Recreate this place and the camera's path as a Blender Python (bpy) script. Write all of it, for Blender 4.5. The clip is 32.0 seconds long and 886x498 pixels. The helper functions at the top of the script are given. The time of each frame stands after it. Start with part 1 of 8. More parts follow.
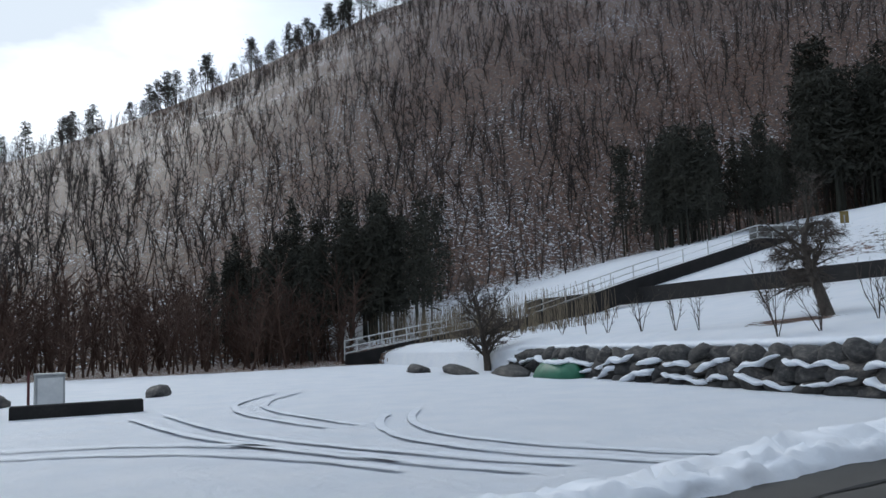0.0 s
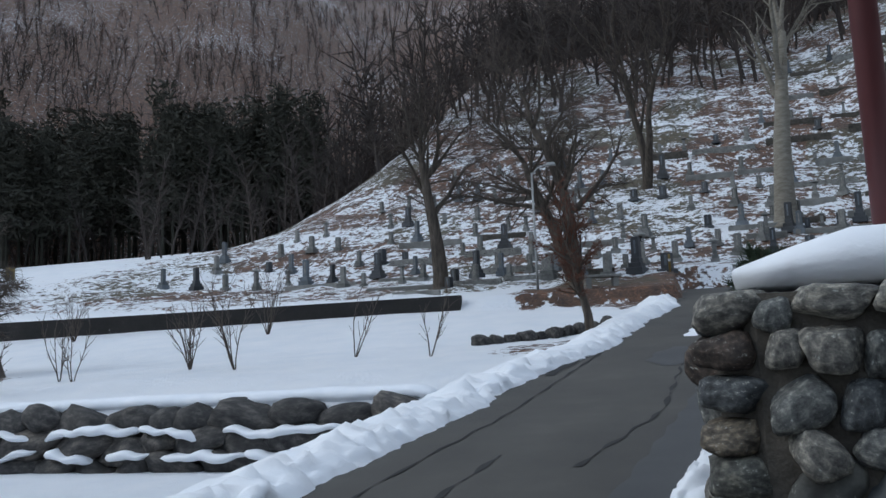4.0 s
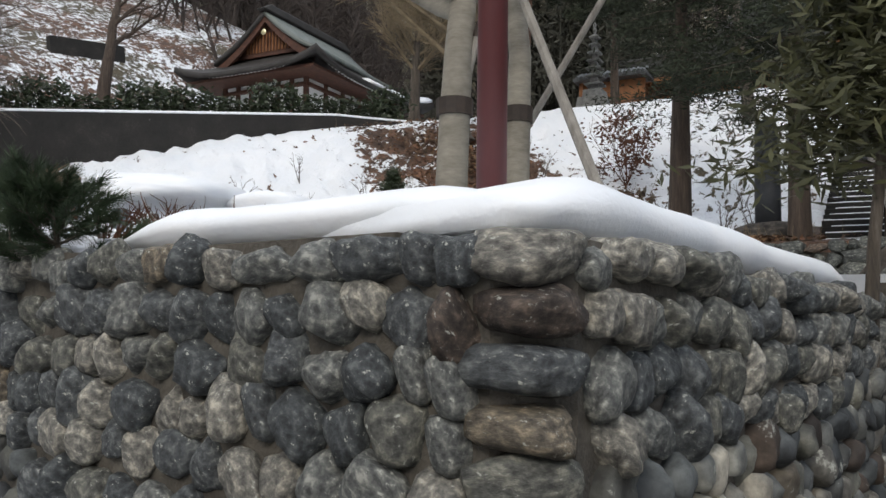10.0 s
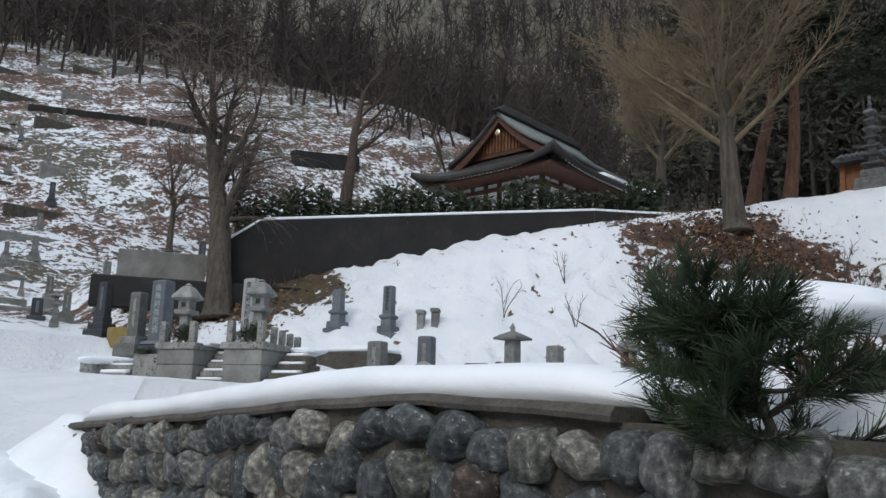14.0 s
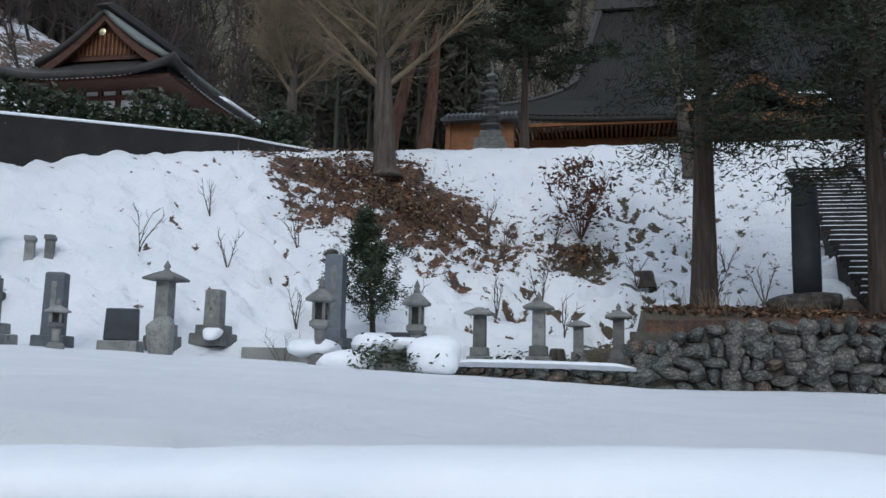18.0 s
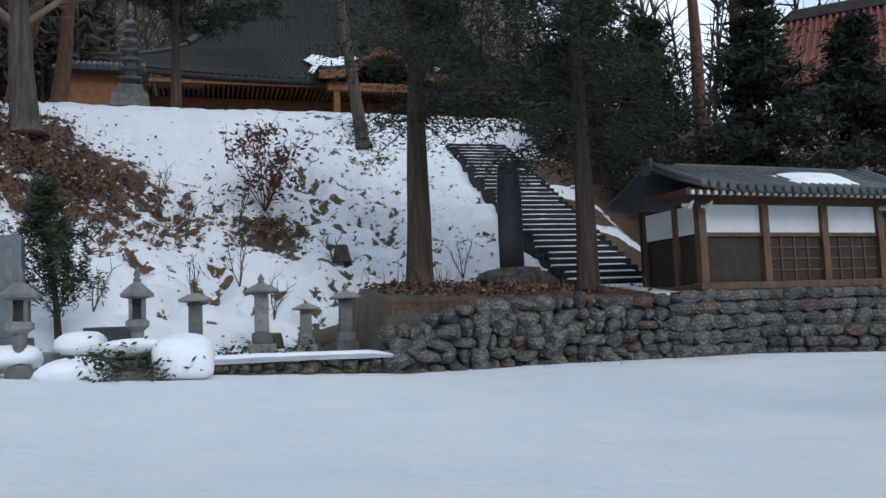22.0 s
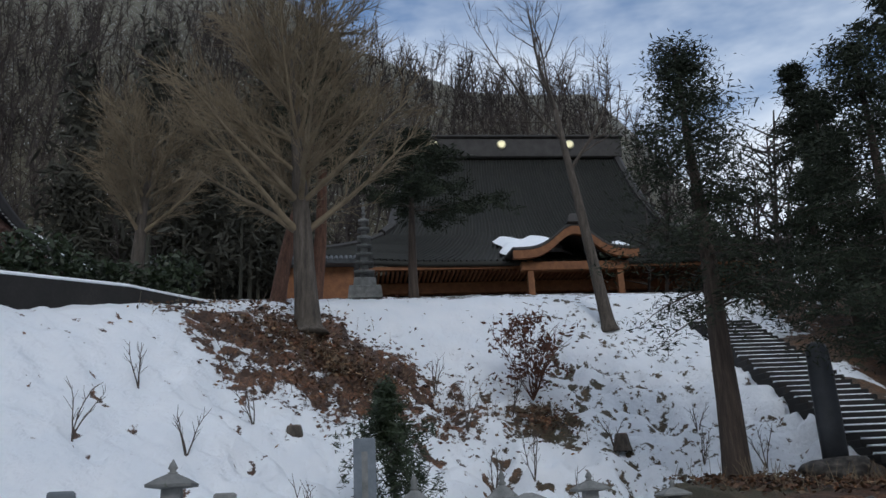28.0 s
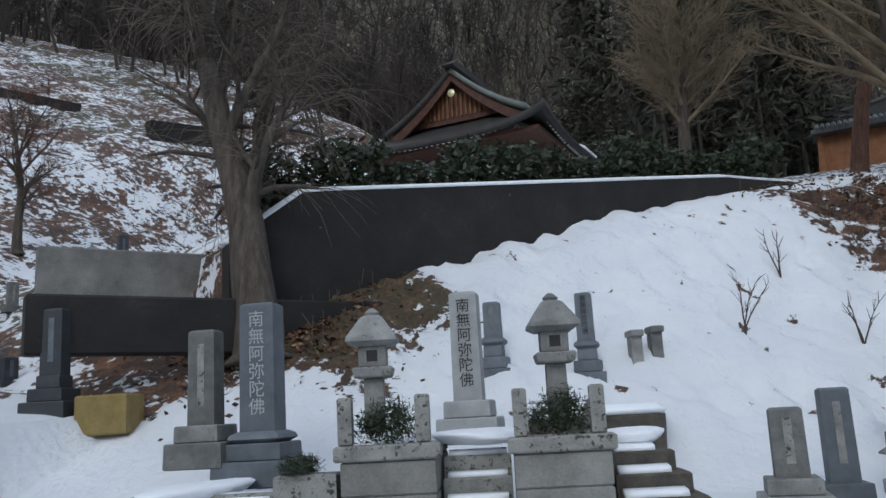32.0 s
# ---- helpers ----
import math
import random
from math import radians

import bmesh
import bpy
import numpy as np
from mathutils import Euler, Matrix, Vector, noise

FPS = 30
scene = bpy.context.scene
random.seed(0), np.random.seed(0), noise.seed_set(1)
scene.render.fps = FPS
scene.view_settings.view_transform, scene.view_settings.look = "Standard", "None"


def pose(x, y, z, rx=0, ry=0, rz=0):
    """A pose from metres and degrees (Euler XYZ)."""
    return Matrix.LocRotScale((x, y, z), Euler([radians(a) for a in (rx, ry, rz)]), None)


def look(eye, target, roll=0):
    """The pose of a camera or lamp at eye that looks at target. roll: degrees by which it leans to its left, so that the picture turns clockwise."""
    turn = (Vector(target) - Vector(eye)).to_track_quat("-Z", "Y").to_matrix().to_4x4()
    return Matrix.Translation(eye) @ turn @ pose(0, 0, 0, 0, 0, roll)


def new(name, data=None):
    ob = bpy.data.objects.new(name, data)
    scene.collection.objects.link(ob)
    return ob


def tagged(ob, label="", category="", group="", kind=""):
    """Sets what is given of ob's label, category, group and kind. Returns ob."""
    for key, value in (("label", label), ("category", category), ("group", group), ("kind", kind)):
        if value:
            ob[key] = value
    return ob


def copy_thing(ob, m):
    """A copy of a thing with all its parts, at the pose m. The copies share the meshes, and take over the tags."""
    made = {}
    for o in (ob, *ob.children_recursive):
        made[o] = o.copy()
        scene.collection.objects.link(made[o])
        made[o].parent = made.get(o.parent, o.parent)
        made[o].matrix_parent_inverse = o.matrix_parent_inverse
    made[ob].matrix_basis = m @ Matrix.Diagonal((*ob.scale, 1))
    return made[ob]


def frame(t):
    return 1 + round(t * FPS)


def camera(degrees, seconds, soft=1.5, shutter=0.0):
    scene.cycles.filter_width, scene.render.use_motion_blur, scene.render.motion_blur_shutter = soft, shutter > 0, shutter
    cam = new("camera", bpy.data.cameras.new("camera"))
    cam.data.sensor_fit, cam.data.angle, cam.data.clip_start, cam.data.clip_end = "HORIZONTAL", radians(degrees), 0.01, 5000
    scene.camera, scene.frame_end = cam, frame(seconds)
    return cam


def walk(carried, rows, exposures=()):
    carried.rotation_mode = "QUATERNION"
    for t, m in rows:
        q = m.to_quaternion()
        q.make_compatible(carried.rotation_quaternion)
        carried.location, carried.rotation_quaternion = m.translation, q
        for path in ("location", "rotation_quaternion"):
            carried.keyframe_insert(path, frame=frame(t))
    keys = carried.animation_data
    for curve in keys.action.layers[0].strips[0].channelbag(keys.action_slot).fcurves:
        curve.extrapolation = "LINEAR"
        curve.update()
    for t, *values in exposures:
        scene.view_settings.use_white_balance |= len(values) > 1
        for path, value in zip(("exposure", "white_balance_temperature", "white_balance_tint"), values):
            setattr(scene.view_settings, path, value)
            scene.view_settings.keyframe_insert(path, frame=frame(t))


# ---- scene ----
cam = camera(55.6, 32.0)
PATH = [
    (0, 1.446, -3.010, 1.733, -69.50, 5.86, -2.23),
    (0.5, 1.287, -2.876, 1.757, -65.03, 9.18, -2.81),
    (1, 1.035, -2.778, 1.754, -56.16, 10.46, -3.19),
    (1.5, 0.724, -2.649, 1.750, -46.83, 10.59, -3.64),
    (2, 0.304, -2.486, 1.701, -40.06, 8.95, -3.12),
    (2.5, -0.049, -2.306, 1.703, -32.86, 7.66, -2.54),
    (3, -0.349, -2.095, 1.730, -25.57, 8.07, -2.43),
    (3.5, -0.639, -1.971, 1.747, -19.60, 8.23, -2.51),
    (4, -0.914, -1.725, 1.749, -15.43, 7.90, -2.30),
    (4.4, -1.130, -1.573, 1.746, -10.72, 7.17, -1.97),
    (4.5, -1.190, -1.555, 1.733, -9.45, 7.09, -1.34),
    (6.5, -2.329, -0.804, 1.736, -8.01, 5.52, -2.75),
    (7, -2.626, -0.578, 1.718, -0.00, 5.85, -1.85),
    (7.5, -2.811, -0.334, 1.706, 10.88, 5.03, -0.61),
    (8, -2.988, -0.012, 1.697, 21.42, 4.52, 0.28),
    (8.5, -3.136, 0.301, 1.714, 31.74, 4.45, 1.00),
    (9, -3.194, 0.656, 1.708, 42.27, 4.87, 0.50),
    (9.5, -3.231, 0.960, 1.713, 53.93, 5.06, -0.20),
    (10, -3.168, 1.226, 1.714, 62.75, 5.19, 0.76),
    (10.5, -3.059, 1.568, 1.735, 66.49, 4.15, 2.23),
    (11, -2.974, 1.882, 1.739, 68.55, 4.32, 2.64),
    (11.5, -2.683, 2.242, 1.782, 66.95, 7.52, 2.12),
    (12, -2.645, 2.628, 1.880, 61.16, 10.66, 2.74),
    (12.5, -2.651, 2.972, 1.914, 54.27, 12.56, 3.42),
    (13, -2.630, 3.384, 1.951, 49.94, 12.31, 3.22),
    (13.5, -2.656, 3.744, 2.015, 47.90, 11.75, 1.57),
    (15.5, -2.274, 5.692, 2.206, 55.20, 9.52, 1.82),
    (16, -2.103, 6.141, 2.243, 56.40, 7.47, 1.85),
    (16.5, -1.967, 6.501, 2.325, 63.72, 6.83, 0.94),
    (17, -1.814, 6.850, 2.387, 71.88, 6.40, 0.09),
    (17.5, -1.556, 7.209, 2.423, 75.15, 7.47, 0.69),
    (18, -1.422, 7.537, 2.507, 78.23, 7.90, 1.30),
    (18.5, -1.258, 7.797, 2.591, 84.68, 8.74, 1.41),
    (19, -1.085, 8.140, 2.677, 88.57, 9.52, 2.39),
    (19.5, -0.927, 8.525, 2.729, 89.06, 9.53, 3.20),
    (20, -0.721, 8.935, 2.816, 88.32, 9.86, 2.18),
    (20.5, -0.561, 9.301, 2.875, 90.95, 9.16, 0.38),
    (21, -0.421, 9.631, 2.935, 95.97, 7.02, -0.28),
    (21.5, -0.260, 9.970, 2.997, 98.46, 6.18, -1.29),
    (22, -0.210, 10.275, 3.056, 105.78, 4.94, -2.25),
    (22.5, -0.019, 10.500, 3.041, 120.02, 3.83, -1.94),
    (23, 0.111, 10.719, 3.093, 132.37, 3.39, -1.80),
    (23.5, 0.188, 11.009, 3.178, 137.19, 4.61, -1.60),
    (24, 0.342, 11.367, 3.241, 132.92, 7.16, -1.86),
    (24.5, 0.387, 11.848, 3.348, 121.58, 10.21, -2.26),
    (25, 0.410, 12.143, 3.405, 111.91, 13.21, -2.39),
    (25.5, 0.670, 12.265, 3.405, 108.27, 15.24, -2.11),
    (27.5, 0.247, 13.355, 3.545, 102.85, 15.57, -2.55),
    (28, 0.329, 13.879, 3.642, 96.70, 16.97, -2.86),
    (28.5, 0.257, 14.374, 3.669, 84.93, 16.16, -2.37),
    (29, 0.180, 14.792, 3.741, 75.34, 15.86, -1.91),
    (29.5, 0.238, 15.292, 3.807, 70.14, 15.83, -1.84),
    (30, 0.125, 15.687, 3.806, 69.52, 13.13, -1.26),
    (30.5, 0.188, 16.057, 3.857, 72.54, 12.29, -2.03),
    (31, 0.257, 16.468, 3.912, 72.35, 11.70, -2.96),
    (31.5, 0.327, 16.925, 3.974, 68.87, 11.18, -2.42),
    (32, 0.435, 17.339, 4.018, 64.34, 10.97, -3.15),
]


# seconds, stops, kelvin, tint
EXPOSURE = [
    (0, 0.5, 6100, 7), (4, 0.68, 6000, 7), (7, 0.78, 6050, 7), (9.0, 0.62, 6150, 8), (10.0, 1.25, 7000, 10), (11.0, 1.5, 7500, 10), (12.2, 1.45, 7700, 10),
    (13.0, 1.1, 6900, 10), (13.6, 0.98, 6600, 9), (15.5, 0.85, 6200, 8), (19, 0.86, 6100, 8), (21, 0.78, 6050, 7), (23, 0.95, 5950, 8), (24, 0.5, 5950, 8), (25, 0.5, 6000, 8), (28, 0.5, 6100, 9), (31, 0.72, 6100, 8), (32, 0.7, 6100, 8),
]


def view(x, y, z, yaw, pitch, roll):
    return pose(x, y, z, 90 + pitch, 0, -yaw) @ pose(0, 0, 0, 0, 0, roll)


walk(cam, [(t, view(*row)) for t, *row in PATH], EXPOSURE)


# ---- world, sun, exposure ----
SUN_AZ, SUN_EL = radians(258), radians(34)
world = bpy.data.worlds.new("sky")
scene.world = world
world.use_nodes = True
wn = world.node_tree
wn.nodes.clear()
w_out = wn.nodes.new("ShaderNodeOutputWorld")
w_bg = wn.nodes.new("ShaderNodeBackground")
w_sky = wn.nodes.new("ShaderNodeTexSky")
w_sky.sky_type = "NISHITA"
w_sky.sun_disc = False
w_sky.sun_elevation, w_sky.sun_rotation = SUN_EL, SUN_AZ
w_co = wn.nodes.new("ShaderNodeTexCoord")
w_map = wn.nodes.new("ShaderNodeMapping")
w_map.inputs["Scale"].default_value = (1.0, 1.0, 2.6)
w_cl = wn.nodes.new("ShaderNodeTexNoise")
w_cl.inputs["Scale"].default_value, w_cl.inputs["Detail"].default_value, w_cl.inputs["Roughness"].default_value = 2.2, 6, 0.55
w_ramp = wn.nodes.new("ShaderNodeValToRGB")
w_ramp.color_ramp.elements[0].position, w_ramp.color_ramp.elements[1].position = 0.36, 0.58
w_mix = wn.nodes.new("ShaderNodeMix")
w_mix.data_type = "RGBA"
w_mix.inputs[7].default_value = (5.7, 6.05, 6.55, 1)
wn.links.new(w_co.outputs["Generated"], w_map.inputs[0])
wn.links.new(w_map.outputs[0], w_cl.inputs["Vector"])
wn.links.new(w_cl.outputs["Fac"], w_ramp.inputs[0])
wn.links.new(w_ramp.outputs[0], w_mix.inputs[0])
wn.links.new(w_sky.outputs[0], w_mix.inputs[6])
wn.links.new(w_mix.outputs[2], w_bg.inputs[0])
w_bg.inputs[1].default_value = 0.1
wn.links.new(w_bg.outputs[0], w_out.inputs[0])

sun_data = bpy.data.lights.new("sun", "SUN")
sun_data.energy, sun_data.angle, sun_data.color = 0.5, radians(20), (1.0, 0.96, 0.9)
sun = new("sun", sun_data)
sun.matrix_basis = look((0, 0, 60), (60 * -math.sin(SUN_AZ) * math.cos(SUN_EL), 60 * -math.cos(SUN_AZ) * math.cos(SUN_EL), 60 - 60 * math.sin(SUN_EL)))


# ---- materials ----
def material(name, rough=0.8, metal=0.0):
    m = bpy.data.materials.new(name)
    m.use_nodes = True
    b = m.node_tree.nodes["Principled BSDF"]
    b.inputs["Roughness"].default_value, b.inputs["Metallic"].default_value = rough, metal
    return m, m.node_tree, b


def ramp_node(nt, stops):
    r = nt.nodes.new("ShaderNodeValToRGB")
    while len(r.color_ramp.elements) < len(stops):
        r.color_ramp.elements.new(0.5)
    for e, (p, c) in zip(r.color_ramp.elements, stops):
        e.position, e.color = p, (*c, 1)
    return r


def noise_node(nt, scale, detail=4, rough=0.55, stretch=None, obj=True):
    co = nt.nodes.new("ShaderNodeTexCoord")
    n = nt.nodes.new("ShaderNodeTexNoise")
    n.inputs["Scale"].default_value, n.inputs["Detail"].default_value, n.inputs["Roughness"].default_value = scale, detail, rough
    if stretch:
        mp = nt.nodes.new("ShaderNodeMapping")
        mp.inputs["Scale"].default_value = stretch
        nt.links.new(co.outputs["Object"], mp.inputs[0])
        nt.links.new(mp.outputs[0], n.inputs["Vector"])
    else:
        nt.links.new(co.outputs["Object"], n.inputs["Vector"])
    return n


def mixed(nt, fac, a, b, mode="MIX"):
    m = nt.nodes.new("ShaderNodeMix")
    m.data_type, m.blend_type = "RGBA", mode
    for sock, v in ((0, fac), (6, a), (7, b)):
        if isinstance(v, (int, float)):
            m.inputs[sock].default_value = v
        elif isinstance(v, tuple):
            m.inputs[sock].default_value = (*v, 1)
        else:
            nt.links.new(v, m.inputs[sock])
    return m.outputs[2]


def bump(nt, bsdf, height, strength=0.3, dist=0.02):
    b = nt.nodes.new("ShaderNodeBump")
    b.inputs["Strength"].default_value, b.inputs["Distance"].default_value = strength, dist
    nt.links.new(height, b.inputs["Height"])
    nt.links.new(b.outputs[0], bsdf.inputs["Normal"])


def grainy(name, stops, scale=6.0, fine=40.0, rough=0.85, strength=0.4, dist=0.02, stretch=None, vary=0.0, metal=0.0, spots=None):
    """A surface with stains at one scale, grain at another, relief, and an own tone for each piece."""
    m, nt, b = material(name, rough, metal)
    big = noise_node(nt, scale, 5, 0.6, stretch)
    small = noise_node(nt, fine, 3, 0.6, stretch)
    r = ramp_node(nt, stops)
    add = nt.nodes.new("ShaderNodeMath")
    add.operation = "MULTIPLY_ADD"
    add.inputs[1].default_value = 0.35
    nt.links.new(small.outputs["Fac"], add.inputs[0])
    sub = nt.nodes.new("ShaderNodeMath")
    sub.operation = "MULTIPLY_ADD"
    sub.inputs[1].default_value, sub.inputs[2].default_value = 0.9, -0.12
    nt.links.new(big.outputs["Fac"], sub.inputs[0])
    nt.links.new(sub.outputs[0], add.inputs[2])
    nt.links.new(add.outputs[0], r.inputs[0])
    colour = r.outputs[0]
    if vary:
        info = nt.nodes.new("ShaderNodeObjectInfo")
        vr = ramp_node(nt, [(0.0, (1 - vary,) * 3), (1.0, (1 + vary,) * 3)])
        nt.links.new(info.outputs["Random"], vr.inputs[0])
        colour = mixed(nt, 1.0, colour, vr.outputs[0], "MULTIPLY")
    if spots:
        sp = noise_node(nt, spots[1], 4, 0.7)
        sr = ramp_node(nt, [(spots[2], (0, 0, 0)), (spots[2] + 0.06, (1, 1, 1))])
        nt.links.new(sp.outputs["Fac"], sr.inputs[0])
        colour = mixed(nt, sr.outputs[0], colour, spots[0])
    nt.links.new(colour, b.inputs["Base Color"])
    bump(nt, b, add.outputs[0], strength, dist)
    return m


def ground_material():
    """Snow with dents; where the sheet's bare value is high, leaf litter and grass show through."""
    m, nt, b = material("snowy_ground", 0.6)
    lump = noise_node(nt, 0.9, 4, 0.5)
    dent = noise_node(nt, 5.5, 3, 0.5)
    soil_big = noise_node(nt, 2.4, 6, 0.7)
    soil_small = noise_node(nt, 13, 7, 0.85)
    tint = ramp_node(nt, [(0.3, (0.80, 0.84, 0.89)), (0.7, (0.88, 0.9, 0.93))])
    nt.links.new(lump.outputs["Fac"], tint.inputs[0])
    soil = ramp_node(nt, [(0.32, (0.02, 0.012, 0.008)), (0.44, (0.06, 0.03, 0.018)), (0.52, (0.12, 0.058, 0.032)), (0.6, (0.17, 0.095, 0.052)), (0.7, (0.3, 0.2, 0.125))])
    nt.links.new(soil_small.outputs["Fac"], soil.inputs[0])
    mid = noise_node(nt, 1.7, 5, 0.7)
    shade = ramp_node(nt, [(0.36, (0.38, 0.36, 0.35)), (0.5, (0.85, 0.85, 0.85)), (0.62, (1.55, 1.4, 1.25))])
    nt.links.new(mid.outputs["Fac"], shade.inputs[0])
    litter = mixed(nt, 1.0, soil.outputs[0], shade.outputs[0], "MULTIPLY")
    grass = ramp_node(nt, [(0.35, (0.03, 0.035, 0.018)), (0.7, (0.12, 0.11, 0.06))])
    nt.links.new(soil_small.outputs["Fac"], grass.inputs[0])
    att = nt.nodes.new("ShaderNodeAttribute")
    att.attribute_name = "bare"
    att2 = nt.nodes.new("ShaderNodeAttribute")
    att2.attribute_name = "green"
    earth = mixed(nt, att2.outputs["Fac"], litter, grass.outputs[0])
    a = nt.nodes.new("ShaderNodeMath")
    a.operation = "MULTIPLY_ADD"
    a.inputs[1].default_value = 0.75
    nt.links.new(soil_big.outputs["Fac"], a.inputs[0])
    nt.links.new(att.outputs["Fac"], a.inputs[2])
    a2 = nt.nodes.new("ShaderNodeMath")
    a2.operation = "MULTIPLY_ADD"
    a2.inputs[1].default_value = 0.25
    nt.links.new(dent.outputs["Fac"], a2.inputs[0])
    nt.links.new(a.outputs[0], a2.inputs[2])
    edge = ramp_node(nt, [(0.825, (0, 0, 0)), (0.85, (1, 1, 1))])
    nt.links.new(a2.outputs[0], edge.inputs[0])
    nt.links.new(mixed(nt, edge.outputs[0], tint.outputs[0], earth), b.inputs["Base Color"])
    hsum = nt.nodes.new("ShaderNodeMath")
    hsum.operation = "MULTIPLY_ADD"
    hsum.inputs[1].default_value = -0.6
    nt.links.new(edge.outputs[0], hsum.inputs[0])
    h2 = nt.nodes.new("ShaderNodeMath")
    h2.operation = "MULTIPLY_ADD"
    h2.inputs[1].default_value = 0.5
    nt.links.new(soil_small.outputs["Fac"], h2.inputs[0])
    nt.links.new(dent.outputs["Fac"], h2.inputs[2])
    nt.links.new(h2.outputs[0], hsum.inputs[2])
    bump(nt, b, hsum.outputs[0], 0.65, 0.16)
    b.inputs["Subsurface Weight"].default_value = 0.0
    return m


def snow_material():
    m, nt, b = material("snow", 0.55)
    lump, fine = noise_node(nt, 2.5, 4, 0.5), noise_node(nt, 30, 3, 0.6)
    tint = ramp_node(nt, [(0.3, (0.80, 0.84, 0.89)), (0.7, (0.89, 0.91, 0.94))])
    nt.links.new(lump.outputs["Fac"], tint.inputs[0])
    nt.links.new(tint.outputs[0], b.inputs["Base Color"])
    s = nt.nodes.new("ShaderNodeMath")
    s.operation = "MULTIPLY_ADD"
    s.inputs[1].default_value = 0.2
    nt.links.new(fine.outputs["Fac"], s.inputs[0])
    nt.links.new(lump.outputs["Fac"], s.inputs[2])
    bump(nt, b, s.outputs[0], 0.3, 0.06)
    return m


def river_stone_material(name, stops, vein):
    """Lichen-spotted river stone; each stone takes its own hue from its random value."""
    m, nt, b = material(name, 0.75)
    info = nt.nodes.new("ShaderNodeObjectInfo")
    isl = nt.nodes.new("ShaderNodeNewGeometry")
    rnd = nt.nodes.new("ShaderNodeMath")
    rnd.operation = "ADD"
    nt.links.new(info.outputs["Random"], rnd.inputs[0])
    nt.links.new(isl.outputs["Random Per Island"], rnd.inputs[1])
    fr = nt.nodes.new("ShaderNodeMath")
    fr.operation = "FRACT"
    nt.links.new(rnd.outputs[0], fr.inputs[0])
    hue = ramp_node(nt, stops)
    hue.color_ramp.interpolation = "CONSTANT"
    nt.links.new(fr.outputs[0], hue.inputs[0])
    big = noise_node(nt, 2.4, 6, 0.66)
    big.inputs["Distortion"].default_value = 0.1
    fine = noise_node(nt, 38, 4, 0.7)
    lichen = noise_node(nt, 4.5, 7, 0.72)
    tone = ramp_node(nt, [(0.36, (0.2, 0.2, 0.21)), (0.48, (0.52, 0.53, 0.54)), (0.55, (0.8, 0.8, 0.78)), (0.64, (1.5, 1.46, 1.38))])
    nt.links.new(big.outputs["Fac"], tone.inputs[0])
    c = mixed(nt, 1.0, hue.outputs[0], tone.outputs[0], "MULTIPLY")
    gr = ramp_node(nt, [(0.35, (0.9, 0.9, 0.9)), (0.65, (1.06, 1.06, 1.06))])
    nt.links.new(fine.outputs["Fac"], gr.inputs[0])
    c = mixed(nt, 1.0, c, gr.outputs[0], "MULTIPLY")
    lr = ramp_node(nt, [(vein, (0, 0, 0)), (vein + 0.07, (1, 1, 1))])
    nt.links.new(lichen.outputs["Fac"], lr.inputs[0])
    c = mixed(nt, lr.outputs[0], c, (0.46, 0.47, 0.42))
    nt.links.new(c, b.inputs["Base Color"])
    s = nt.nodes.new("ShaderNodeMath")
    s.operation = "MULTIPLY_ADD"
    s.inputs[1].default_value = 0.16
    nt.links.new(fine.outputs["Fac"], s.inputs[0])
    nt.links.new(big.outputs["Fac"], s.inputs[2])
    bump(nt, b, s.outputs[0], 0.5, 0.03)
    return m


GROUND = ground_material()
SNOW = snow_material()
RIVER = river_stone_material("river_stone", [(0, (0.198, 0.204, 0.194)), (0.2, (0.112, 0.122, 0.128)), (0.4, (0.270, 0.256, 0.225)), (0.54, (0.163, 0.163, 0.143)),
                                             (0.68, (0.085, 0.095, 0.101)), (0.82, (0.343, 0.326, 0.286)), (0.94, (0.216, 0.180, 0.135)), (0.975, (0.090, 0.068, 0.056))], 0.60)
ROCK = river_stone_material("dark_boulder", [(0, (0.075, 0.07, 0.066)), (0.4, (0.05, 0.047, 0.045)), (0.7, (0.1, 0.09, 0.082))], 0.74)
RUBBLE = river_stone_material("rubble_stone", [(0, (0.13, 0.135, 0.12)), (0.3, (0.085, 0.09, 0.082)), (0.6, (0.165, 0.16, 0.142)), (0.93, (0.14, 0.10, 0.075))], 0.6)
MORTAR = grainy("dark_mortar", [(0.3, (0.0425, 0.03825, 0.0323)), (0.55, (0.08925, 0.0799, 0.0663)), (0.8, (0.1445, 0.1318, 0.1105))], 5, 60, 0.95, 0.8, 0.03)
ASPHALT = grainy("asphalt", [(0.3, (0.038, 0.035, 0.031)), (0.55, (0.057, 0.053, 0.046)), (0.8, (0.088, 0.081, 0.071))], 0.7, 120, 0.72, 0.5, 0.008)
PATCH = grainy("newer_asphalt", [(0.3, (0.03, 0.031, 0.033)), (0.8, (0.05, 0.051, 0.053))], 1.5, 120, 0.6, 0.4, 0.006)
DARKWALL = grainy("blackened_concrete", [(0.3, (0.0096, 0.009, 0.009)), (0.6, (0.021, 0.0192, 0.018)), (0.8, (0.045, 0.0408, 0.036))], 0.9, 14, 0.9, 0.5, 0.02, spots=((0.3, 0.31, 0.3), 2.6, 0.73))
CONCRETE = grainy("stained_concrete", [(0.25, (0.10, 0.098, 0.09)), (0.55, (0.22, 0.22, 0.205)), (0.8, (0.32, 0.315, 0.295))], 1.6, 30, 0.9, 0.3, 0.01, vary=0.15)
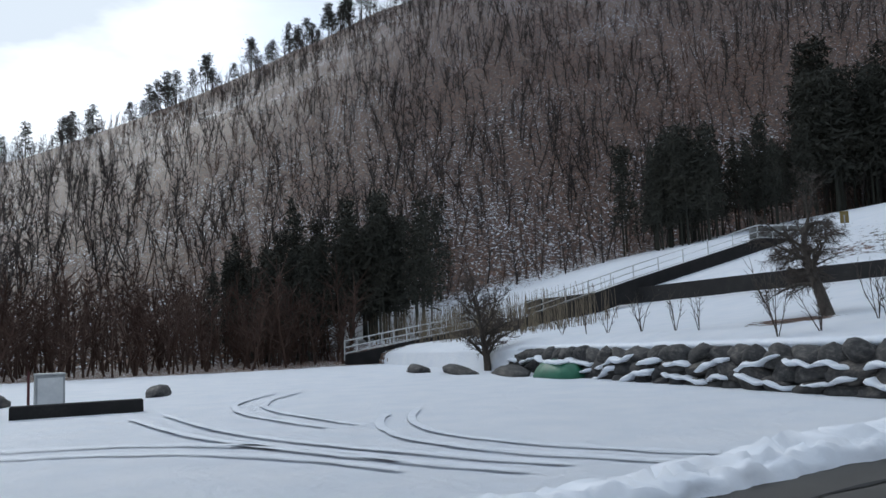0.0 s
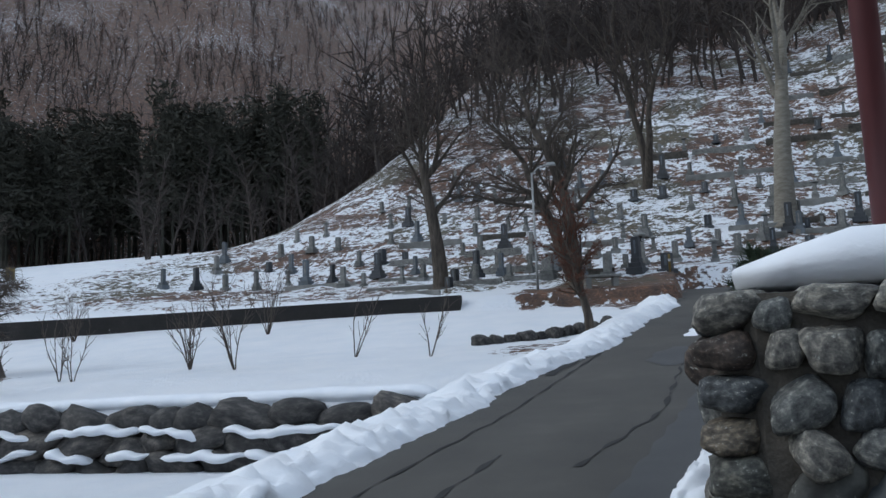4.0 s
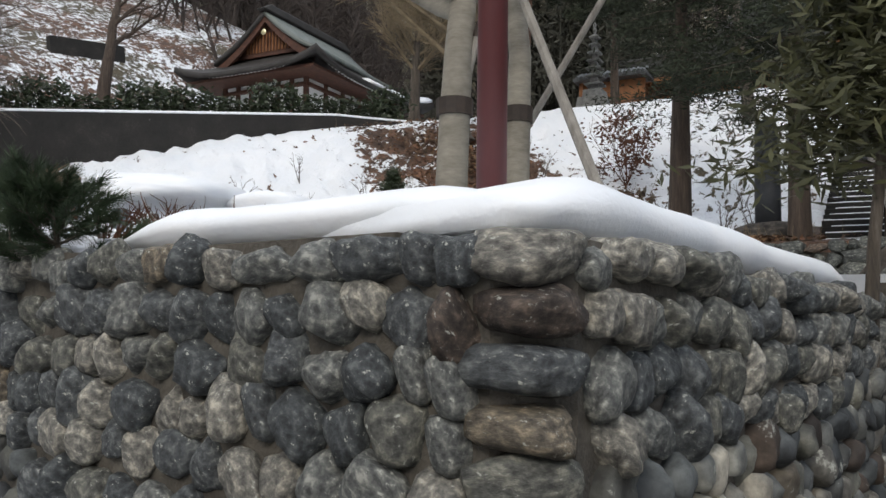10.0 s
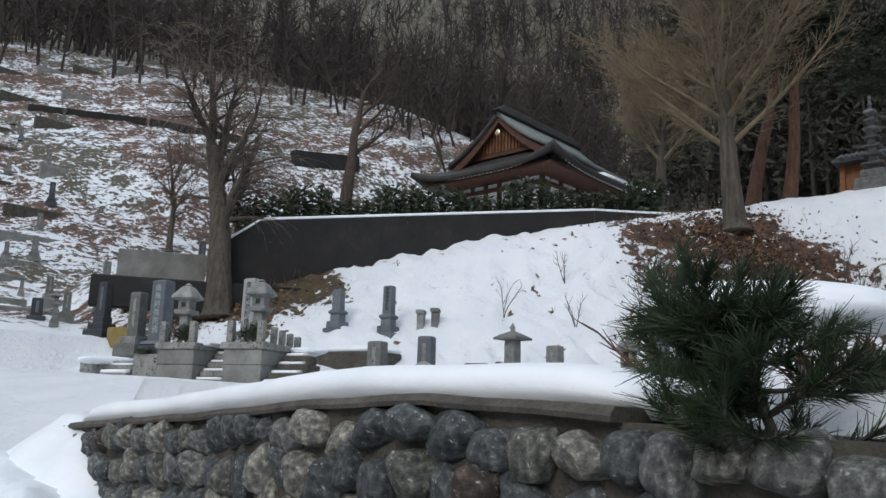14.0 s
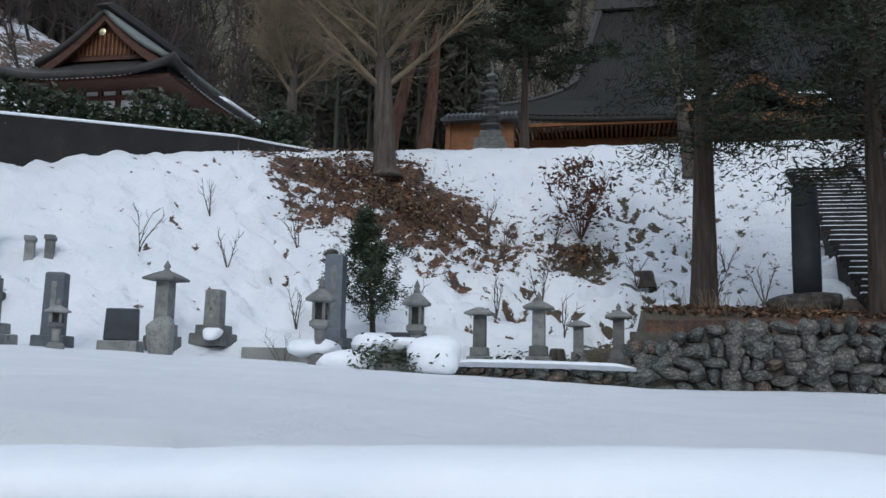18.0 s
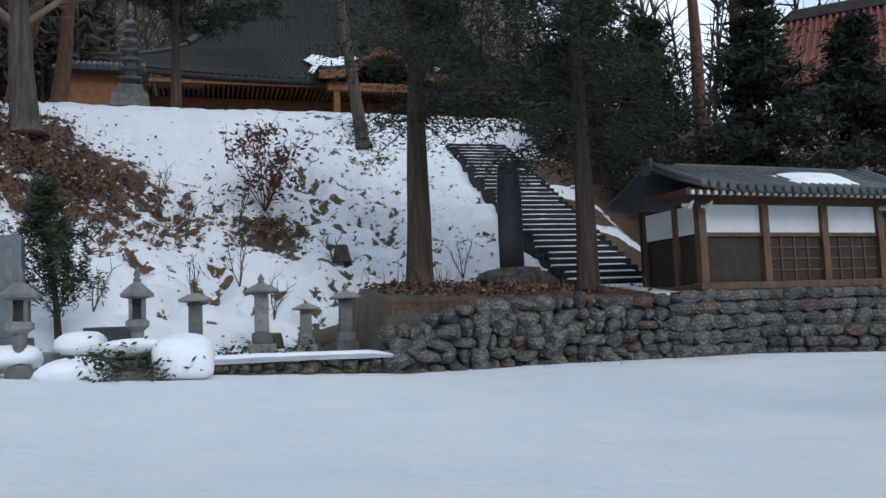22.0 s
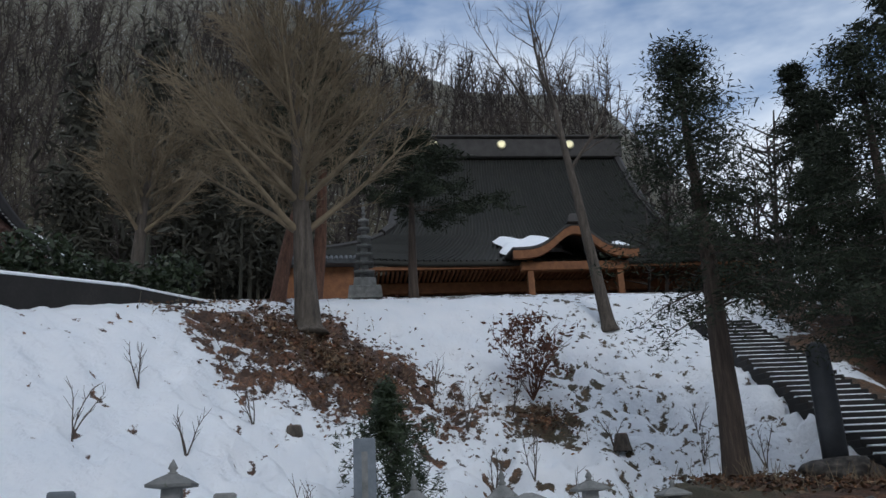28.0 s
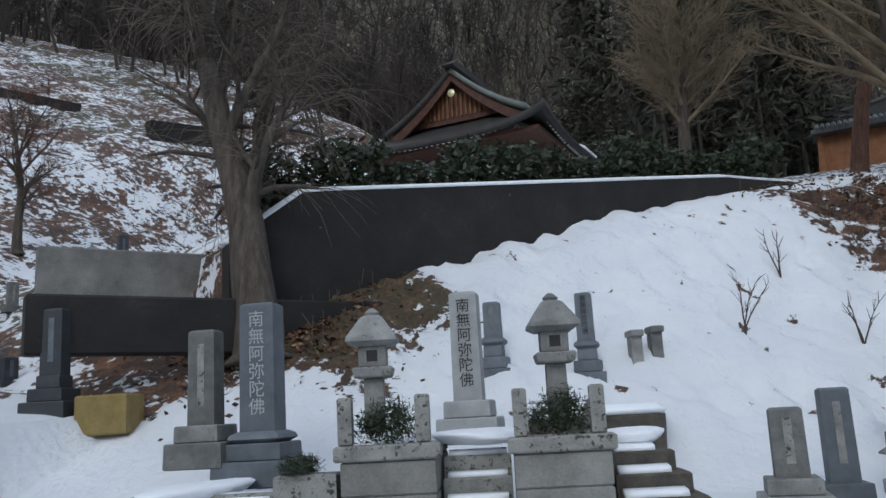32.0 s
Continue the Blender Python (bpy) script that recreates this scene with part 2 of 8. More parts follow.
GRANITE = grainy("weathered_granite", [(0.25, (0.085, 0.088, 0.083)), (0.5, (0.18, 0.183, 0.176)), (0.8, (0.31, 0.31, 0.295))], 3, 70, 0.8, 0.35, 0.006, vary=0.35, spots=((0.10, 0.11, 0.085), 7, 0.62))
DARKSTONE = grainy("dark_polished_stone", [(0.3, (0.028, 0.032, 0.037)), (0.7, (0.055, 0.06, 0.068))], 3, 60, 0.42, 0.15, 0.004, vary=0.3)
GREYSTONE = grainy("blue_grey_stone", [(0.3, (0.075, 0.09, 0.105)), (0.7, (0.14, 0.16, 0.18))], 3, 70, 0.6, 0.2, 0.004, vary=0.25)
PALESTONE = grainy("pale_grey_granite", [(0.3, (0.25, 0.26, 0.265)), (0.7, (0.40, 0.41, 0.41))], 3, 90, 0.7, 0.2, 0.004)
LICHEN = grainy("lichen_block", [(0.3, (0.16, 0.16, 0.15)), (0.6, (0.28, 0.28, 0.26)), (0.8, (0.35, 0.34, 0.31))], 4, 40, 0.9, 0.5, 0.01, spots=((0.05, 0.05, 0.045), 14, 0.56))
# black of the carved letters, also painted shade inside the lanterns
INKSHADE = grainy("letter_and_hollow_black", [(0.3, (0.02, 0.02, 0.022)), (0.8, (0.035, 0.035, 0.035))], 5, 40, 0.8, 0.1, 0.002)
CARVED = grainy("pale_carved_letter", [(0.3, (0.34, 0.36, 0.37)), (0.8, (0.44, 0.45, 0.45))], 5, 40, 0.8, 0.1, 0.002)
BARK = grainy("grey_brown_bark", [(0.3, (0.032, 0.027, 0.022)), (0.55, (0.085, 0.07, 0.056)), (0.8, (0.15, 0.13, 0.108))], 3, 22, 0.95, 0.9, 0.03, (3, 3, 0.5))
PALEBARK = grainy("pale_bark", [(0.3, (0.14, 0.125, 0.10)), (0.6, (0.24, 0.22, 0.18)), (0.8, (0.33, 0.31, 0.26))], 2.5, 18, 0.9, 0.5, 0.02, (1, 1, 3))
CEDARBARK = grainy("cedar_bark", [(0.3, (0.025, 0.019, 0.015)), (0.55, (0.065, 0.047, 0.036)), (0.8, (0.12, 0.095, 0.075))], 3, 16, 0.95, 1.0, 0.05, (4, 4, 0.35))
REDBARK = grainy("red_pine_bark", [(0.3, (0.06, 0.03, 0.02)), (0.6, (0.15, 0.075, 0.048)), (0.8, (0.2, 0.12, 0.08))], 3, 12, 0.95, 0.8, 0.03, (3, 3, 0.6))
TWIG = grainy("bare_twigs", [(0.3, (0.055, 0.044, 0.036)), (0.8, (0.12, 0.095, 0.078))], 2, 10, 0.95, 0.2, 0.01)
GINKGOTWIG = grainy("tan_twigs", [(0.3, (0.12, 0.09, 0.055)), (0.8, (0.25, 0.20, 0.13))], 2, 10, 0.95, 0.2, 0.01)
WEEPTWIG = grainy("weeping_twigs", [(0.3, (0.10, 0.08, 0.06)), (0.8, (0.18, 0.15, 0.12))], 2, 10, 0.95, 0.2, 0.01)
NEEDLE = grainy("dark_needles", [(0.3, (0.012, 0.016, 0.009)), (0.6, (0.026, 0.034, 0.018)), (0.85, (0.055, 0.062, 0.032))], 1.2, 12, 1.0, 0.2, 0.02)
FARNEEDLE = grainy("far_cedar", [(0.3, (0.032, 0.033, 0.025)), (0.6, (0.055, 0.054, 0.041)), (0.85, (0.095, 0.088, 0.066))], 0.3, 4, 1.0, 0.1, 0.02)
PINENEEDLE = grainy("pine_needles", [(0.3, (0.015, 0.03, 0.014)), (0.6, (0.035, 0.06, 0.024)), (0.85, (0.07, 0.10, 0.045))], 2, 14, 0.7, 0.2, 0.01)
HEDGELEAF = grainy("hedge_leaves", [(0.3, (0.012, 0.02, 0.008)), (0.6, (0.03, 0.046, 0.018)), (0.85, (0.065, 0.082, 0.034))], 2, 14, 0.5, 0.2, 0.02)
OLIVELEAF = grainy("olive_foliage", [(0.3, (0.025, 0.028, 0.01)), (0.6, (0.06, 0.062, 0.022)), (0.85, (0.12, 0.11, 0.04))], 2, 10, 0.6, 0.2, 0.02)
DEADLEAF = grainy("dry_red_leaves", [(0.3, (0.05, 0.02, 0.012)), (0.7, (0.13, 0.055, 0.03))], 3, 10, 0.9, 0.2, 0.02)
LITTER = river_stone_material("fallen_leaf", [(0, (0.12, 0.06, 0.032)), (0.25, (0.2, 0.11, 0.06)), (0.45, (0.07, 0.035, 0.02)), (0.65, (0.27, 0.175, 0.1)), (0.85, (0.16, 0.07, 0.036))], 0.95)
DIRTYSNOW = grainy("tracked_snow", [(0.3, (0.68, 0.71, 0.75)), (0.7, (0.8, 0.83, 0.87))], 3, 25, 0.6, 0.5, 0.03)
DRYGRASS = grainy("dry_reed", [(0.3, (0.13, 0.1, 0.065)), (0.8, (0.26, 0.21, 0.14))], 1, 10, 0.95, 0.2, 0.02)
FARTREE = grainy("far_bare_wood", [(0.3, (0.028, 0.0224, 0.02)), (0.55, (0.052, 0.0416, 0.0368)), (0.8, (0.084, 0.0656, 0.056))], 0.05, 0.6, 0.95, 0.1, 0.02)
FARRUST = grainy("far_rusty_wood", [(0.3, (0.0525, 0.0294, 0.021)), (0.8, (0.098, 0.056, 0.0392))], 0.05, 0.6, 0.95, 0.1, 0.02)
TIMBER = grainy("red_brown_timber", [(0.3, (0.044, 0.0176, 0.0112)), (0.6, (0.088, 0.036, 0.0216)), (0.8, (0.128, 0.056, 0.0336))], 4, 30, 0.7, 0.3, 0.01, (1, 1, 1))
# orange timber, darkened so that the eaves' shade is in its colour
ORANGEWOOD = grainy("orange_timber", [(0.3, (0.132, 0.051, 0.0192)), (0.6, (0.216, 0.09, 0.033)), (0.8, (0.27, 0.12, 0.048))], 3, 25, 0.75, 0.3, 0.01)
HUTWOOD = grainy("weathered_hut_timber", [(0.3, (0.07, 0.042, 0.026)), (0.6, (0.14, 0.082, 0.047)), (0.8, (0.21, 0.13, 0.078))], 4, 30, 0.8, 0.3, 0.01, (1, 1, 0.3))
DARKWOOD = grainy("black_timber", [(0.3, (0.018, 0.012, 0.009)), (0.8, (0.05, 0.034, 0.025))], 4, 30, 0.75, 0.3, 0.01)
GREYWOOD = grainy("grey_support_timber", [(0.3, (0.16, 0.145, 0.125)), (0.6, (0.27, 0.25, 0.22)), (0.8, (0.36, 0.34, 0.3))], 3, 30, 0.9, 0.4, 0.01, (5, 5, 0.6))
PLASTER = grainy("white_plaster", [(0.3, (0.62, 0.64, 0.65)), (0.8, (0.78, 0.79, 0.79))], 1.5, 25, 0.9, 0.1, 0.003)
COPPER = grainy("green_brown_roof_metal", [(0.3, (0.012, 0.0125, 0.0105)), (0.6, (0.021, 0.021, 0.0165)), (0.8, (0.032, 0.031, 0.0245))], 1.2, 9, 0.82, 0.2, 0.01, (1, 1, 0.4), metal=0.0)
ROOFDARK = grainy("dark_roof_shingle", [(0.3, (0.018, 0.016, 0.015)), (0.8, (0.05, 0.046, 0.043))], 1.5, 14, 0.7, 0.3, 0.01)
# paler grey-green copy of the dark roof, with sky light in the colour
ROOFSKYLIT = grainy("skylit_roof_face", [(0.3, (0.10, 0.12, 0.11)), (0.8, (0.19, 0.21, 0.195))], 1.5, 14, 0.6, 0.2, 0.01)
TILE = grainy("grey_roof_tile", [(0.3, (0.04, 0.046, 0.05)), (0.6, (0.075, 0.083, 0.088)), (0.8, (0.12, 0.128, 0.13))], 3, 20, 0.55, 0.3, 0.01, vary=0.3)
REDROOF = grainy("red_roof_tile", [(0.3, (0.13, 0.038, 0.028)), (0.7, (0.22, 0.07, 0.05))], 1.2, 12, 0.7, 0.3, 0.01)
REDPAINT = grainy("dull_red_paint", [(0.3, (0.075, 0.016, 0.017)), (0.7, (0.11, 0.024, 0.024))], 1.5, 30, 0.5, 0.1, 0.003, (1, 1, 0.3))
GOLD = grainy("gilded_metal", [(0.3, (0.55, 0.5, 0.3)), (0.8, (0.72, 0.66, 0.42))], 3, 20, 0.35, 0.1, 0.003, metal=0.6)
TARP = grainy("green_tarpaulin", [(0.3, (0.018, 0.11, 0.06)), (0.8, (0.04, 0.2, 0.11))], 2, 12, 0.5, 0.4, 0.03)
STEEL = grainy("galvanised_steel", [(0.3, (0.3, 0.31, 0.31)), (0.8, (0.5, 0.51, 0.5))], 3, 30, 0.5, 0.1, 0.003, metal=0.5)
WHITEPAINT = grainy("white_paint", [(0.3, (0.6, 0.61, 0.6)), (0.8, (0.78, 0.78, 0.76))], 3, 20, 0.5, 0.1, 0.003)
YELLOW = grainy("faded_yellow_board", [(0.3, (0.175, 0.12, 0.03)), (0.8, (0.275, 0.21, 0.08))], 4, 20, 0.7, 0.1, 0.003)
RUST = grainy("rusty_sign", [(0.3, (0.2, 0.08, 0.035)), (0.55, (0.45, 0.33, 0.2)), (0.8, (0.72, 0.68, 0.6))], 9, 30, 0.8, 0.1, 0.003)
GLASS = grainy("dark_window_glass", [(0.3, (0.03, 0.035, 0.04)), (0.8, (0.06, 0.066, 0.07))], 2, 8, 0.12, 0.02, 0.001)
RUBBER = grainy("black_rubber", [(0.3, (0.015, 0.015, 0.015)), (0.8, (0.03, 0.03, 0.03))], 5, 30, 0.9, 0.2, 0.004)
STUMPWOOD = grainy("cut_stump", [(0.3, (0.12, 0.09, 0.07)), (0.8, (0.24, 0.19, 0.15))], 6, 30, 0.9, 0.4, 0.01)


# ---- mesh helpers ----
class Shape:
    """Collects boxes, tubes and turned forms into one mesh."""

    def __init__(self):
        self.v, self.f, self.n, self.smooth = [], [], 0, False

    def add(self, verts, faces):
        self.v.extend(map(tuple, verts))
        self.f.extend([tuple(i + self.n for i in f) for f in faces])
        self.n += len(verts)
        return self

    def box(self, x0, x1, y0, y1, z0, z1, taper=1.0, chamfer=0.0):
        cx, cy = (x0 + x1) / 2, (y0 + y1) / 2
        hx, hy = (x1 - x0) / 2, (y1 - y0) / 2
        if chamfer:
            c = min(chamfer, hx * 0.45, hy * 0.45, (z1 - z0) * 0.45)
            rings = []
            for z, k, ins in ((z0, 1, c), (z0 + c, 1, 0), (z1 - c, taper, 0), (z1, taper, c)):
                a, b = hx * k - ins, hy * k - ins
                rings.append([(cx - a, cy - b, z), (cx + a, cy - b, z), (cx + a, cy + b, z), (cx - a, cy + b, z)])
            return self.loft(rings)
        a, b = hx * taper, hy * taper
        v = [(x0, y0, z0), (x1, y0, z0), (x1, y1, z0), (x0, y1, z0), (cx - a, cy - b, z1), (cx + a, cy - b, z1), (cx + a, cy + b, z1), (cx - a, cy + b, z1)]
        return self.add(v, [(0, 3, 2, 1), (4, 5, 6, 7), (0, 1, 5, 4), (1, 2, 6, 5), (2, 3, 7, 6), (3, 0, 4, 7)])

    def loft(self, rings, caps=True):
        k, m = len(rings[0]), len(rings)
        faces = [(i * k + j, i * k + (j + 1) % k, (i + 1) * k + (j + 1) % k, (i + 1) * k + j) for i in range(m - 1) for j in range(k)]
        if caps:
            faces += [tuple(reversed(range(k))), tuple((m - 1) * k + j for j in range(k))]
        return self.add([p for r in rings for p in r], faces)

    def turned(self, profile, sides=8, x=0, y=0, turn=0.0):
        return self.loft([[(x + r * math.cos(turn + 2 * math.pi * j / sides), y + r * math.sin(turn + 2 * math.pi * j / sides), z) for j in range(sides)] for r, z in profile])

    def tube(self, points, radii, sides=6):
        pts = [Vector(p) for p in points]
        rings = []
        for i, p in enumerate(pts):
            d = (pts[min(i + 1, len(pts) - 1)] - pts[max(i - 1, 0)])
            d = d.normalized() if d.length > 1e-6 else Vector((0, 0, 1))
            u = d.cross(Vector((0, 1, 0)) if abs(d.y) < 0.9 else Vector((1, 0, 0))).normalized()
            w = d.cross(u)
            rings.append([tuple(p + (u * math.cos(2 * math.pi * j / sides) + w * math.sin(2 * math.pi * j / sides)) * radii[i]) for j in range(sides)])
        return self.loft(rings)

    def mesh(self, name, mat):
        me = bpy.data.meshes.new(name)
        me.from_pydata(self.v, [], self.f)
        me.materials.append(mat)
        if self.smooth:
            me.polygons.foreach_set("use_smooth", [True] * len(me.polygons))
        me.update()
        return me


def smooth(s):
    s.smooth = True
    return s


def part(name, s, mat, parent=None, label=""):
    ob = new(name, s.mesh(name, mat) if isinstance(s, Shape) else s)
    ob.parent = parent
    if label:
        ob["label"] = label
    return ob


def thing(name, label, category, m=None, group="", kind=""):
    ob = new(name)
    ob.empty_display_size = 0.2
    if m is not None:
        ob.matrix_basis = m
    return tagged(ob, label, category, group, kind)


def whole(name, s, mat, label, category, m=None, group="", kind=""):
    ob = new(name, s.mesh(name, mat) if isinstance(s, Shape) else s)
    if m is not None:
        ob.matrix_basis = m
    return tagged(ob, label, category, group, kind)


def mesh_from(name, v, f, mat, smooth_faces=False):
    me = bpy.data.meshes.new(name)
    v, f = np.asarray(v, np.float32), np.asarray(f, np.int32)
    me.vertices.add(len(v))
    me.vertices.foreach_set("co", v.ravel())
    k = f.shape[1]
    me.loops.add(f.size)
    me.loops.foreach_set("vertex_index", f.ravel())
    me.polygons.add(len(f))
    me.polygons.foreach_set("loop_start", np.arange(len(f), dtype=np.int32) * k)
    me.polygons.foreach_set("use_smooth", np.full(len(f), smooth_faces))
    me.materials.append(mat)
    me.update(calc_edges=True)
    return me


# ---- the lie of the land ----
def road_z(y):
    return np.interp(y, [-60, -6, -2, 0, 6.7, 9, 18, 25, 34, 80], [-0.3, -0.05, 0.03, 0.17, 0.88, 1.1, 2.35, 3.35, 4.45, 6])


def wall_x(y):
    return -0.8 + 0.187 * (y - 2.1)


def front_y(x):
    return 2.1 - 0.18 * (x + 0.8)


def road_right(y):
    return np.interp(y, [-60, 1.9, 2.0, 4.5, 6, 8, 9.7, 11, 13, 16.3, 18, 24, 30, 34], [40, 40, -1.1, -1.05, -0.8, -0.6, -0.36, -0.15, 0.05, 0.4, 0.6, 1.6, 2.9, 6.0]) + 0.05 * np.sin(0.9 * y) + 0.03 * np.sin(2.3 * y + 1)


def road_left(y):
    return np.interp(y, [-60, -2, 2, 4, 7, 9, 11, 13, 15, 18, 22, 24, 30, 34], [-6.6, -5.2, -4.45, -4.25, -4.05, -3.75, -3.4, -3.0, -2.4, -1.95, -1.4, -1.0, -0.9, -1.0]) + 0.06 * np.sin(0.8 * y + 2) + 0.03 * np.sin(2.1 * y)


def foot_x(y):
    return np.interp(y, [-30, 0, 6.5, 11, 14, 16, 20, 26, 34, 60], [16.8, 17.0, 17.3, 17.2, 15.8, 14.6, 12.2, 8.8, 7.2, 6])


def ease(a, b, t):
    t = np.clip((t - a) / (b - a), 0, 1)
    return t * t * (3 - 2 * t)


def wobble(x, y, s, seed):
    r = np.random.RandomState(seed)
    out = 0
    for k in range(4):
        a, ph = r.uniform(0, 2 * math.pi), r.uniform(0, 6.3)
        f = s * r.uniform(0.7, 1.6)
        out = out + np.sin(f * (x * math.cos(a) + y * math.sin(a)) + ph + 1.3 * np.sin(0.6 * f * (x * math.sin(a) - y * math.cos(a)) + ph))
    return out / 4


def cemetery_z(x, y):
    rise = 0.55 * np.maximum(0, np.minimum(x, 60) - 12) * ease(36, 54, y)
    up = np.interp(y + rise, [28, 38, 42, 55, 60, 93, 140, 260], [0, 1.9, 3.6, 9.6, 13, 32, 50, 100])
    field = np.interp(y, [28, 33, 38, 45, 60, 80, 140], [0, 1.5, 3.1, 4.9, 7.8, 11.0, 21])
    k = ease(-36, -20, x)
    return 4.15 + up * k + field * (1 - k)


def temple_z(x, y):
    zf = 2.19 + 0.046 * np.clip(y - 7, 0, 22)
    d = np.maximum(0, x - foot_x(y))
    up = zf + 0.42 * d + 0.022 * d * d
    flat = 9.6 + 0.25 * np.clip(x - 25, -8, 20) + 0.02 * np.clip(y - 16, 0, 40) 
    k = np.clip(0.5 + (flat - up) / 1.6, 0, 1)
    z = up * k + flat * (1 - k) - 0.8 * k * (1 - k)
    # the flight of steps is sunk into the slope
    f = np.clip((x - 17.2) / 11.3, 0, 1)
    beside = (1 - ease(1.3, 4.2, np.abs(y - 1.25 + 0.55 * f))) * ease(16.6, 17.4, x) * (1 - ease(28.4, 30.0, x))
    z = z + beside * (3.47 + 5.75 * f - z)
    # earth held by the dark retaining wall, and the terrace behind the rubble wall
    s, t = (x - 14.6) * 0.573 + (y - 26.6) * 0.82, ((x - 14.6) * 0.82 - (y - 26.6) * 0.573) / 15.37
    held = np.interp(t, [-0.14, -0.04, 0.75, 0.85, 1], [7.4, 8.55, 9.95, 10.0, 10.1]) - 0.06 + 0.1 * np.clip(s - 1, 0, 30)
    z = np.where((s > 0.3) & (t > -0.14) & (t < 1.0), np.maximum(z, held), z)
    terrace = 3.42 + 0.12 * np.clip(x - 14.6, 0, 4)
    return np.where((x > 14.75) & (y < 7.0) & (y > -4.2), np.maximum(z, terrace), z)


def land_z(x, y):
    x, y = np.asarray(x, float), np.asarray(y, float)
    rz = road_z(y)
    xl, xr_ = road_left(y), road_right(y)
    # left of the road: the lot, the rock wall at y = 12, the bank, the low wall at y = 28
    lot = 0.02 + 0.05 * ease(3, 11, y)
    bank = np.interp(y, [12.2, 12.6, 14, 17, 20, 27.9, 28.1, 29], [1.15, 1.35, 1.7, 2.0, 2.3, 3.66, 4.15, 4.2]) - 0.012 * np.clip(-x - 12, 0, 40)
    left = np.where(y < 12.2, lot, bank)
    left = left + ease(0.0, 2.2, x - xl + 2.2) * (rz - left) + 0.16 * np.exp(-((x - xl + 0.55) / 0.4) ** 2) * (y > 1.0)
    # right of the road: strip of snow, the field behind the round-stone wall, the temple slope
    field = temple_z(x, y)
    low = rz + 0.1 * np.exp(-((x - xr_ - 0.5) / 0.35) ** 2)
    behind = (x > wall_x(y) + 0.4) & ((y > front_y(x) + 0.4) | (x > 4.6)) & (y < 11.3)
    merge = ease(0.3, 4.5, x - xr_)
    right = np.where(y >= 11.3, low * (1 - merge) + field * merge, low)
    z = np.where(x < xl, left, np.where(x > xr_, right, rz - 0.06))
    z = np.where(behind, field, z)
    cem = cemetery_z(x, y)
    z = np.where(y > 28.05, np.where((x > xl) & (x < xr_) & (y < 34), z, np.maximum(cem, np.where(x > xr_, field, 0) - 6 * (x < xr_))), z)
    # far mountains all round, rising beyond the valley floor
    r, b = np.hypot(x, y - 5), np.degrees(np.arctan2(x, y - 5))
    # the ridge near +-180 degrees is unseen, added to shade the wall's front
    ridge = np.interp(b, [-180, -140, -122, -100, -97, -84, -75, -67, -55, -48, -38, -30, -22, -8, 10, 40, 62, 82, 88, 96, 106, 118, 160, 180], [95, 95, 40, 60, 66, 100, 124, 140, 162, 172, 180, 185, 160, 168, 150, 125, 128, 126, 106, 96, 90, 40, 30, 95])
    near = np.interp(b, [-180, -140, -110, -85, -60, -30, -10, 15, 40, 60, 110, 130, 165, 180], [48, 48, 78, 80, 84, 96, 110, 100, 84, 86, 90, 150, 90, 48])
    wide = np.interp(b, [-180, -140, -120, -10, 15, 40, 70, 95, 115, 160, 180], [90, 90, 230, 230, 170, 130, 110, 85, 80, 160, 90])
    hill = ridge * np.clip((r - near) / wide, 0, 1) ** 0.9 + 5 * wobble(x, y, 0.03, 5) * ease(near, near + 60, r)
    hill = hill - 0.6 * np.maximum(0, r - 420)
    return np.maximum(z, hill + np.where(r > near, 2.0, -100))


def ground_at(x, y):
    return float(land_z(np.array([x]), np.array([y]))[0])


# ---- ground sheet ----
def axis_steps(spans):
    out = []
    for a, b, d in spans:
        out.extend(np.linspace(a, b, int(round((b - a) / d)), endpoint=False))
    return np.array(out + [spans[-1][1]])


gx = axis_steps([(-1500, -460, 130), (-460, -70, 7), (-70, -9, 1.0), (-9, 12, 0.26), (12, 27, 0.13), (27, 30, 0.26), (30, 60, 1.0), (60, 150, 5), (150, 460, 15), (460, 1500, 130)])
gy = axis_steps([(-1500, -300, 150), (-300, -40, 13), (-40, -4, 1.5), (-4, 4, 0.26), (4, 26, 0.15), (26, 29, 0.26), (29, 95, 0.8), (95, 420, 8), (420, 1500, 130)])
GX, GY = np.meshgrid(gx, gy, indexing="ij")
GZ = land_z(GX, GY)
slope_zone = ease(0, 3, GX - foot_x(GY)) * (1 - ease(40, 60, GX)) * ease(-6, 6, GY)
cem_zone = ease(28.5, 31, GY) * (1 - ease(95, 110, GY)) * ease(-45, -30, GX) * (1 - ease(62, 80, GX))
GZ = GZ + slope_zone * (0.08 * wobble(GX, GY, 2.3, 1) + 0.075 * wobble(GX, GY, 5.0, 2)) + cem_zone * (0.12 * wobble(GX, GY, 1.9, 3) + 0.06 * wobble(GX, GY, 4.0, 8))
# soft hollows melted into the slope
rd = np.random.RandomState(23)
thin = np.zeros_like(GZ)
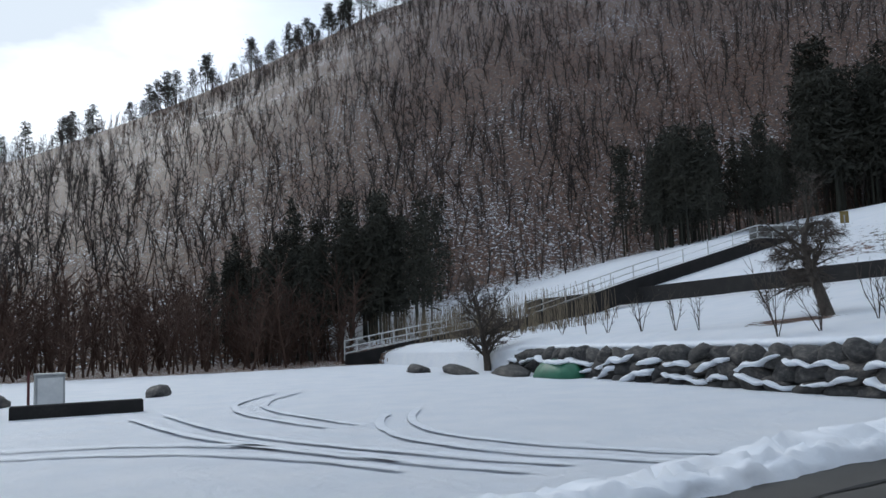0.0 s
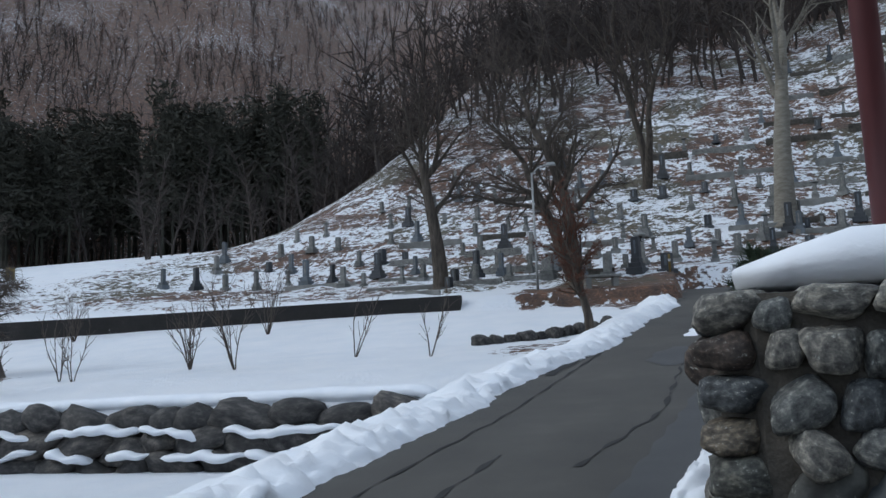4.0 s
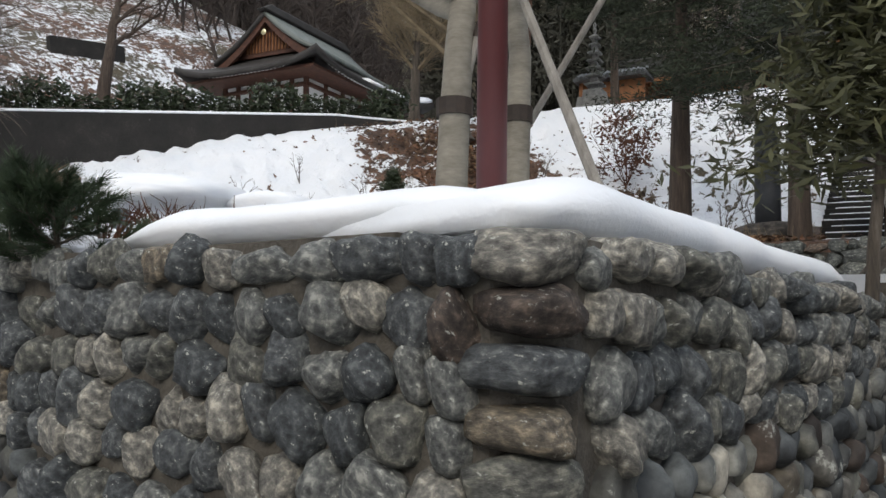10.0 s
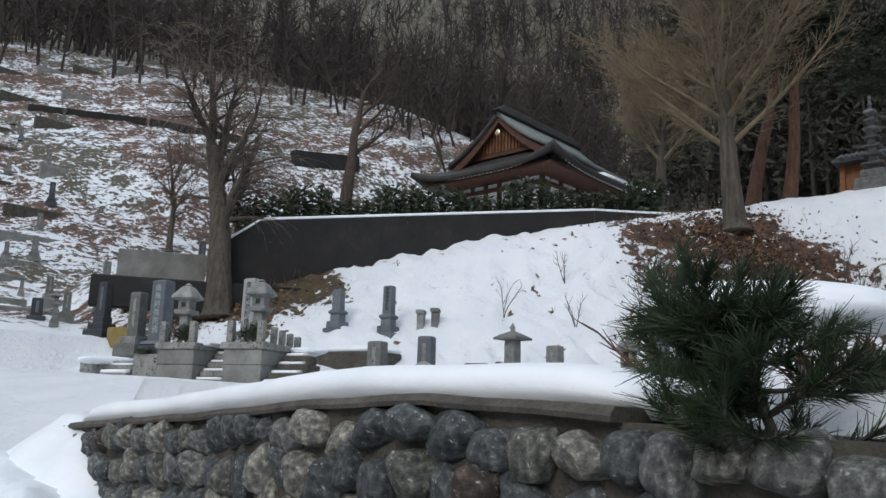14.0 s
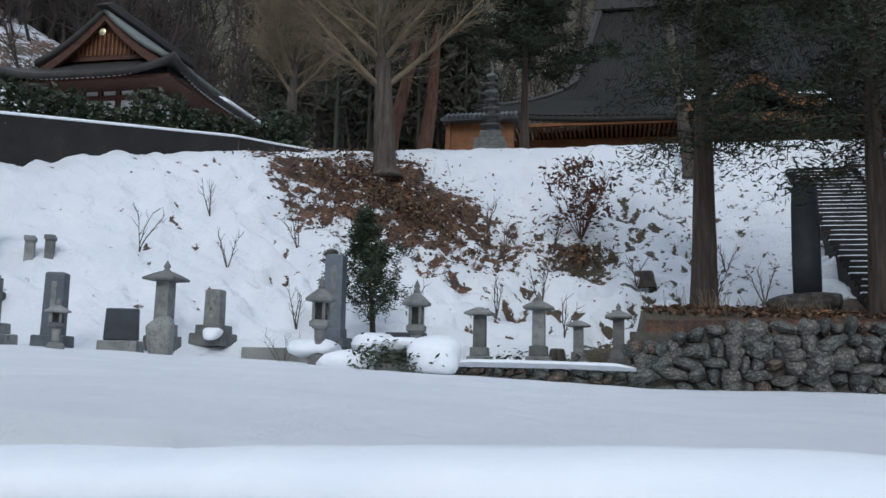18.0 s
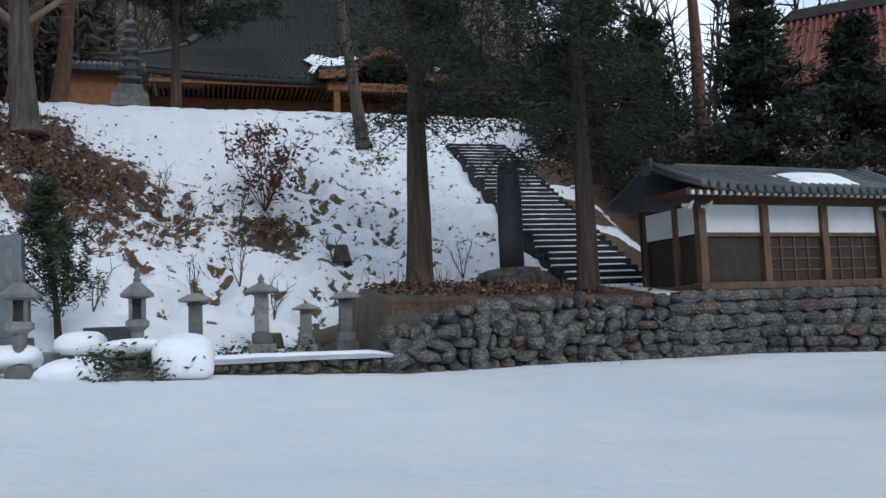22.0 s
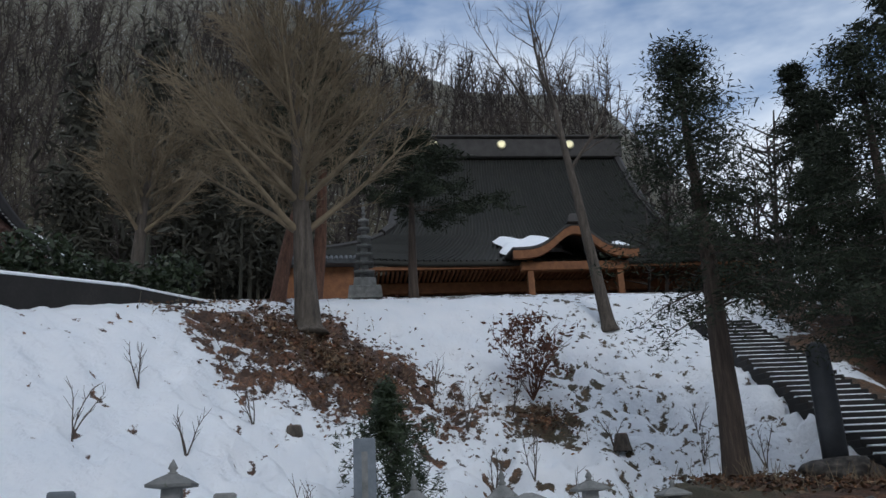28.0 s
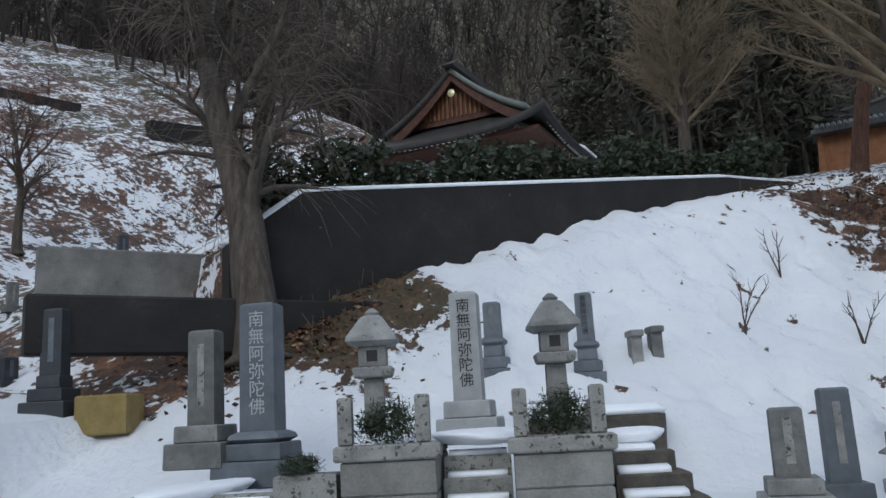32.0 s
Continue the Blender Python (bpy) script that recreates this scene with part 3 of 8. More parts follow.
for cx, cy, cr, deep in zip(rd.uniform(13, 27, 1500), rd.uniform(2, 27, 1500), rd.uniform(0.13, 0.25, 1500), rd.uniform(0.18, 0.4, 1500)):
    cr *= 1.3 if cy < 12 else 1.0
    a, b = np.searchsorted(gx, [cx - 3 * cr, cx + 3 * cr])
    c, d = np.searchsorted(gy, [cy - 4 * cr, cy + 4 * cr])
    q = ((GX[a:b, c:d] - cx) / cr) ** 2 + ((GY[a:b, c:d] - cy) / (1.4 * cr)) ** 2
    GZ[a:b, c:d] -= slope_zone[a:b, c:d] * deep * (1 - 0.7 * ease(14, 19, cy)) * np.exp(-q ** 1.6)
    # soil at the bottom of deep hollows, also standing in for their shade
    if deep > (0.36 if cy > 12 else 0.25):
        thin[a:b, c:d] = np.maximum(thin[a:b, c:d], (0.38 if cy > 12 else 0.44) * np.exp(-1.3 * q))
near_snow = (GX > -60) & (GX < 30) & (GY > -30) & (GY < 28) & ~((GX > road_left(GY)) & (GX < road_right(GY)) & (GY < 34))
GZ = GZ + near_snow * (0.018 * wobble(GX, GY, 1.5, 4) + 0.012 * wobble(GX, GY, 4.5, 6))
berm = np.exp(-((GX - road_left(GY) + 0.6) / 0.5) ** 2) * (GY > 1) * (GY < 27)
GZ = GZ + berm * 0.07 * (wobble(GX, GY, 6, 11) + wobble(GX, GY, 11, 12))


ragged = 0.35 * wobble(GX, GY, 1.1, 61) + 0.3 * wobble(GX, GY, 2.6, 62)


def blob(cx, cy, r, soft=1.5, wide=None):
    d = np.hypot((GX - cx), (GY - cy) * (r / wide if wide else 1.0)) / r
    return 1 - ease(1 - soft / r * 0.5, 1 + soft / r * 0.9, d + ragged)


# the slope_zone specks are part bare soil, part painted shade of small dents
bare = np.maximum.reduce([0.41 * blob(23.8, 14.6, 2.3, 2.2, 4.2), 0.4 * blob(23.6, 8.6, 1.2, 1.2, 1.4), 0.46 * blob(13.9, 27.0, 2.5, 1.8), 0.4 * blob(12.2, 29.5, 2.0), 0.55 * blob(15.3, 6.9, 1.0, 0.5), 0.5 * blob(22.5, -0.4, 1.2, 0.8, 1.0), 0.5 * blob(19.5, -0.1, 1.2, 0.8, 0.8), 0.5 * blob(26.0, -0.8, 1.2, 0.8, 1.0),
                          0.52 * blob(18.3, 6.4, 1.7), 0.45 * blob(16.6, 4.2, 1.6), 0.28 * slope_zone * (1 - ease(6, 13, GY)), 0.19 * slope_zone, 0.15 * slope_zone + 0.16 * np.maximum(0, wobble(GX, GY, 6.5, 14) - 0.2) * slope_zone * (1 - 0.4 * ease(13, 20, GY)), 0.5 * ease(14.2, 14.5, GX) * (1 - ease(18.2, 19.5, GX)) * (1 - ease(6.6, 7.6, GY)) * ease(0.8, 2, GY),
                          (0.33 + 0.07 * wobble(GX, GY, 0.55, 71) + 0.10 * wobble(GX * 0.45, GY, 3.2, 72) + 0.04 * ease(42, 60, GY)) * cem_zone, (0.44 + 0.09 * wobble(GX, GY, 0.9, 51)) * ease(18.0, 21.5, GX) * (1 - ease(-2.0, -0.4, GY)) * (GY > -60), 0.36 * ease(30, 34, GX) * (1 - ease(24, 30, GY)),
                          0.45 * blob(-18.5, 15.5, 1.2), 0.34 * blob(-3.5, 17.5, 1.5), 0.44 * blob(-2.5, 29.8, 3.5, 2), 0.35 * blob(6.5, -4.0, 1.2, 0.8)])
bare = np.maximum(bare, thin * slope_zone)
far = np.hypot(GX, GY - 5)
bare = np.maximum(bare, 0.40 * ease(-46, -52, GX) * (1 - ease(12, 22, GY)) * (GY > -90))
bare = np.maximum(bare, (0.425 + 0.03 * wobble(GX, GY, 0.05, 31) + 0.045 * wobble(GX, GY, 0.16, 32)) * ease(76, 88, far) * (GX < 20) + 0.44 * ease(80, 95, far) * (GX >= 20))
green = np.maximum.reduce([0.85 * ease(80, 95, far) * (GX >= 20), 0.8 * blob(18.3, 6.4, 2.5), 0.6 * slope_zone * (1 - ease(8, 12, GY)), 0.5 * blob(14.5, 26.5, 2.0), 0.7 * cem_zone * (wobble(GX, GY, 0.35, 21) > 0.2)])
nx, ny = GX.shape
idx = np.arange(nx * ny).reshape(nx, ny)
gf = np.stack([idx[:-1, :-1], idx[1:, :-1], idx[1:, 1:], idx[:-1, 1:]], -1).reshape(-1, 4)
ground_me = mesh_from("ground", np.stack([GX, GY, GZ], -1).reshape(-1, 3), gf, GROUND, True)
for key, val in (("bare", bare), ("green", green)):
    ground_me.attributes.new(key, "FLOAT", "POINT").data.foreach_set("value", val.ravel().astype(np.float32))
whole("ground", ground_me, None, "snow-covered ground with patches of brown leaf litter", "ground", kind="structure")

# ---- road ----
ry = np.linspace(-40, 34, 260)
rs = np.linspace(0, 1, 14)
RL, RR = road_left(ry) - 0.45, np.minimum(road_right(ry) + 0.35, 32)
RX = RL[:, None] + (RR - RL)[:, None] * rs[None]
RY = np.repeat(ry[:, None], len(rs), 1)
RZ = road_z(RY) - 0.012 * np.abs(rs - 0.5)[None] ** 2 * 4
ri = np.arange(RX.size).reshape(RX.shape)
rf = np.stack([ri[:-1, :-1], ri[:-1, 1:], ri[1:, 1:], ri[1:, :-1]], -1).reshape(-1, 4)
road = whole("road", mesh_from("road", np.stack([RX, RY, RZ], -1).reshape(-1, 3), rf, ASPHALT, True), None, "worn grey asphalt road climbing past the stone wall", "road", kind="structure")


def road_strip(name, pts, mat, lift, label):
    """A flat strip along the road: points of y, left x, right x."""
    s = Shape()
    ys = np.linspace(pts[0][0], pts[-1][0], 60)
    a = np.interp(ys, [p[0] for p in pts], [p[1] for p in pts]) + 0.03 * np.sin(ys * 7)
    b = np.interp(ys, [p[0] for p in pts], [p[2] for p in pts]) + 0.03 * np.sin(ys * 5.3 + 1)
    z = road_z(ys) + lift
    v = [(x, y, h) for x0, x1, y, h in zip(a, b, ys, z) for x in (x0, x1)]
    s.add(v, [(2 * i, 2 * i + 1, 2 * i + 3, 2 * i + 2) for i in range(len(ys) - 1)])
    return part(name, s, mat, road, label)


road_strip("asphalt_patch", [(3, -1.8, -0.7), (4.56, -1.59, -0.6), (6.3, -1.32, -0.4), (9.84, -0.83, 0.0), (13.9, -0.3, 0.45), (20, 0.6, 1.3)], PATCH, 0.006, "darker newer asphalt along the edge")
road_strip("damp_patch", [(12.6, -1.25, -1.0), (13.3, -1.5, -0.75), (14.3, -1.35, -0.6), (15, -1.0, -0.8)], PATCH, 0.006, "dark damp patch on the asphalt")
road_strip("snow_streak", [(16.5, -0.85, -0.6), (18, -0.65, -0.15), (20.5, -0.1, 0.25), (22.5, 0.35, 0.5)], SNOW, 0.012, "thin streak of snow left on the asphalt")
road_strip("crack", [(-1, -4.0, -3.97), (4.85, -3.65, -3.62), (10.7, -2.9, -2.87), (22.5, -1.36, -1.33), (28, -0.62, -0.6)], RUBBER, 0.006, "long dark joint in the asphalt")


# ---- stones ----
def stone_mesh(seed, mat, detail=3, rough=0.22, flat=0.0):
    """A worn stone: a rounded many-sided block; flat nearer 1 gives sharper faces."""
    r = random.Random(seed * 13 + 5)
    sides = []
    for axis in ((1, 0, 0), (-1, 0, 0), (0, 1, 0), (0, -1, 0), (0, 0, 1), (0, 0, -1)):
        n = (Vector(axis) + Vector((r.gauss(0, rough), r.gauss(0, rough), r.gauss(0, rough)))).normalized()
        sides.append((n, r.uniform(1 - 0.4 * rough, 1.0)))
    for _ in range(5):
        n = Vector((r.gauss(0, 1), r.gauss(0, 1), r.gauss(0, 1))).normalized()
        sides.append((n, r.uniform(0.98 - 0.3 * rough, 1.12)))
    q = 3.2 + 14 * flat
    bm = bmesh.new()
    bmesh.ops.create_icosphere(bm, subdivisions=detail, radius=1.0)
    off = Vector((seed * 7.3, seed * 3.1, seed * 1.7))
    for v in bm.verts:
        n = v.co.normalized()
        k = sum(max(0.0, n.dot(p) / d) ** q for p, d in sides) ** (-1 / q)
        v.co = n * min(k, 1.32) * (1 + 0.35 * rough * noise.noise(n * 2.2 + off) + 0.12 * rough * noise.noise(n * 6 + off))
    me = bpy.data.meshes.new("stone")
    bm.to_mesh(me)
    bm.free()
    me.materials.append(mat)
    me.polygons.foreach_set("use_smooth", [True] * len(me.polygons))
    return me


def merged(meshes, poses, mat, name, smooth_faces=True):
    """Joins many posed copies of meshes into one mesh."""
    vs, fs, n = [], [], 0
    cache = {}
    for me, m in zip(meshes, poses):
        if me.name not in cache:
            co = np.empty(len(me.vertices) * 3)
            me.vertices.foreach_get("co", co)
            lf = np.empty(len(me.loops), np.int32)
            me.loops.foreach_get("vertex_index", lf)
            k = len(lf) // len(me.polygons)
            cache[me.name] = (co.reshape(-1, 3), lf.reshape(-1, k))
        co, lf = cache[me.name]
        mm = np.array(m)
        vs.append(co @ mm[:3, :3].T + mm[:3, 3])
        fs.append(lf + n)
        n += len(co)
    return mesh_from(name, np.concatenate(vs), np.concatenate(fs), mat, smooth_faces)


def scaled(m, sx, sy, sz):
    return m @ Matrix.Diagonal((sx, sy, sz, 1))


# ---- round-stone wall ----
rng = random.Random(4)
CORNER, LEFT_END, RIGHT_END = Vector((-0.8, 2.1, 0)), Vector((wall_x(11.8), 11.8, 0)), Vector((4.4, front_y(4.4), 0))


def wall_top(along):
    return float(np.interp(along, [0, 2.5, 3.5, 4.5, 5.4, 6.9, 9.8], [2.06, 2.07, 2.12, 2.17, 2.15, 2.07, 1.95]))


river_meshes = [stone_mesh(i, RIVER, 3, 0.28 + 0.03 * (i % 5), (0.25, 0.4, 0.6, 0.3)[i % 4]) for i in range(20)]
round_wall = thing("wall_round_stone", "retaining wall of rounded river stones set in dark mortar", "wall", kind="structure")
body = Shape()
inset = Vector((0.55, 0.45, 0))
L1, C1, R1 = LEFT_END, CORNER, RIGHT_END
wl_dir, wr_dir = (L1 - C1).normalized(), (R1 - C1).normalized()
wl_in, wr_in = wr_dir, wl_dir
C2 = C1 + wl_in * 0.5 + wr_in * 0.5
L2, R2 = L1 + wl_in * 0.5, R1 + wr_in * 0.5
outline = [L1, C1 + wl_dir * 0.2, C1 + wr_dir * 0.2, R1, R2, C2, L2]
tops = [wall_top(9.8), 2.0, 2.0, 1.9, 1.95, 2.0, wall_top(9.8)]
body.add([(p.x, p.y, -0.4) for p in outline] + [(p.x, p.y, t) for p, t in zip(outline, tops)],
         [(i, (i + 1) % 7, 7 + (i + 1) % 7, 7 + i) for i in range(7)] + [(7, 8, 12, 13), (8, 9, 12), (9, 10, 11, 12)])
body.loft([[tuple(C1 + wl_dir * d + wr_dir * a + Vector((0, 0, z))) for a, z in ((0.004, -0.4), (0.5, -0.4), (0.5, wall_top(d) - 0.03), (0.004, wall_top(d) - 0.03))] for d in np.linspace(0.6, 9.79, 24)])
body.box(4.4, 4.9, -14, 1.2, -0.4, 2.1)
part("mortar_core", body, MORTAR, round_wall, "dark rough mortar")
cope = Shape()
cope.loft([[tuple(C1 + wl_dir * d + wr_dir * (a + 0.006 * math.sin(5 * d)) + Vector((0, 0, wall_top(d) + z + 0.003 * math.sin(7 * d)))) for a, z in ((-0.05, -0.03), (0.45, -0.03), (0.45, 0.02), (-0.03, 0.02), (-0.055, -0.01))] for d in np.linspace(3.5, 9.8, 64)])
part("coping", cope, MORTAR, round_wall, "rough concrete coping")


def stone_face(origin, along, outward, length, top_at, base_at, parent, meshes, course, wide, deep, rng, limit, skip=()):
    """Courses of stones on a wall's face. Those past the limit are joined into one part."""
    placed, rest_m, rest_p = 0, [], []
    up = Vector((0, 0, 1))
    turn = Matrix((along, outward, up)).transposed().to_4x4()
    row, z = 0, top_at(0) - course * 0.5
    while z > -0.3:
        d = rng.uniform(0, 0.06)
        while d < length:
            w = rng.uniform(*wide)
            h = course * rng.uniform(0.8, 1.12)
            if row == 0:
                h *= 0.85
            zz = z + (top_at(d) - top_at(0)) + rng.uniform(-0.035, 0.035)
            if zz > base_at(d) - 0.12 and d + w < length + 0.1:
                tilt = rng.choice([0, 0.2, 0.35, -0.5, 0.7, 1.0, -0.9, 1.3]) if row else rng.uniform(-0.1, 0.1)
                m = Matrix.Translation(origin + along * (d + w / 2) + up * zz + outward * rng.uniform(-0.03, 0.02)) @ turn @ Matrix.Rotation(tilt, 4, "Y")
                a, c = (w * 0.5, h * 0.5)
                if abs(tilt) > 0.5:
                    a, c = min(a, c * 1.05), max(c, a * 0.9)
                k = rng.uniform(0.9, 1.06) if row else rng.uniform(0.94, 1.04)
                m = scaled(m, a * k, deep * rng.uniform(0.75, 1.15), c * k)
                me = rng.choice(meshes)
                if placed < limit:
                    o = new("stone", me)
                    o.parent, o.matrix_basis = parent, m
                    placed += 1
                else:
                    rest_m.append(me)
                    rest_p.append(m)
            d += w * 0.97
        z -= course * 0.9
        row += 1
    return rest_m, rest_p


left_out, right_out = -wr_dir, -wl_dir
rm1, rp1 = stone_face(C1 + wl_dir * 0.2, wl_dir, left_out, (L1 - C1).length - 0.2, lambda d: wall_top(d + 0.2) - 0.03 * float(ease(2.9, 3.6, d)), lambda d: road_z(2.1 + d), round_wall, river_meshes, 0.225, (0.15, 0.31), 0.105, rng, 215)
rm2, rp2 = stone_face(C1 + wr_dir * 0.2, wr_dir, right_out, (R1 - C1).length - 0.3, lambda d: 2.05 - 0.01 * d, lambda d: 0.1, round_wall, river_meshes, 0.215, (0.15, 0.33), 0.105, rng, 78)
rest = part("further_stones", merged(rm1 + rm2, rp1 + rp2, RIVER, "further_stones"), None, round_wall)
rest["kind"] = "stuff"
corner_stones = [(1.94, 0.40, 0.30, 0.085), (1.76, 0.36, 0.26, 0.075), (1.58, 0.42, 0.3, 0.085), (1.40, 0.36, 0.26, 0.07), (1.22, 0.42, 0.3, 0.085), (1.03, 0.36, 0.3, 0.085), (0.84, 0.42, 0.26, 0.085), (0.64, 0.36, 0.3, 0.09), (0.44, 0.4, 0.3, 0.09), (0.24, 0.4, 0.3, 0.09)]
cm = [stone_mesh(40 + i, RIVER, 3, 0.26, 0.4) for i in range(len(corner_stones))]
for me, (z, a, b, h) in zip(cm, corner_stones):
    o = new("corner_stone", me)
    o.parent = round_wall
    turn = Matrix((wl_dir, -wr_dir, Vector((0, 0, 1)))).transposed().to_4x4()
    o.matrix_basis = scaled(Matrix.Translation(C1 + wl_dir * (a / 2 - 0.07) + wr_dir * (b / 2 - 0.07) + Vector((0, 0, z))) @ turn, a * 0.47, b * 0.5, h * 1.08)


def snow_cap(name, path, wide, thick, label, seed=0, edge=0.0):
    """A long bank of snow with a rounded lip: path of points, lying to the right of it."""
    s = smooth(Shape())
    pts = []
    for a, b in zip(path[:-1], path[1:]):
        n = max(2, int((Vector(b) - Vector(a)).length / 0.18))
        pts += [Vector(a).lerp(Vector(b), i / n) for i in range(n)]
    pts.append(Vector(path[-1]))
    rings = []
    for i, p in enumerate(pts):
        d = (pts[min(i + 1, len(pts) - 1)] - pts[max(i - 1, 0)]).normalized()
        side = Vector((d.y, -d.x, 0)).normalized()
        k = 1 + 0.14 * noise.noise(p * 0.8 + Vector((seed, 0, 0))) + 0.07 * noise.noise(p * 2.5)
        e = min(1, (i + 0.4) / 2.5, (len(pts) - 0.6 - i) / 2.5)
        t = thick * k * max(0.15, e) ** 0.5
        o = edge + 0.05 * noise.noise(p * 1.7 + Vector((0, seed, 0)))
        prof = [(o + 0.05, -0.02), (o - 0.0, 0.06 * t / thick), (o - 0.01, t * 0.45), (o + 0.03, t * 0.75), (o + 0.12, t * 0.94), (o + 0.28, t * 1.02), (wide * 0.6, t * 0.95), (wide, t * 0.3), (wide, -0.05)]
        rings.append([tuple(p + side * a + Vector((0, 0, b))) for a, b in prof])
    s.loft(rings)
    return whole(name, s, SNOW, label, "snow", kind="stuff")


def on_wall(d, back=0.0):
    p = C1 + wl_dir * d + wr_dir * back
    return (p.x, p.y, wall_top(d) - 0.0)


def on_front(d, back=0.0):
    p = C1 + wr_dir * d + wl_dir * back
    return (p.x, p.y, 2.06 - 0.01 * d)


heap = smooth(Shape())
rings = []
for d in np.linspace(6.7, 11.0, 44):
    p, zr = C1 + wl_dir * d, float(road_z(2.1 + d))
    top = float(np.interp(d, [6.7, 7.4, 8.5, 9.3, 10.0, 11.0], [zr - 0.05, zr + 0.2, 1.5, 1.92, 2.06, 1.75]))
    out = 0.25 + 0.55 * (top - zr) + 0.06 * math.sin(3.1 * d)
    ring = []
    for k in range(9):
        q = k / 8
        h = zr - 0.08 + (top - zr + 0.08) * (1 - q) ** 0.8
        v = Vector((p.x, p.y, h)) + left_out * (0.02 + out * q)
        ring.append(tuple(v + left_out * 0.05 * noise.noise(v * 3.1) + Vector((0, 0, 0.06 * noise.noise(v * 4.2)))))
    rings.append([tuple(p + wr_dir * 0.25 + Vector((0, 0, zr - 0.3))), tuple(p + wr_dir * 0.25 + Vector((0, 0, top + 0.02)))] + ring + [tuple(p + left_out * out + Vector((0, 0, zr - 0.3)))])
heap.loft(rings)
whole("snow_heap", heap, SNOW, "lumpy heap of shovelled snow against the wall's far end", "snow", kind="stuff")
snow_cap("wall_snow", [on_wall(3.45, 0.1), on_wall(5.2, 0.0), on_wall(7.5, 0.0), on_wall(9.7, 0.06)], 0.9, 0.19, "thick bank of snow along the top of the stone wall", 3)
snow_cap("wall_snow", [on_wall(0.2, 0.14), on_wall(1.2, 0.12), on_wall(2.55, 0.16)], 1.0, 0.19, "thick bank of snow along the top of the stone wall", 5)
snow_cap("wall_snow", [on_front(4.6, 0.15), on_front(2, 0.12), on_front(0.6, 0.1), on_front(0.1, 0.14)], 1.0, 0.22, "thick bank of snow along the top of the stone wall", 8)

# ---- lower rock wall beside the lot ----
boulder_meshes = [stone_mesh(70 + i, ROCK, 3, 0.34, 0.85) for i in range(10)]
rock_wall = thing("wall_boulder", "low wall of dark boulders with snow on their ledges", "wall", kind="structure")
core = Shape()
for i in range(24):
    x0 = -31 + i * 1.12
    core.box(x0, x0 + 1.13, 12.15, 12.9, -0.2, 1.0 - 0.01 * max(0, -x0 - 12))
part("earth_core", core, MORTAR, rock_wall)
rng = random.Random(11)
for row, (z, hh, yy) in enumerate(((0.12, 0.26, 11.95), (0.5, 0.28, 12.05), (0.92, 0.28, 12.2))):
    x = -31.0 + 0.3 * row
    while x < -4.6:
        w = rng.uniform(0.6, 1.25)
        zz = z + rng.uniform(-0.07, 0.07) - 0.01 * max(0, -x - 12)
        o = new("boulder", rng.choice(boulder_meshes))
        o.parent = rock_wall
        o.matrix_basis = scaled(Matrix.Translation((x + w / 2, yy, zz)) @ Matrix.Rotation(rng.uniform(-0.35, 0.35), 4, "Y") @ Matrix.Rotation(rng.uniform(-0.2, 0.2), 4, "Z"), w * 0.56, 0.36, hh * rng.uniform(0.95, 1.15))
        x += w * 0.93
for zl, yl in ((0.34, 11.62), (0.74, 11.74)):
    x = -30.8
    while x < -5.0:
        run = rng.uniform(0.9, 2.8)
        drift, rings, n = smooth(Shape()), [], int(run / 0.09)
        tilt = rng.choice([0.0, 0.06, 0.24, -0.3, 0.4, -0.14])
        for i in range(n + 1):
            f = i / n
            xx = x + run * f
            e = max(0.0, 1 - (2 * f - 1) ** 4) ** 0.5
            zc = zl + tilt * (f - 0.5) + 0.13 * noise.noise((xx * 1.3, zl * 9, 0)) + 0.09 * noise.noise((xx * 3.1, zl * 5, 3)) - 0.01 * max(0, -xx - 12)
            hh = (0.07 + 0.075 * noise.noise((xx * 2.3, zl, 7))) * e + 0.012
            dd = 0.3 * e + 0.03
            rings.append([(xx, yl + 0.26, zc - hh * 0.9), (xx, yl + 0.2 - dd * 0.9, zc - hh * 0.7), (xx, yl + 0.2 - dd * 1.15, zc), (xx, yl + 0.2 - dd * 0.9, zc + hh * 0.75), (xx, yl + 0.2 - dd * 0.2, zc + hh), (xx, yl + 0.26, zc + hh * 0.9)])
        drift.loft(rings)
        o = part("ledge_snow", drift, SNOW, rock_wall, "snow lying on the boulder ledges")
        o["kind"] = "stuff"
        x += run + rng.uniform(-0.15, 0.35)
snow_cap("bank_snow", [(-5.0, 12.25, 1.22), (-12, 12.2, 1.14), (-20, 12.2, 1.05), (-31, 12.3, 0.95)], 1.2, 0.24, "snow bank curling over the boulder wall", 2)

# ---- low retaining wall across the bank ----
low = Shape()
low.loft([[(x, 27.82, ground_at(x, 27.5) - 0.3), (x, 28.1, ground_at(x, 27.5) - 0.3), (x, 28.1, ground_at(x, 28.6) + 0.0), (x, 27.82, ground_at(x, 28.6) + 0.0)] for x in np.linspace(-62, -8.5, 44)])
whole("wall_low_concrete", low, DARKWALL, "low weathered concrete wall edging the snowy bank", "wall", kind="structure")

# ---- dark retaining wall below the side hall ----
RETL, RETR = Vector((14.6, 26.6, 7.6)), Vector((27.2, 17.8, 10.05))
ret = Shape()
steps = 23
pr = []
for i in range(steps + 1):
    t = -0.14 + 1.14 * i / steps
    p = RETL.lerp(RETR, t)
    z = np.interp(t, [-0.14, -0.04, 0.75, 0.85, 1], [7.4, 8.55, 9.95, 10.0, 10.1])
    n = Vector((RETR.y - RETL.y, -(RETR.x - RETL.x), 0)).normalized()
    pr.append((p, float(z), n))
rings = []
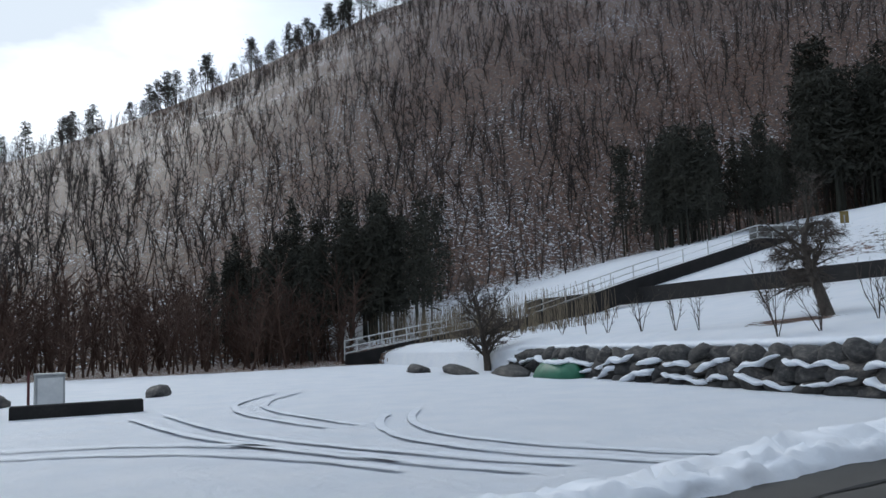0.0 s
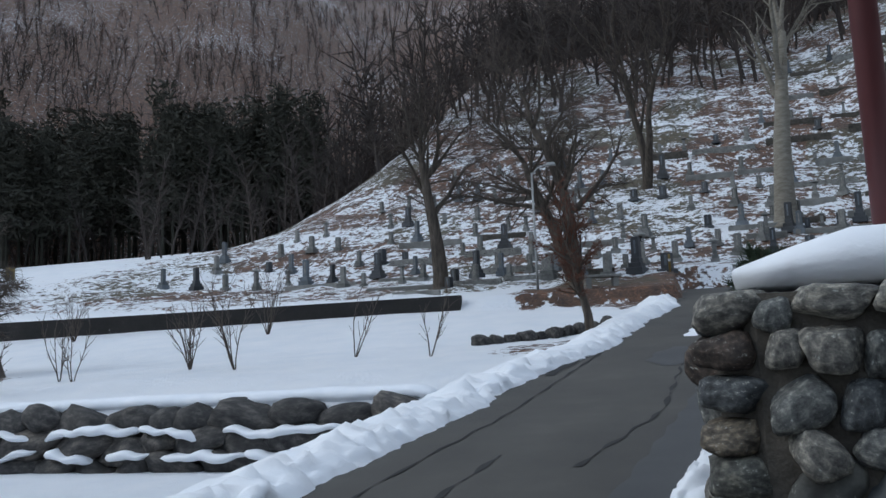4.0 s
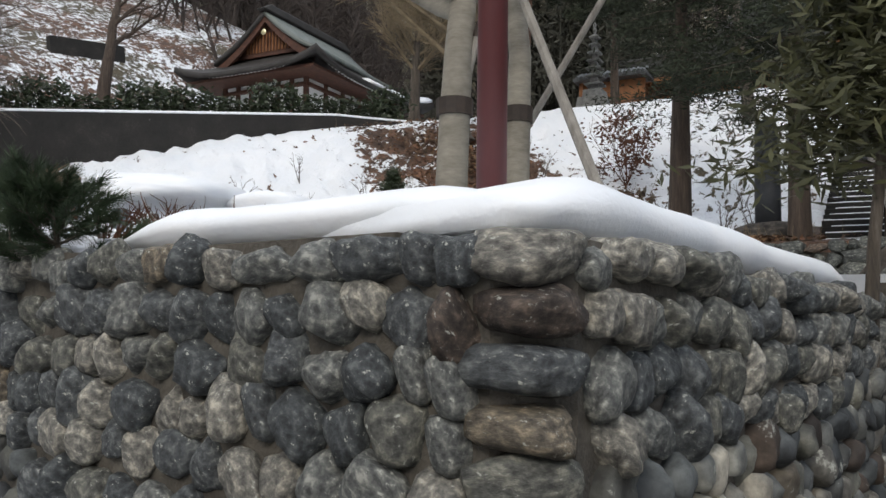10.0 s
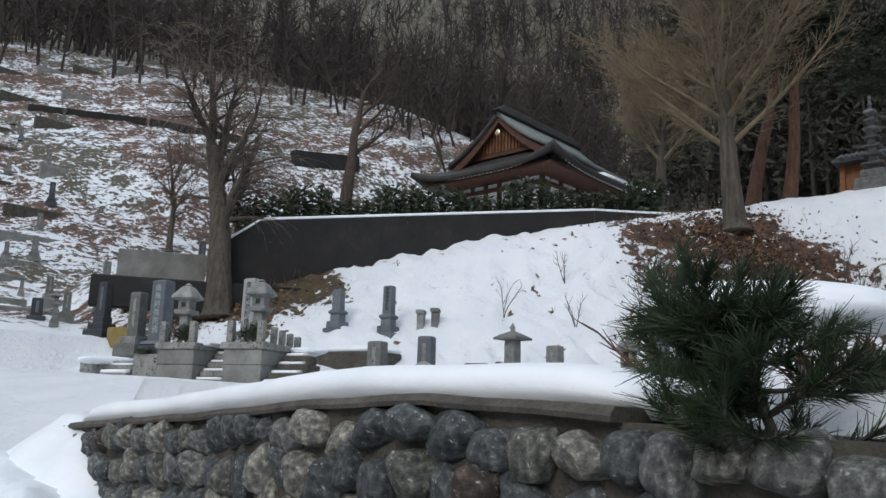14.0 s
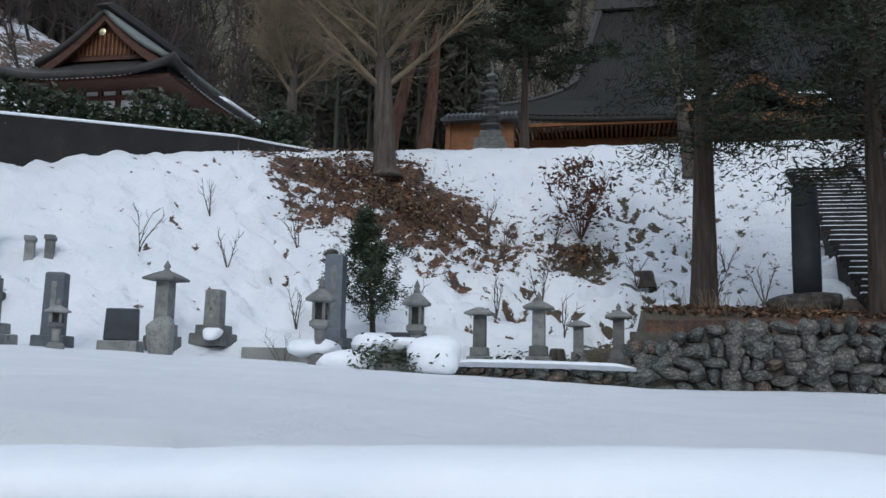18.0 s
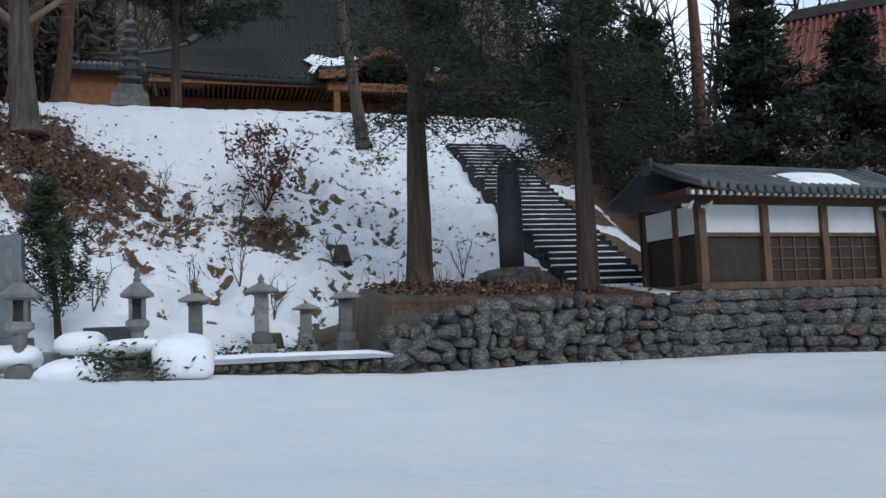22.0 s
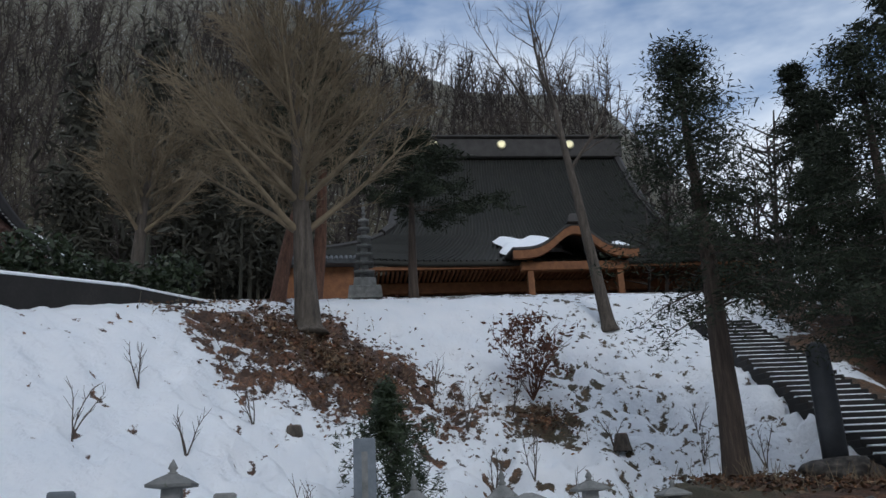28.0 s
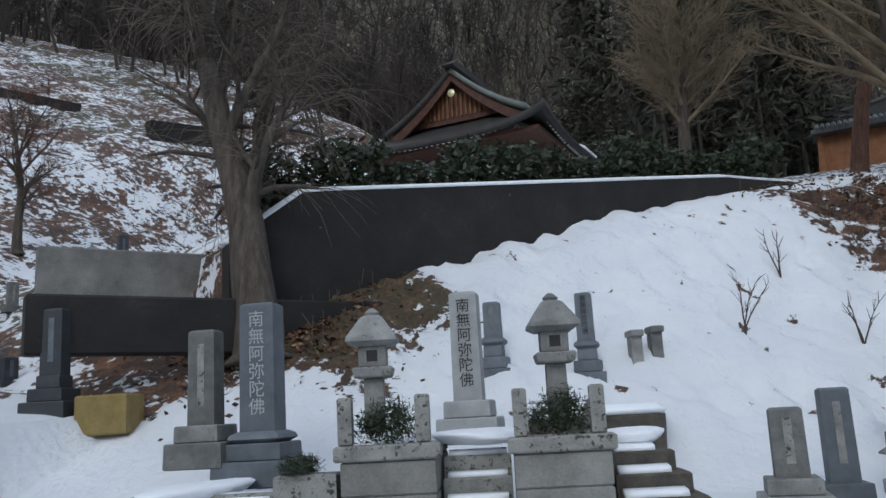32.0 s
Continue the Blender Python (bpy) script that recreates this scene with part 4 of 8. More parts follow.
for p, z, n in pr:
    f = p - n * 0.0
    b = p + (-n) * -0.0
    inn = -n * 0.5 if n.y > 0 else n * -0.5
    rings.append([(f.x, f.y, 2.5), (f.x, f.y, z), (f.x + inn.x, f.y + inn.y, z), (f.x + inn.x, f.y + inn.y, 2.5)])
ret.loft(rings)
whole("wall_dark_retaining", ret, DARKWALL, "long blackened retaining wall with snow on its top", "wall", kind="structure")


# ---- trees ----
def tubes(segs, sides):
    """Tapered tubes for segments (x0,y0,z0,x1,y1,z1,r0,r1), joined."""
    s = np.asarray(segs, float).reshape(-1, 8)
    a, b, r0, r1 = s[:, :3], s[:, 3:6], s[:, 6], s[:, 7]
    d = b - a
    d = d / np.maximum(np.linalg.norm(d, axis=1, keepdims=True), 1e-6)
    ref = np.where(np.abs(d[:, 2:3]) < 0.9, np.array([[0, 0, 1.0]]), np.array([[1.0, 0, 0]]))
    u = np.cross(d, ref)
    u /= np.linalg.norm(u, axis=1, keepdims=True)
    w = np.cross(d, u)
    ang = 2 * np.pi * np.arange(sides) / sides
    ring = u[:, None] * np.cos(ang)[None, :, None] + w[:, None] * np.sin(ang)[None, :, None]
    v = np.concatenate([a[:, None] + ring * r0[:, None, None], b[:, None] + ring * r1[:, None, None]], 1)
    n = len(s)
    base = (np.arange(n) * 2 * sides)[:, None, None]
    j = np.arange(sides)
    f = np.stack([j, (j + 1) % sides, sides + (j + 1) % sides, sides + j], -1)[None] + base
    return v.reshape(-1, 3), f.reshape(-1, 4)


def pointed(segs):
    """Three-sided pointed twigs for the same kind of segments, as triangles."""
    s = np.asarray(segs, float).reshape(-1, 8)
    a, b, r0 = s[:, :3], s[:, 3:6], s[:, 6]
    d = b - a
    d /= np.maximum(np.linalg.norm(d, axis=1, keepdims=True), 1e-6)
    u = np.cross(d, np.where(np.abs(d[:, 2:3]) < 0.9, np.array([[0, 0, 1.0]]), np.array([[1.0, 0, 0]])))
    u /= np.linalg.norm(u, axis=1, keepdims=True)
    w = np.cross(d, u)
    k = r0[:, None]
    v = np.stack([a + u * k, a - 0.5 * u * k + 0.87 * w * k, a - 0.5 * u * k - 0.87 * w * k, b], 1).reshape(-1, 3)
    n = np.arange(len(s))[:, None, None] * 4
    return v, (np.array([[0, 1, 3], [1, 2, 3], [2, 0, 3]])[None] + n).reshape(-1, 3)


def twig_mesh(name, fine, tips, mat):
    v, f = tubes(fine, 3)
    v2, f2 = pointed(tips)
    f = np.concatenate([f[:, [0, 1, 2]], f[:, [0, 2, 3]], f2 + len(v)])
    return mesh_from(name, np.concatenate([v, v2]), f, mat)


def limb(rng, p, d, length, r, bits, lift, wander, out, tip=0.45):
    """A bent branch in bits; returns the points along it."""
    pts, q, v = [], Vector(p), Vector(d).normalized()
    for i in range(bits):
        v = (v + Vector((rng.gauss(0, wander), rng.gauss(0, wander), rng.gauss(0, wander * 0.6) + lift))).normalized()
        q2 = q + v * (length / bits)
        ra, rb = r * (1 - (1 - tip) * i / bits), r * (1 - (1 - tip) * (i + 1) / bits)
        out.append((*q, *q2, ra, rb))
        pts.append((q2, v.copy(), rb))
        q = q2
    return pts


def side_way(rng, v, spread):
    a = Vector((rng.gauss(0, 1), rng.gauss(0, 1), rng.gauss(0, 1)))
    a = (a - v * a.dot(v)).normalized()
    return (v * math.cos(spread) + a * math.sin(spread)).normalized()


def stem(segs, sides, mat):
    """One welded trunk for each run of segments, flared at the foot."""
    s = smooth(Shape())
    runs = []
    for x0, y0, z0, x1, y1, z1, r0, r1 in segs:
        a, b = Vector((x0, y0, z0)), Vector((x1, y1, z1))
        if not runs or (runs[-1][-1][0] - a).length > 1e-4:
            runs.append([(a, r0)])
        runs[-1].append((b, r1))
    for run in runs:
        a, b = run[0][0], run[1][0]
        foot = [(a.lerp(b, k), run[0][1] * w) for k, w in ((-0.06, 1.6), (0.04, 1.38), (0.16, 1.12), (0.34, 1.02))]
        pts = foot + run[1:]
        s.tube([q for q, _ in pts], [r for _, r in pts], sides)
    return s.mesh("trunk", mat)


def bare_tree(name, label, at, height, radius, rng, bark, twig, lean=(0, 0), fork=0.35, limbs=6, spread=0.7, lift=0.05, weep=0.0, twigs=7, wander=0.16, forks=1, category="tree", group="", depth=3, twig_r=0.007):
    """A bare tree: trunk, limbs and twigs, each a mesh."""
    trunk, mids, fine, tips = [], [], [], []
    ends = []
    for k in range(forks):
        d0 = Vector((lean[0] + (rng.gauss(0, 0.3) if forks > 1 else 0), lean[1] + (rng.gauss(0, 0.3) if forks > 1 else 0), 1))
        r = radius / (forks ** 0.5)
        ends.append(limb(rng, (0, 0, -0.15), d0, height * 0.62, r, 7, 0.02, wander * 0.5, trunk, 0.42))
    first = []
    for pts in ends:
        for p, v, r in pts:
            if p.z < height * fork * 0.8:
                continue
            for _ in range(max(1, limbs // 3)):
                first += limb(rng, p, side_way(rng, v, spread * rng.uniform(0.7, 1.25)), height * rng.uniform(0.22, 0.42), r * 0.55, 5, lift, wander, mids, 0.3)
        p, v, r = pts[-1]
        first += limb(rng, p, v, height * 0.35, r * 0.9, 5, lift, wander, mids, 0.25)
    second = []
    for p, v, r in first:
        for _ in range(2 if depth > 2 else 1):
            second += limb(rng, p, side_way(rng, v, rng.uniform(0.4, 0.95)), height * rng.uniform(0.07, 0.17), max(r * 0.5, 0.012), 3, lift * 0.8 - weep * 0.5, wander * 1.2, mids if r > 0.03 else fine, 0.4)
    for p, v, r in second:
        for _ in range(twigs if depth > 2 else twigs // 2):
            limb(rng, p, side_way(rng, v, rng.uniform(0.3, 1.0)), height * rng.uniform(0.03, 0.085) * (1 + 2.2 * weep), twig_r * (1.0 if weep else 1.3), 4 if weep else 1, lift - weep, wander, fine if weep else tips, 0.4)
    t = thing(name, label, category, pose(*at), group)
    part("trunk", stem(trunk, 11, bark), None, t)
    part("branch_crown", mesh_from("branch_crown", *tubes(mids, 5), bark, True), None, t)["kind"] = "stuff"
    part("twig_crown", twig_mesh("twig_crown", fine, tips, twig), None, t, "fine bare twigs")["kind"] = "stuff"
    return t


def leaf_cloud(rng_np, centres, count, spread, size, flat=0.6, width=0.38):
    """Small leaves scattered round centres; each a triangle pair."""
    c = np.repeat(np.asarray(centres, float), count, 0)
    n = len(c)
    p = c + rng_np.normal(0, 1, (n, 3)) * np.array(spread)
    u = rng_np.normal(0, 1, (n, 3))
    u[:, 2] *= flat
    u /= np.linalg.norm(u, axis=1, keepdims=True)
    w = np.cross(u, rng_np.normal(0, 1, (n, 3)))
    w /= np.maximum(np.linalg.norm(w, axis=1, keepdims=True), 1e-6)
    s = (size * rng_np.uniform(0.6, 1.4, n))[:, None]
    v = np.stack([p - u * s, p + w * s * width, p + u * s, p - w * s * width], 1).reshape(-1, 3)
    return v, np.arange(n * 4).reshape(-1, 4)


def conifer(name, label, at, height, radius, reach, rng, bark, leaf, start=0.25, whorls=26, droop=0.25, per=5, leaves=26, size=0.13, top_cut=1.0, spray=(0.22, 0.22, 0.09), group="", lean=(0, 0), category="tree", shape=1.0, rise=(-0.05, 0.35)):
    """An evergreen: trunk, branches and a crown of many small sprays with gaps."""
    trunk, br, cents = [], [], []
    pts = limb(rng, (0, 0, -0.15), (lean[0], lean[1], 1), height, radius, 12, 0.0, 0.02, trunk, 0.12)
    for k in range(whorls):
        f = start + (1 - start) * (k + rng.random()) / whorls
        i = min(int(f * len(pts)), len(pts) - 1)
        p = pts[i][0].lerp(pts[max(i - 1, 0)][0], 1 - (f * len(pts) - i)) if i else pts[0][0]
        long = reach * (1.06 - ((f - start) / (1 - start)) ** shape) * rng.uniform(0.55, 1.1)
        for _ in range(per):
            a = rng.uniform(0, 2 * math.pi)
            got = limb(rng, p, (math.cos(a), math.sin(a), rng.uniform(*rise)), long * rng.uniform(0.6, 1.1), max(0.012, radius * 0.16 * (1 - f)), 4, -droop * 0.35, 0.12, br, 0.2)
            for q, v, r in got[1:]:
                cents.append(tuple(q))
                cents.append(tuple(q + Vector((rng.gauss(0, 0.25), rng.gauss(0, 0.25), rng.gauss(-0.05, 0.08))) * min(1, long)))
    t = thing(name, label, category, pose(*at), group)
    part("trunk", stem(trunk, 11, bark), None, t)
    part("branch_crown", mesh_from("branch_crown", *tubes(br, 4), bark, True), None, t)["kind"] = "stuff"
    rn = np.random.RandomState(rng.randint(0, 99999))
    part("crown", mesh_from("crown", *leaf_cloud(rn, cents, int(leaves * 1.25), spray, size, 0.6, 0.2), leaf), None, t, "dark green needle sprays")
    return t


def set_on(x, y, dz=0.0):
    return (x, y, ground_at(x, y) + dz)


# far woods on the mountains and behind the cemetery: uncountable, joined
def far_tree(seed, twig_n=34):
    """A far bare tree: short trunk and a fuzzy crown of pointed twigs."""
    r = random.Random(seed)
    segs, v, f = [], [], []
    pts = limb(r, (0, 0, -0.5), (r.gauss(0, 0.12), r.gauss(0, 0.12), 1), 7.0, 0.11, 4, 0, 0.08, segs, 0.3)
    for _ in range(twig_n):
        p, d, rr = r.choice(pts[1:])
        q = p - d * r.uniform(0, 2.2)
        way = Vector((r.gauss(0, 0.8), r.gauss(0, 0.8), r.uniform(0.35, 1.1))).normalized()
        tip = q + way * r.uniform(1.0, 2.8)
        u = way.cross(Vector((0.3, 0.5, 0.8))).normalized() * 0.05
        w = way.cross(u).normalized() * 0.05
        k = len(v)
        v += [q + u, q - u * 0.5 + w * 0.87, q - u * 0.5 - w * 0.87, tip]
        f += [(k, k + 1, k + 3), (k + 1, k + 2, k + 3), (k + 2, k, k + 3)]
    tv, tf = tubes(segs, 3)
    n = len(v)
    tri = np.concatenate([tf[:, [0, 1, 2]], tf[:, [0, 2, 3]]]) + n
    return mesh_from("far_tree", np.concatenate([np.array([tuple(p) for p in v]), tv]), np.concatenate([np.array(f), tri]), FARTREE)


def far_conifer(seed, slim=1.0):
    r = random.Random(seed)
    v, f = tubes([(0, 0, -0.5, 0, 0, 12, 0.14, 0.03)], 4)
    cents = []
    for k in range(60):
        h = 3.2 + 9 * (k / 60) ** 0.9
        rad = 2.1 * slim * (1.05 - (h - 3.2) / 9.2)
        a = r.uniform(0, 6.28)
        q = rad * r.uniform(0.3, 1.0)
        cents.append((q * math.cos(a), q * math.sin(a), h))
    v2, f2 = leaf_cloud(np.random.RandomState(seed), cents, 11, (0.4, 0.4, 0.42), 0.36, 0.8, 0.22)
    me = bpy.data.meshes.new("far_conifer")
    allv = np.concatenate([v, v2])
    allf = np.concatenate([f, f2 + len(v)])
    return mesh_from("far_conifer", allv, allf, FARNEEDLE)


def scatter(rng_np, meshes, xs, ys, scale, mat, name, label, wide=1.0):
    zs = land_z(xs, ys)
    poses = []
    for x, y, z in zip(xs, ys, zs):
        s = rng_np.uniform(*scale)
        poses.append(scaled(pose(x, y, z, 0, 0, rng_np.uniform(0, 360)), s * wide, s * wide, s * rng_np.uniform(0.85, 1.2)))
    me = merged([meshes[i] for i in rng_np.randint(0, len(meshes), len(xs))], poses, mat, name, False)
    return whole(name, me, None, label, "woods", kind="stuff")


def polar(rng_np, n, b0, b1, r0, r1, power=1.0):
    b = np.radians(rng_np.uniform(b0, b1, n))
    r = r0 + (r1 - r0) * rng_np.uniform(0, 1, n) ** power
    return r * np.sin(b), 5 + r * np.cos(b)


rn = np.random.RandomState(3)
bare_far = [far_tree(i, 26) for i in range(10)]
for count, r0, r1, low_r in ((2700, 82, 175, 0.9), (4300, 165, 335, 0.8)):
    x, y = polar(rn, count, -112, 14, r0, r1, low_r)
    pick = wobble(x, y, 0.06, 41) + rn.normal(0, 0.35, len(x)) < 0.4
    scatter(rn, bare_far, x[pick], y[pick], (0.6, 1.05), FARTREE, "mountain_woods", "leafless grey-brown woods covering the snowy mountainside")
    scatter(rn, bare_far, x[~pick], y[~pick], (0.5, 0.8), FARRUST, "russet_woods", "russet leafless scrub on the snowy mountainside")
x, y = polar(rn, 420, -116, -83, 52, 84)
scatter(rn, bare_far, x, y, (0.55, 0.95), FARRUST, "foot_woods", "brown leafless scrub at the foot of the mountain")
x, y = polar(rn, 1900, 8, 104, 88, 235, 0.8)
scatter(rn, bare_far, x, y, (1.0, 1.6), FARTREE, "temple_hill_woods", "leafless woods on the hills behind the temple")
con_far = [far_conifer(20 + i) for i in range(4)]
b = np.radians(rn.uniform(-112, -45, 130))
rr = 318 + rn.uniform(-14, 10, 130)
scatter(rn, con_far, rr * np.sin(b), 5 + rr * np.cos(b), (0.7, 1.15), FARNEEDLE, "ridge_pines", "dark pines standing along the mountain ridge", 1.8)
# dark cedar stands at the mountain's foot
for b0, b1, r0, r1, count, small, tall in ((-92, -87, 68, 86, 26, 0.4, 0.6), (-88, -82, 66, 86, 40, 0.5, 0.8), (-83, -77, 66, 86, 44, 0.65, 0.95), (-61, -55, 76, 92, 38, 0.6, 1.0)):
    b = np.radians(rn.normal((b0 + b1) / 2, (b1 - b0) / 3.2, count))
    r = rn.uniform(r0, r1, count)
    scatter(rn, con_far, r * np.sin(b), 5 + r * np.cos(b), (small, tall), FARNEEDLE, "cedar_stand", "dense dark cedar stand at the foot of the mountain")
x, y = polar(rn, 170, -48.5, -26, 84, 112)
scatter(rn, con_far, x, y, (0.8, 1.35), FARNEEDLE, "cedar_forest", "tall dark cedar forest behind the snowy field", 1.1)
x, y = polar(rn, 26, -55, -49, 80, 95)
scatter(rn, con_far, x, y, (0.5, 0.8), FARNEEDLE, "cedar_stand", "low dark cedars beside the taller forest")
x, y = rn.uniform(-42, -27, 48), rn.uniform(50, 92, 48)
scatter(rn, bare_far, x, y, (0.7, 1.2), FARTREE, "edge_woods", "leafless trees along the cemetery's edge")
x, y = polar(rn, 950, -27, 60, 66, 130)
keep_far = (land_z(x, y) > 13) & ((np.degrees(np.arctan2(x, y - 5)) < 7) | (np.hypot(x, y - 5) > 76))
scatter(rn, bare_far, x[keep_far], y[keep_far], (1.1, 1.9), FARTREE, "hill_woods", "leafless woods on the slope above the cemetery")
x, y = polar(rn, 1300, 48, 111, 86, 165)
scatter(rn, bare_far, x, y, (1.1, 1.7), FARTREE, "temple_woods", "leafless woods rising behind the temple")
x, y = polar(rn, 300, 100, 150, 50, 120)
scatter(rn, bare_far, x, y, (1.1, 1.9), FARTREE, "house_woods", "leafless trees behind the red-roofed house")
x = rn.uniform(48, 84, 80)
y = rn.uniform(19, 75, 80)
okk = ~((x < 50) & (y < 44))
scatter(rn, bare_far, x[okk], y[okk], (1.0, 1.6), FARTREE, "side_woods", "leafless trees behind the side hall")
x = rn.uniform(51, 76, 48)
y = rn.uniform(17, 33, 48)
scatter(rn, con_far, x, y, (0.9, 1.5), FARNEEDLE, "evergreen_thicket", "dark evergreens between the two halls")

# single trees
rng = random.Random(21)


def fan_tree(name, label, at, height, radius, reach, rng, fork, limbs=26):
    """A ginkgo: stout trunk, straight limbs fanning upwards from low down, tan spurs."""
    trunk, mids, fine, tips = [], [], [], []
    pts = limb(rng, (0, 0, -0.2), (0.01, 0.02, 1), height * 0.8, radius, 9, 0.0, 0.03, trunk, 0.18)
    for k in range(limbs):
        f = (k + rng.random()) / limbs
        z = fork + (height * 0.78 - fork) * f ** 1.2
        i = min(int(z / (height * 0.8) * 9), 8)
        p = pts[i][0]
        a = k * 2.4 + rng.uniform(-0.4, 0.4)
        out = rng.uniform(0.6, 1.25) * (1 - 0.4 * f)
        long = reach * rng.uniform(0.85, 1.25) * (1.05 - 0.35 * f)
        got = limb(rng, p, (math.cos(a) * out, math.sin(a) * out, rng.uniform(0.45, 0.8)), long, max(0.03, radius * 0.3 * (1 - 0.6 * f)), 8, 0.03, 0.05, mids, 0.2)
        for q, v, r in got[1:]:
            for _ in range(4):
                g2 = limb(rng, q - v * rng.uniform(0, long / 8), side_way(rng, v, rng.uniform(0.35, 0.8)), rng.uniform(0.7, 1.9), 0.017, 4, 0.05, 0.05, fine, 0.35)
                for q2, v2, _r in g2[:3]:
                    for _ in range(3):
                        limb(rng, q2, side_way(rng, v2, rng.uniform(0.3, 0.7)), rng.uniform(0.35, 0.95), 0.012, 1, 0.04, 0.05, tips, 0.5)
    t = thing(name, label, "tree", pose(*at))
    part("trunk", stem(trunk, 11, BARK), None, t)
    part("branch_crown", mesh_from("branch_crown", *tubes(mids, 5), GINKGOTWIG, True), None, t)["kind"] = "stuff"
    part("twig_crown", twig_mesh("twig_crown", fine, tips, GINKGOTWIG), None, t, "fine tan twigs")["kind"] = "stuff"


fan_tree("ginkgo_tree", "leafless ginkgo with a broad fan of tan twigs on the slope", set_on(25.1, 15.1), 11.5, 0.40, 4.6, rng, 2.6, 34)
fan_tree("ginkgo_tree", "smaller leafless ginkgo behind the retaining wall", set_on(34.8, 22.6), 8.6, 0.36, 3.2, rng, 2.8, 20)
bare_tree("weeping_cherry", "large weeping cherry with long drooping bare twigs", set_on(12.75, 27.05), 10.2, 0.46, rng, BARK, WEEPTWIG, forks=1, fork=0.3, limbs=6, spread=0.6, lift=0.07, weep=0.32, twigs=5, twig_r=0.009)
bare_tree("cherry_tree", "spreading leafless cherry beside the road", set_on(-4.7, 31.5), 10.5, 0.42, rng, BARK, TWIG, forks=2, fork=0.2, limbs=6, spread=0.85, lift=0.02, weep=0.08, twigs=7)
bare_tree("roadside_tree", "small leafless tree in the rock-edged bed by the road", set_on(-3.0, 19.2), 3.6, 0.13, rng, BARK, DEADLEAF, fork=0.25, limbs=6, spread=0.6, lift=0.06, twigs=6, depth=3)
bare_tree("cherry_tree", "leafless cherry with drooping twigs at the cemetery's edge", set_on(-10.5, 32.5), 9.0, 0.36, rng, BARK, TWIG, fork=0.4, limbs=6, spread=0.7, weep=0.18, twigs=7)
bare_tree("tall_tree", "tall pale-barked leafless tree with spreading roots among graves", set_on(4.6, 42.7), 17, 0.55, rng, PALEBARK, TWIG, fork=0.4, limbs=5, spread=0.5, lift=0.08, twigs=5)
bare_tree("hill_tree", "forked leafless tree on the cemetery hill", set_on(-2.2, 52.0), 13, 0.4, rng, BARK, TWIG, forks=2, fork=0.3, limbs=5, spread=0.5, lift=0.08, twigs=5)
bare_tree("leaning_cherry", "dark leaning leafless cherry on the snowy bank", set_on(-18.2, 16.6), 4.6, 0.2, rng, BARK, TWIG, lean=(-0.45, 0.1), fork=0.25, limbs=9, spread=0.95, lift=-0.02, weep=0.08, twigs=9)
bare_tree("lot_tree", "low spreading leafless tree at the lot's edge", set_on(-33.5, 12.0), 4.6, 0.18, rng, BARK, TWIG, fork=0.15, limbs=9, spread=0.9, lift=0.0, twigs=8)
bare_tree("slope_tree", "tall leafless tree with a crooked mossy trunk above the slope", set_on(28.0, 5.0), 14.0, 0.24, rng, BARK, TWIG, lean=(0.02, 0.1), forks=1, fork=0.5, limbs=3, spread=0.6, lift=0.1, twigs=4, wander=0.1)
bare_tree("maple_tree", "low leafless maple held up by timber props in the snow", set_on(8.5, 1.5), 3.0, 0.11, rng, BARK, TWIG, lean=(-0.3, -0.36), fork=0.5, limbs=12, spread=1.25, lift=-0.03, twigs=12, wander=0.2, twig_r=0.005)
bare_tree("zelkova_tree", "tall leafless tree before the red-roofed house", set_on(18.2, -12.2), 12.5, 0.4, rng, BARK, TWIG, fork=0.35, limbs=7, spread=0.6, lift=0.05, twigs=6)
bare_tree("zelkova_tree", "tall leafless tree before the red-roofed house", set_on(15.5, -19.0), 12, 0.34, rng, BARK, TWIG, fork=0.35, limbs=7, spread=0.6, lift=0.05, twigs=6)


def pruned_cherry(path, radius, arms, rng):
    """A hard-pruned cherry: smooth pale trunk, cut limbs and upright tan shoots."""
    t = thing("cherry_tree", "pruned pale-barked cherry held by crossed timber props", "tree", Matrix.Translation(path[0]), "pruned cherries")
    o = Vector(path[0])
    n = len(path)
    part("trunk", smooth(Shape().tube([Vector(p) - o for p in path], [radius * (1.25 if i == 0 else 1.0 - 0.3 * i / n) for i in range(n)], 12)), PALEBARK, t)
    mids, fine = [], []
    for start, way, long, r in arms:
        got = limb(rng, Vector(start) - o, way, long, r, 7, 0.04, 0.16, mids, 0.45)
        for p, v, rr in got[2:]:
            for _ in range(5):
                g2 = limb(rng, p, side_way(rng, (v + Vector((0, 0, 0.8))).normalized(), rng.uniform(0.2, 0.8)), rng.uniform(0.5, 1.5), 0.013, 5, 0.05, 0.1, fine, 0.35)
                for q, w, _r in g2[1:4]:
                    limb(rng, q, side_way(rng, w, rng.uniform(0.3, 0.7)), rng.uniform(0.2, 0.7), 0.007, 3, 0.03, 0.1, fine, 0.4)
    part("branch_crown", mesh_from("branch_crown", *tubes(mids, 7), PALEBARK, True), None, t)["kind"] = "stuff"
    part("twig_crown", mesh_from("twig_crown", *tubes(fine, 4), GINKGOTWIG), None, t, "tan upright shoots")["kind"] = "stuff"
    part("trunk_wrap", Shape().turned([(radius * 1.06, 0), (radius * 1.08, 0.12)], 12), DARKWOOD, t, "dark wrap where the prop is tied").matrix_basis = Matrix.Translation(Vector(path[2]) - o)


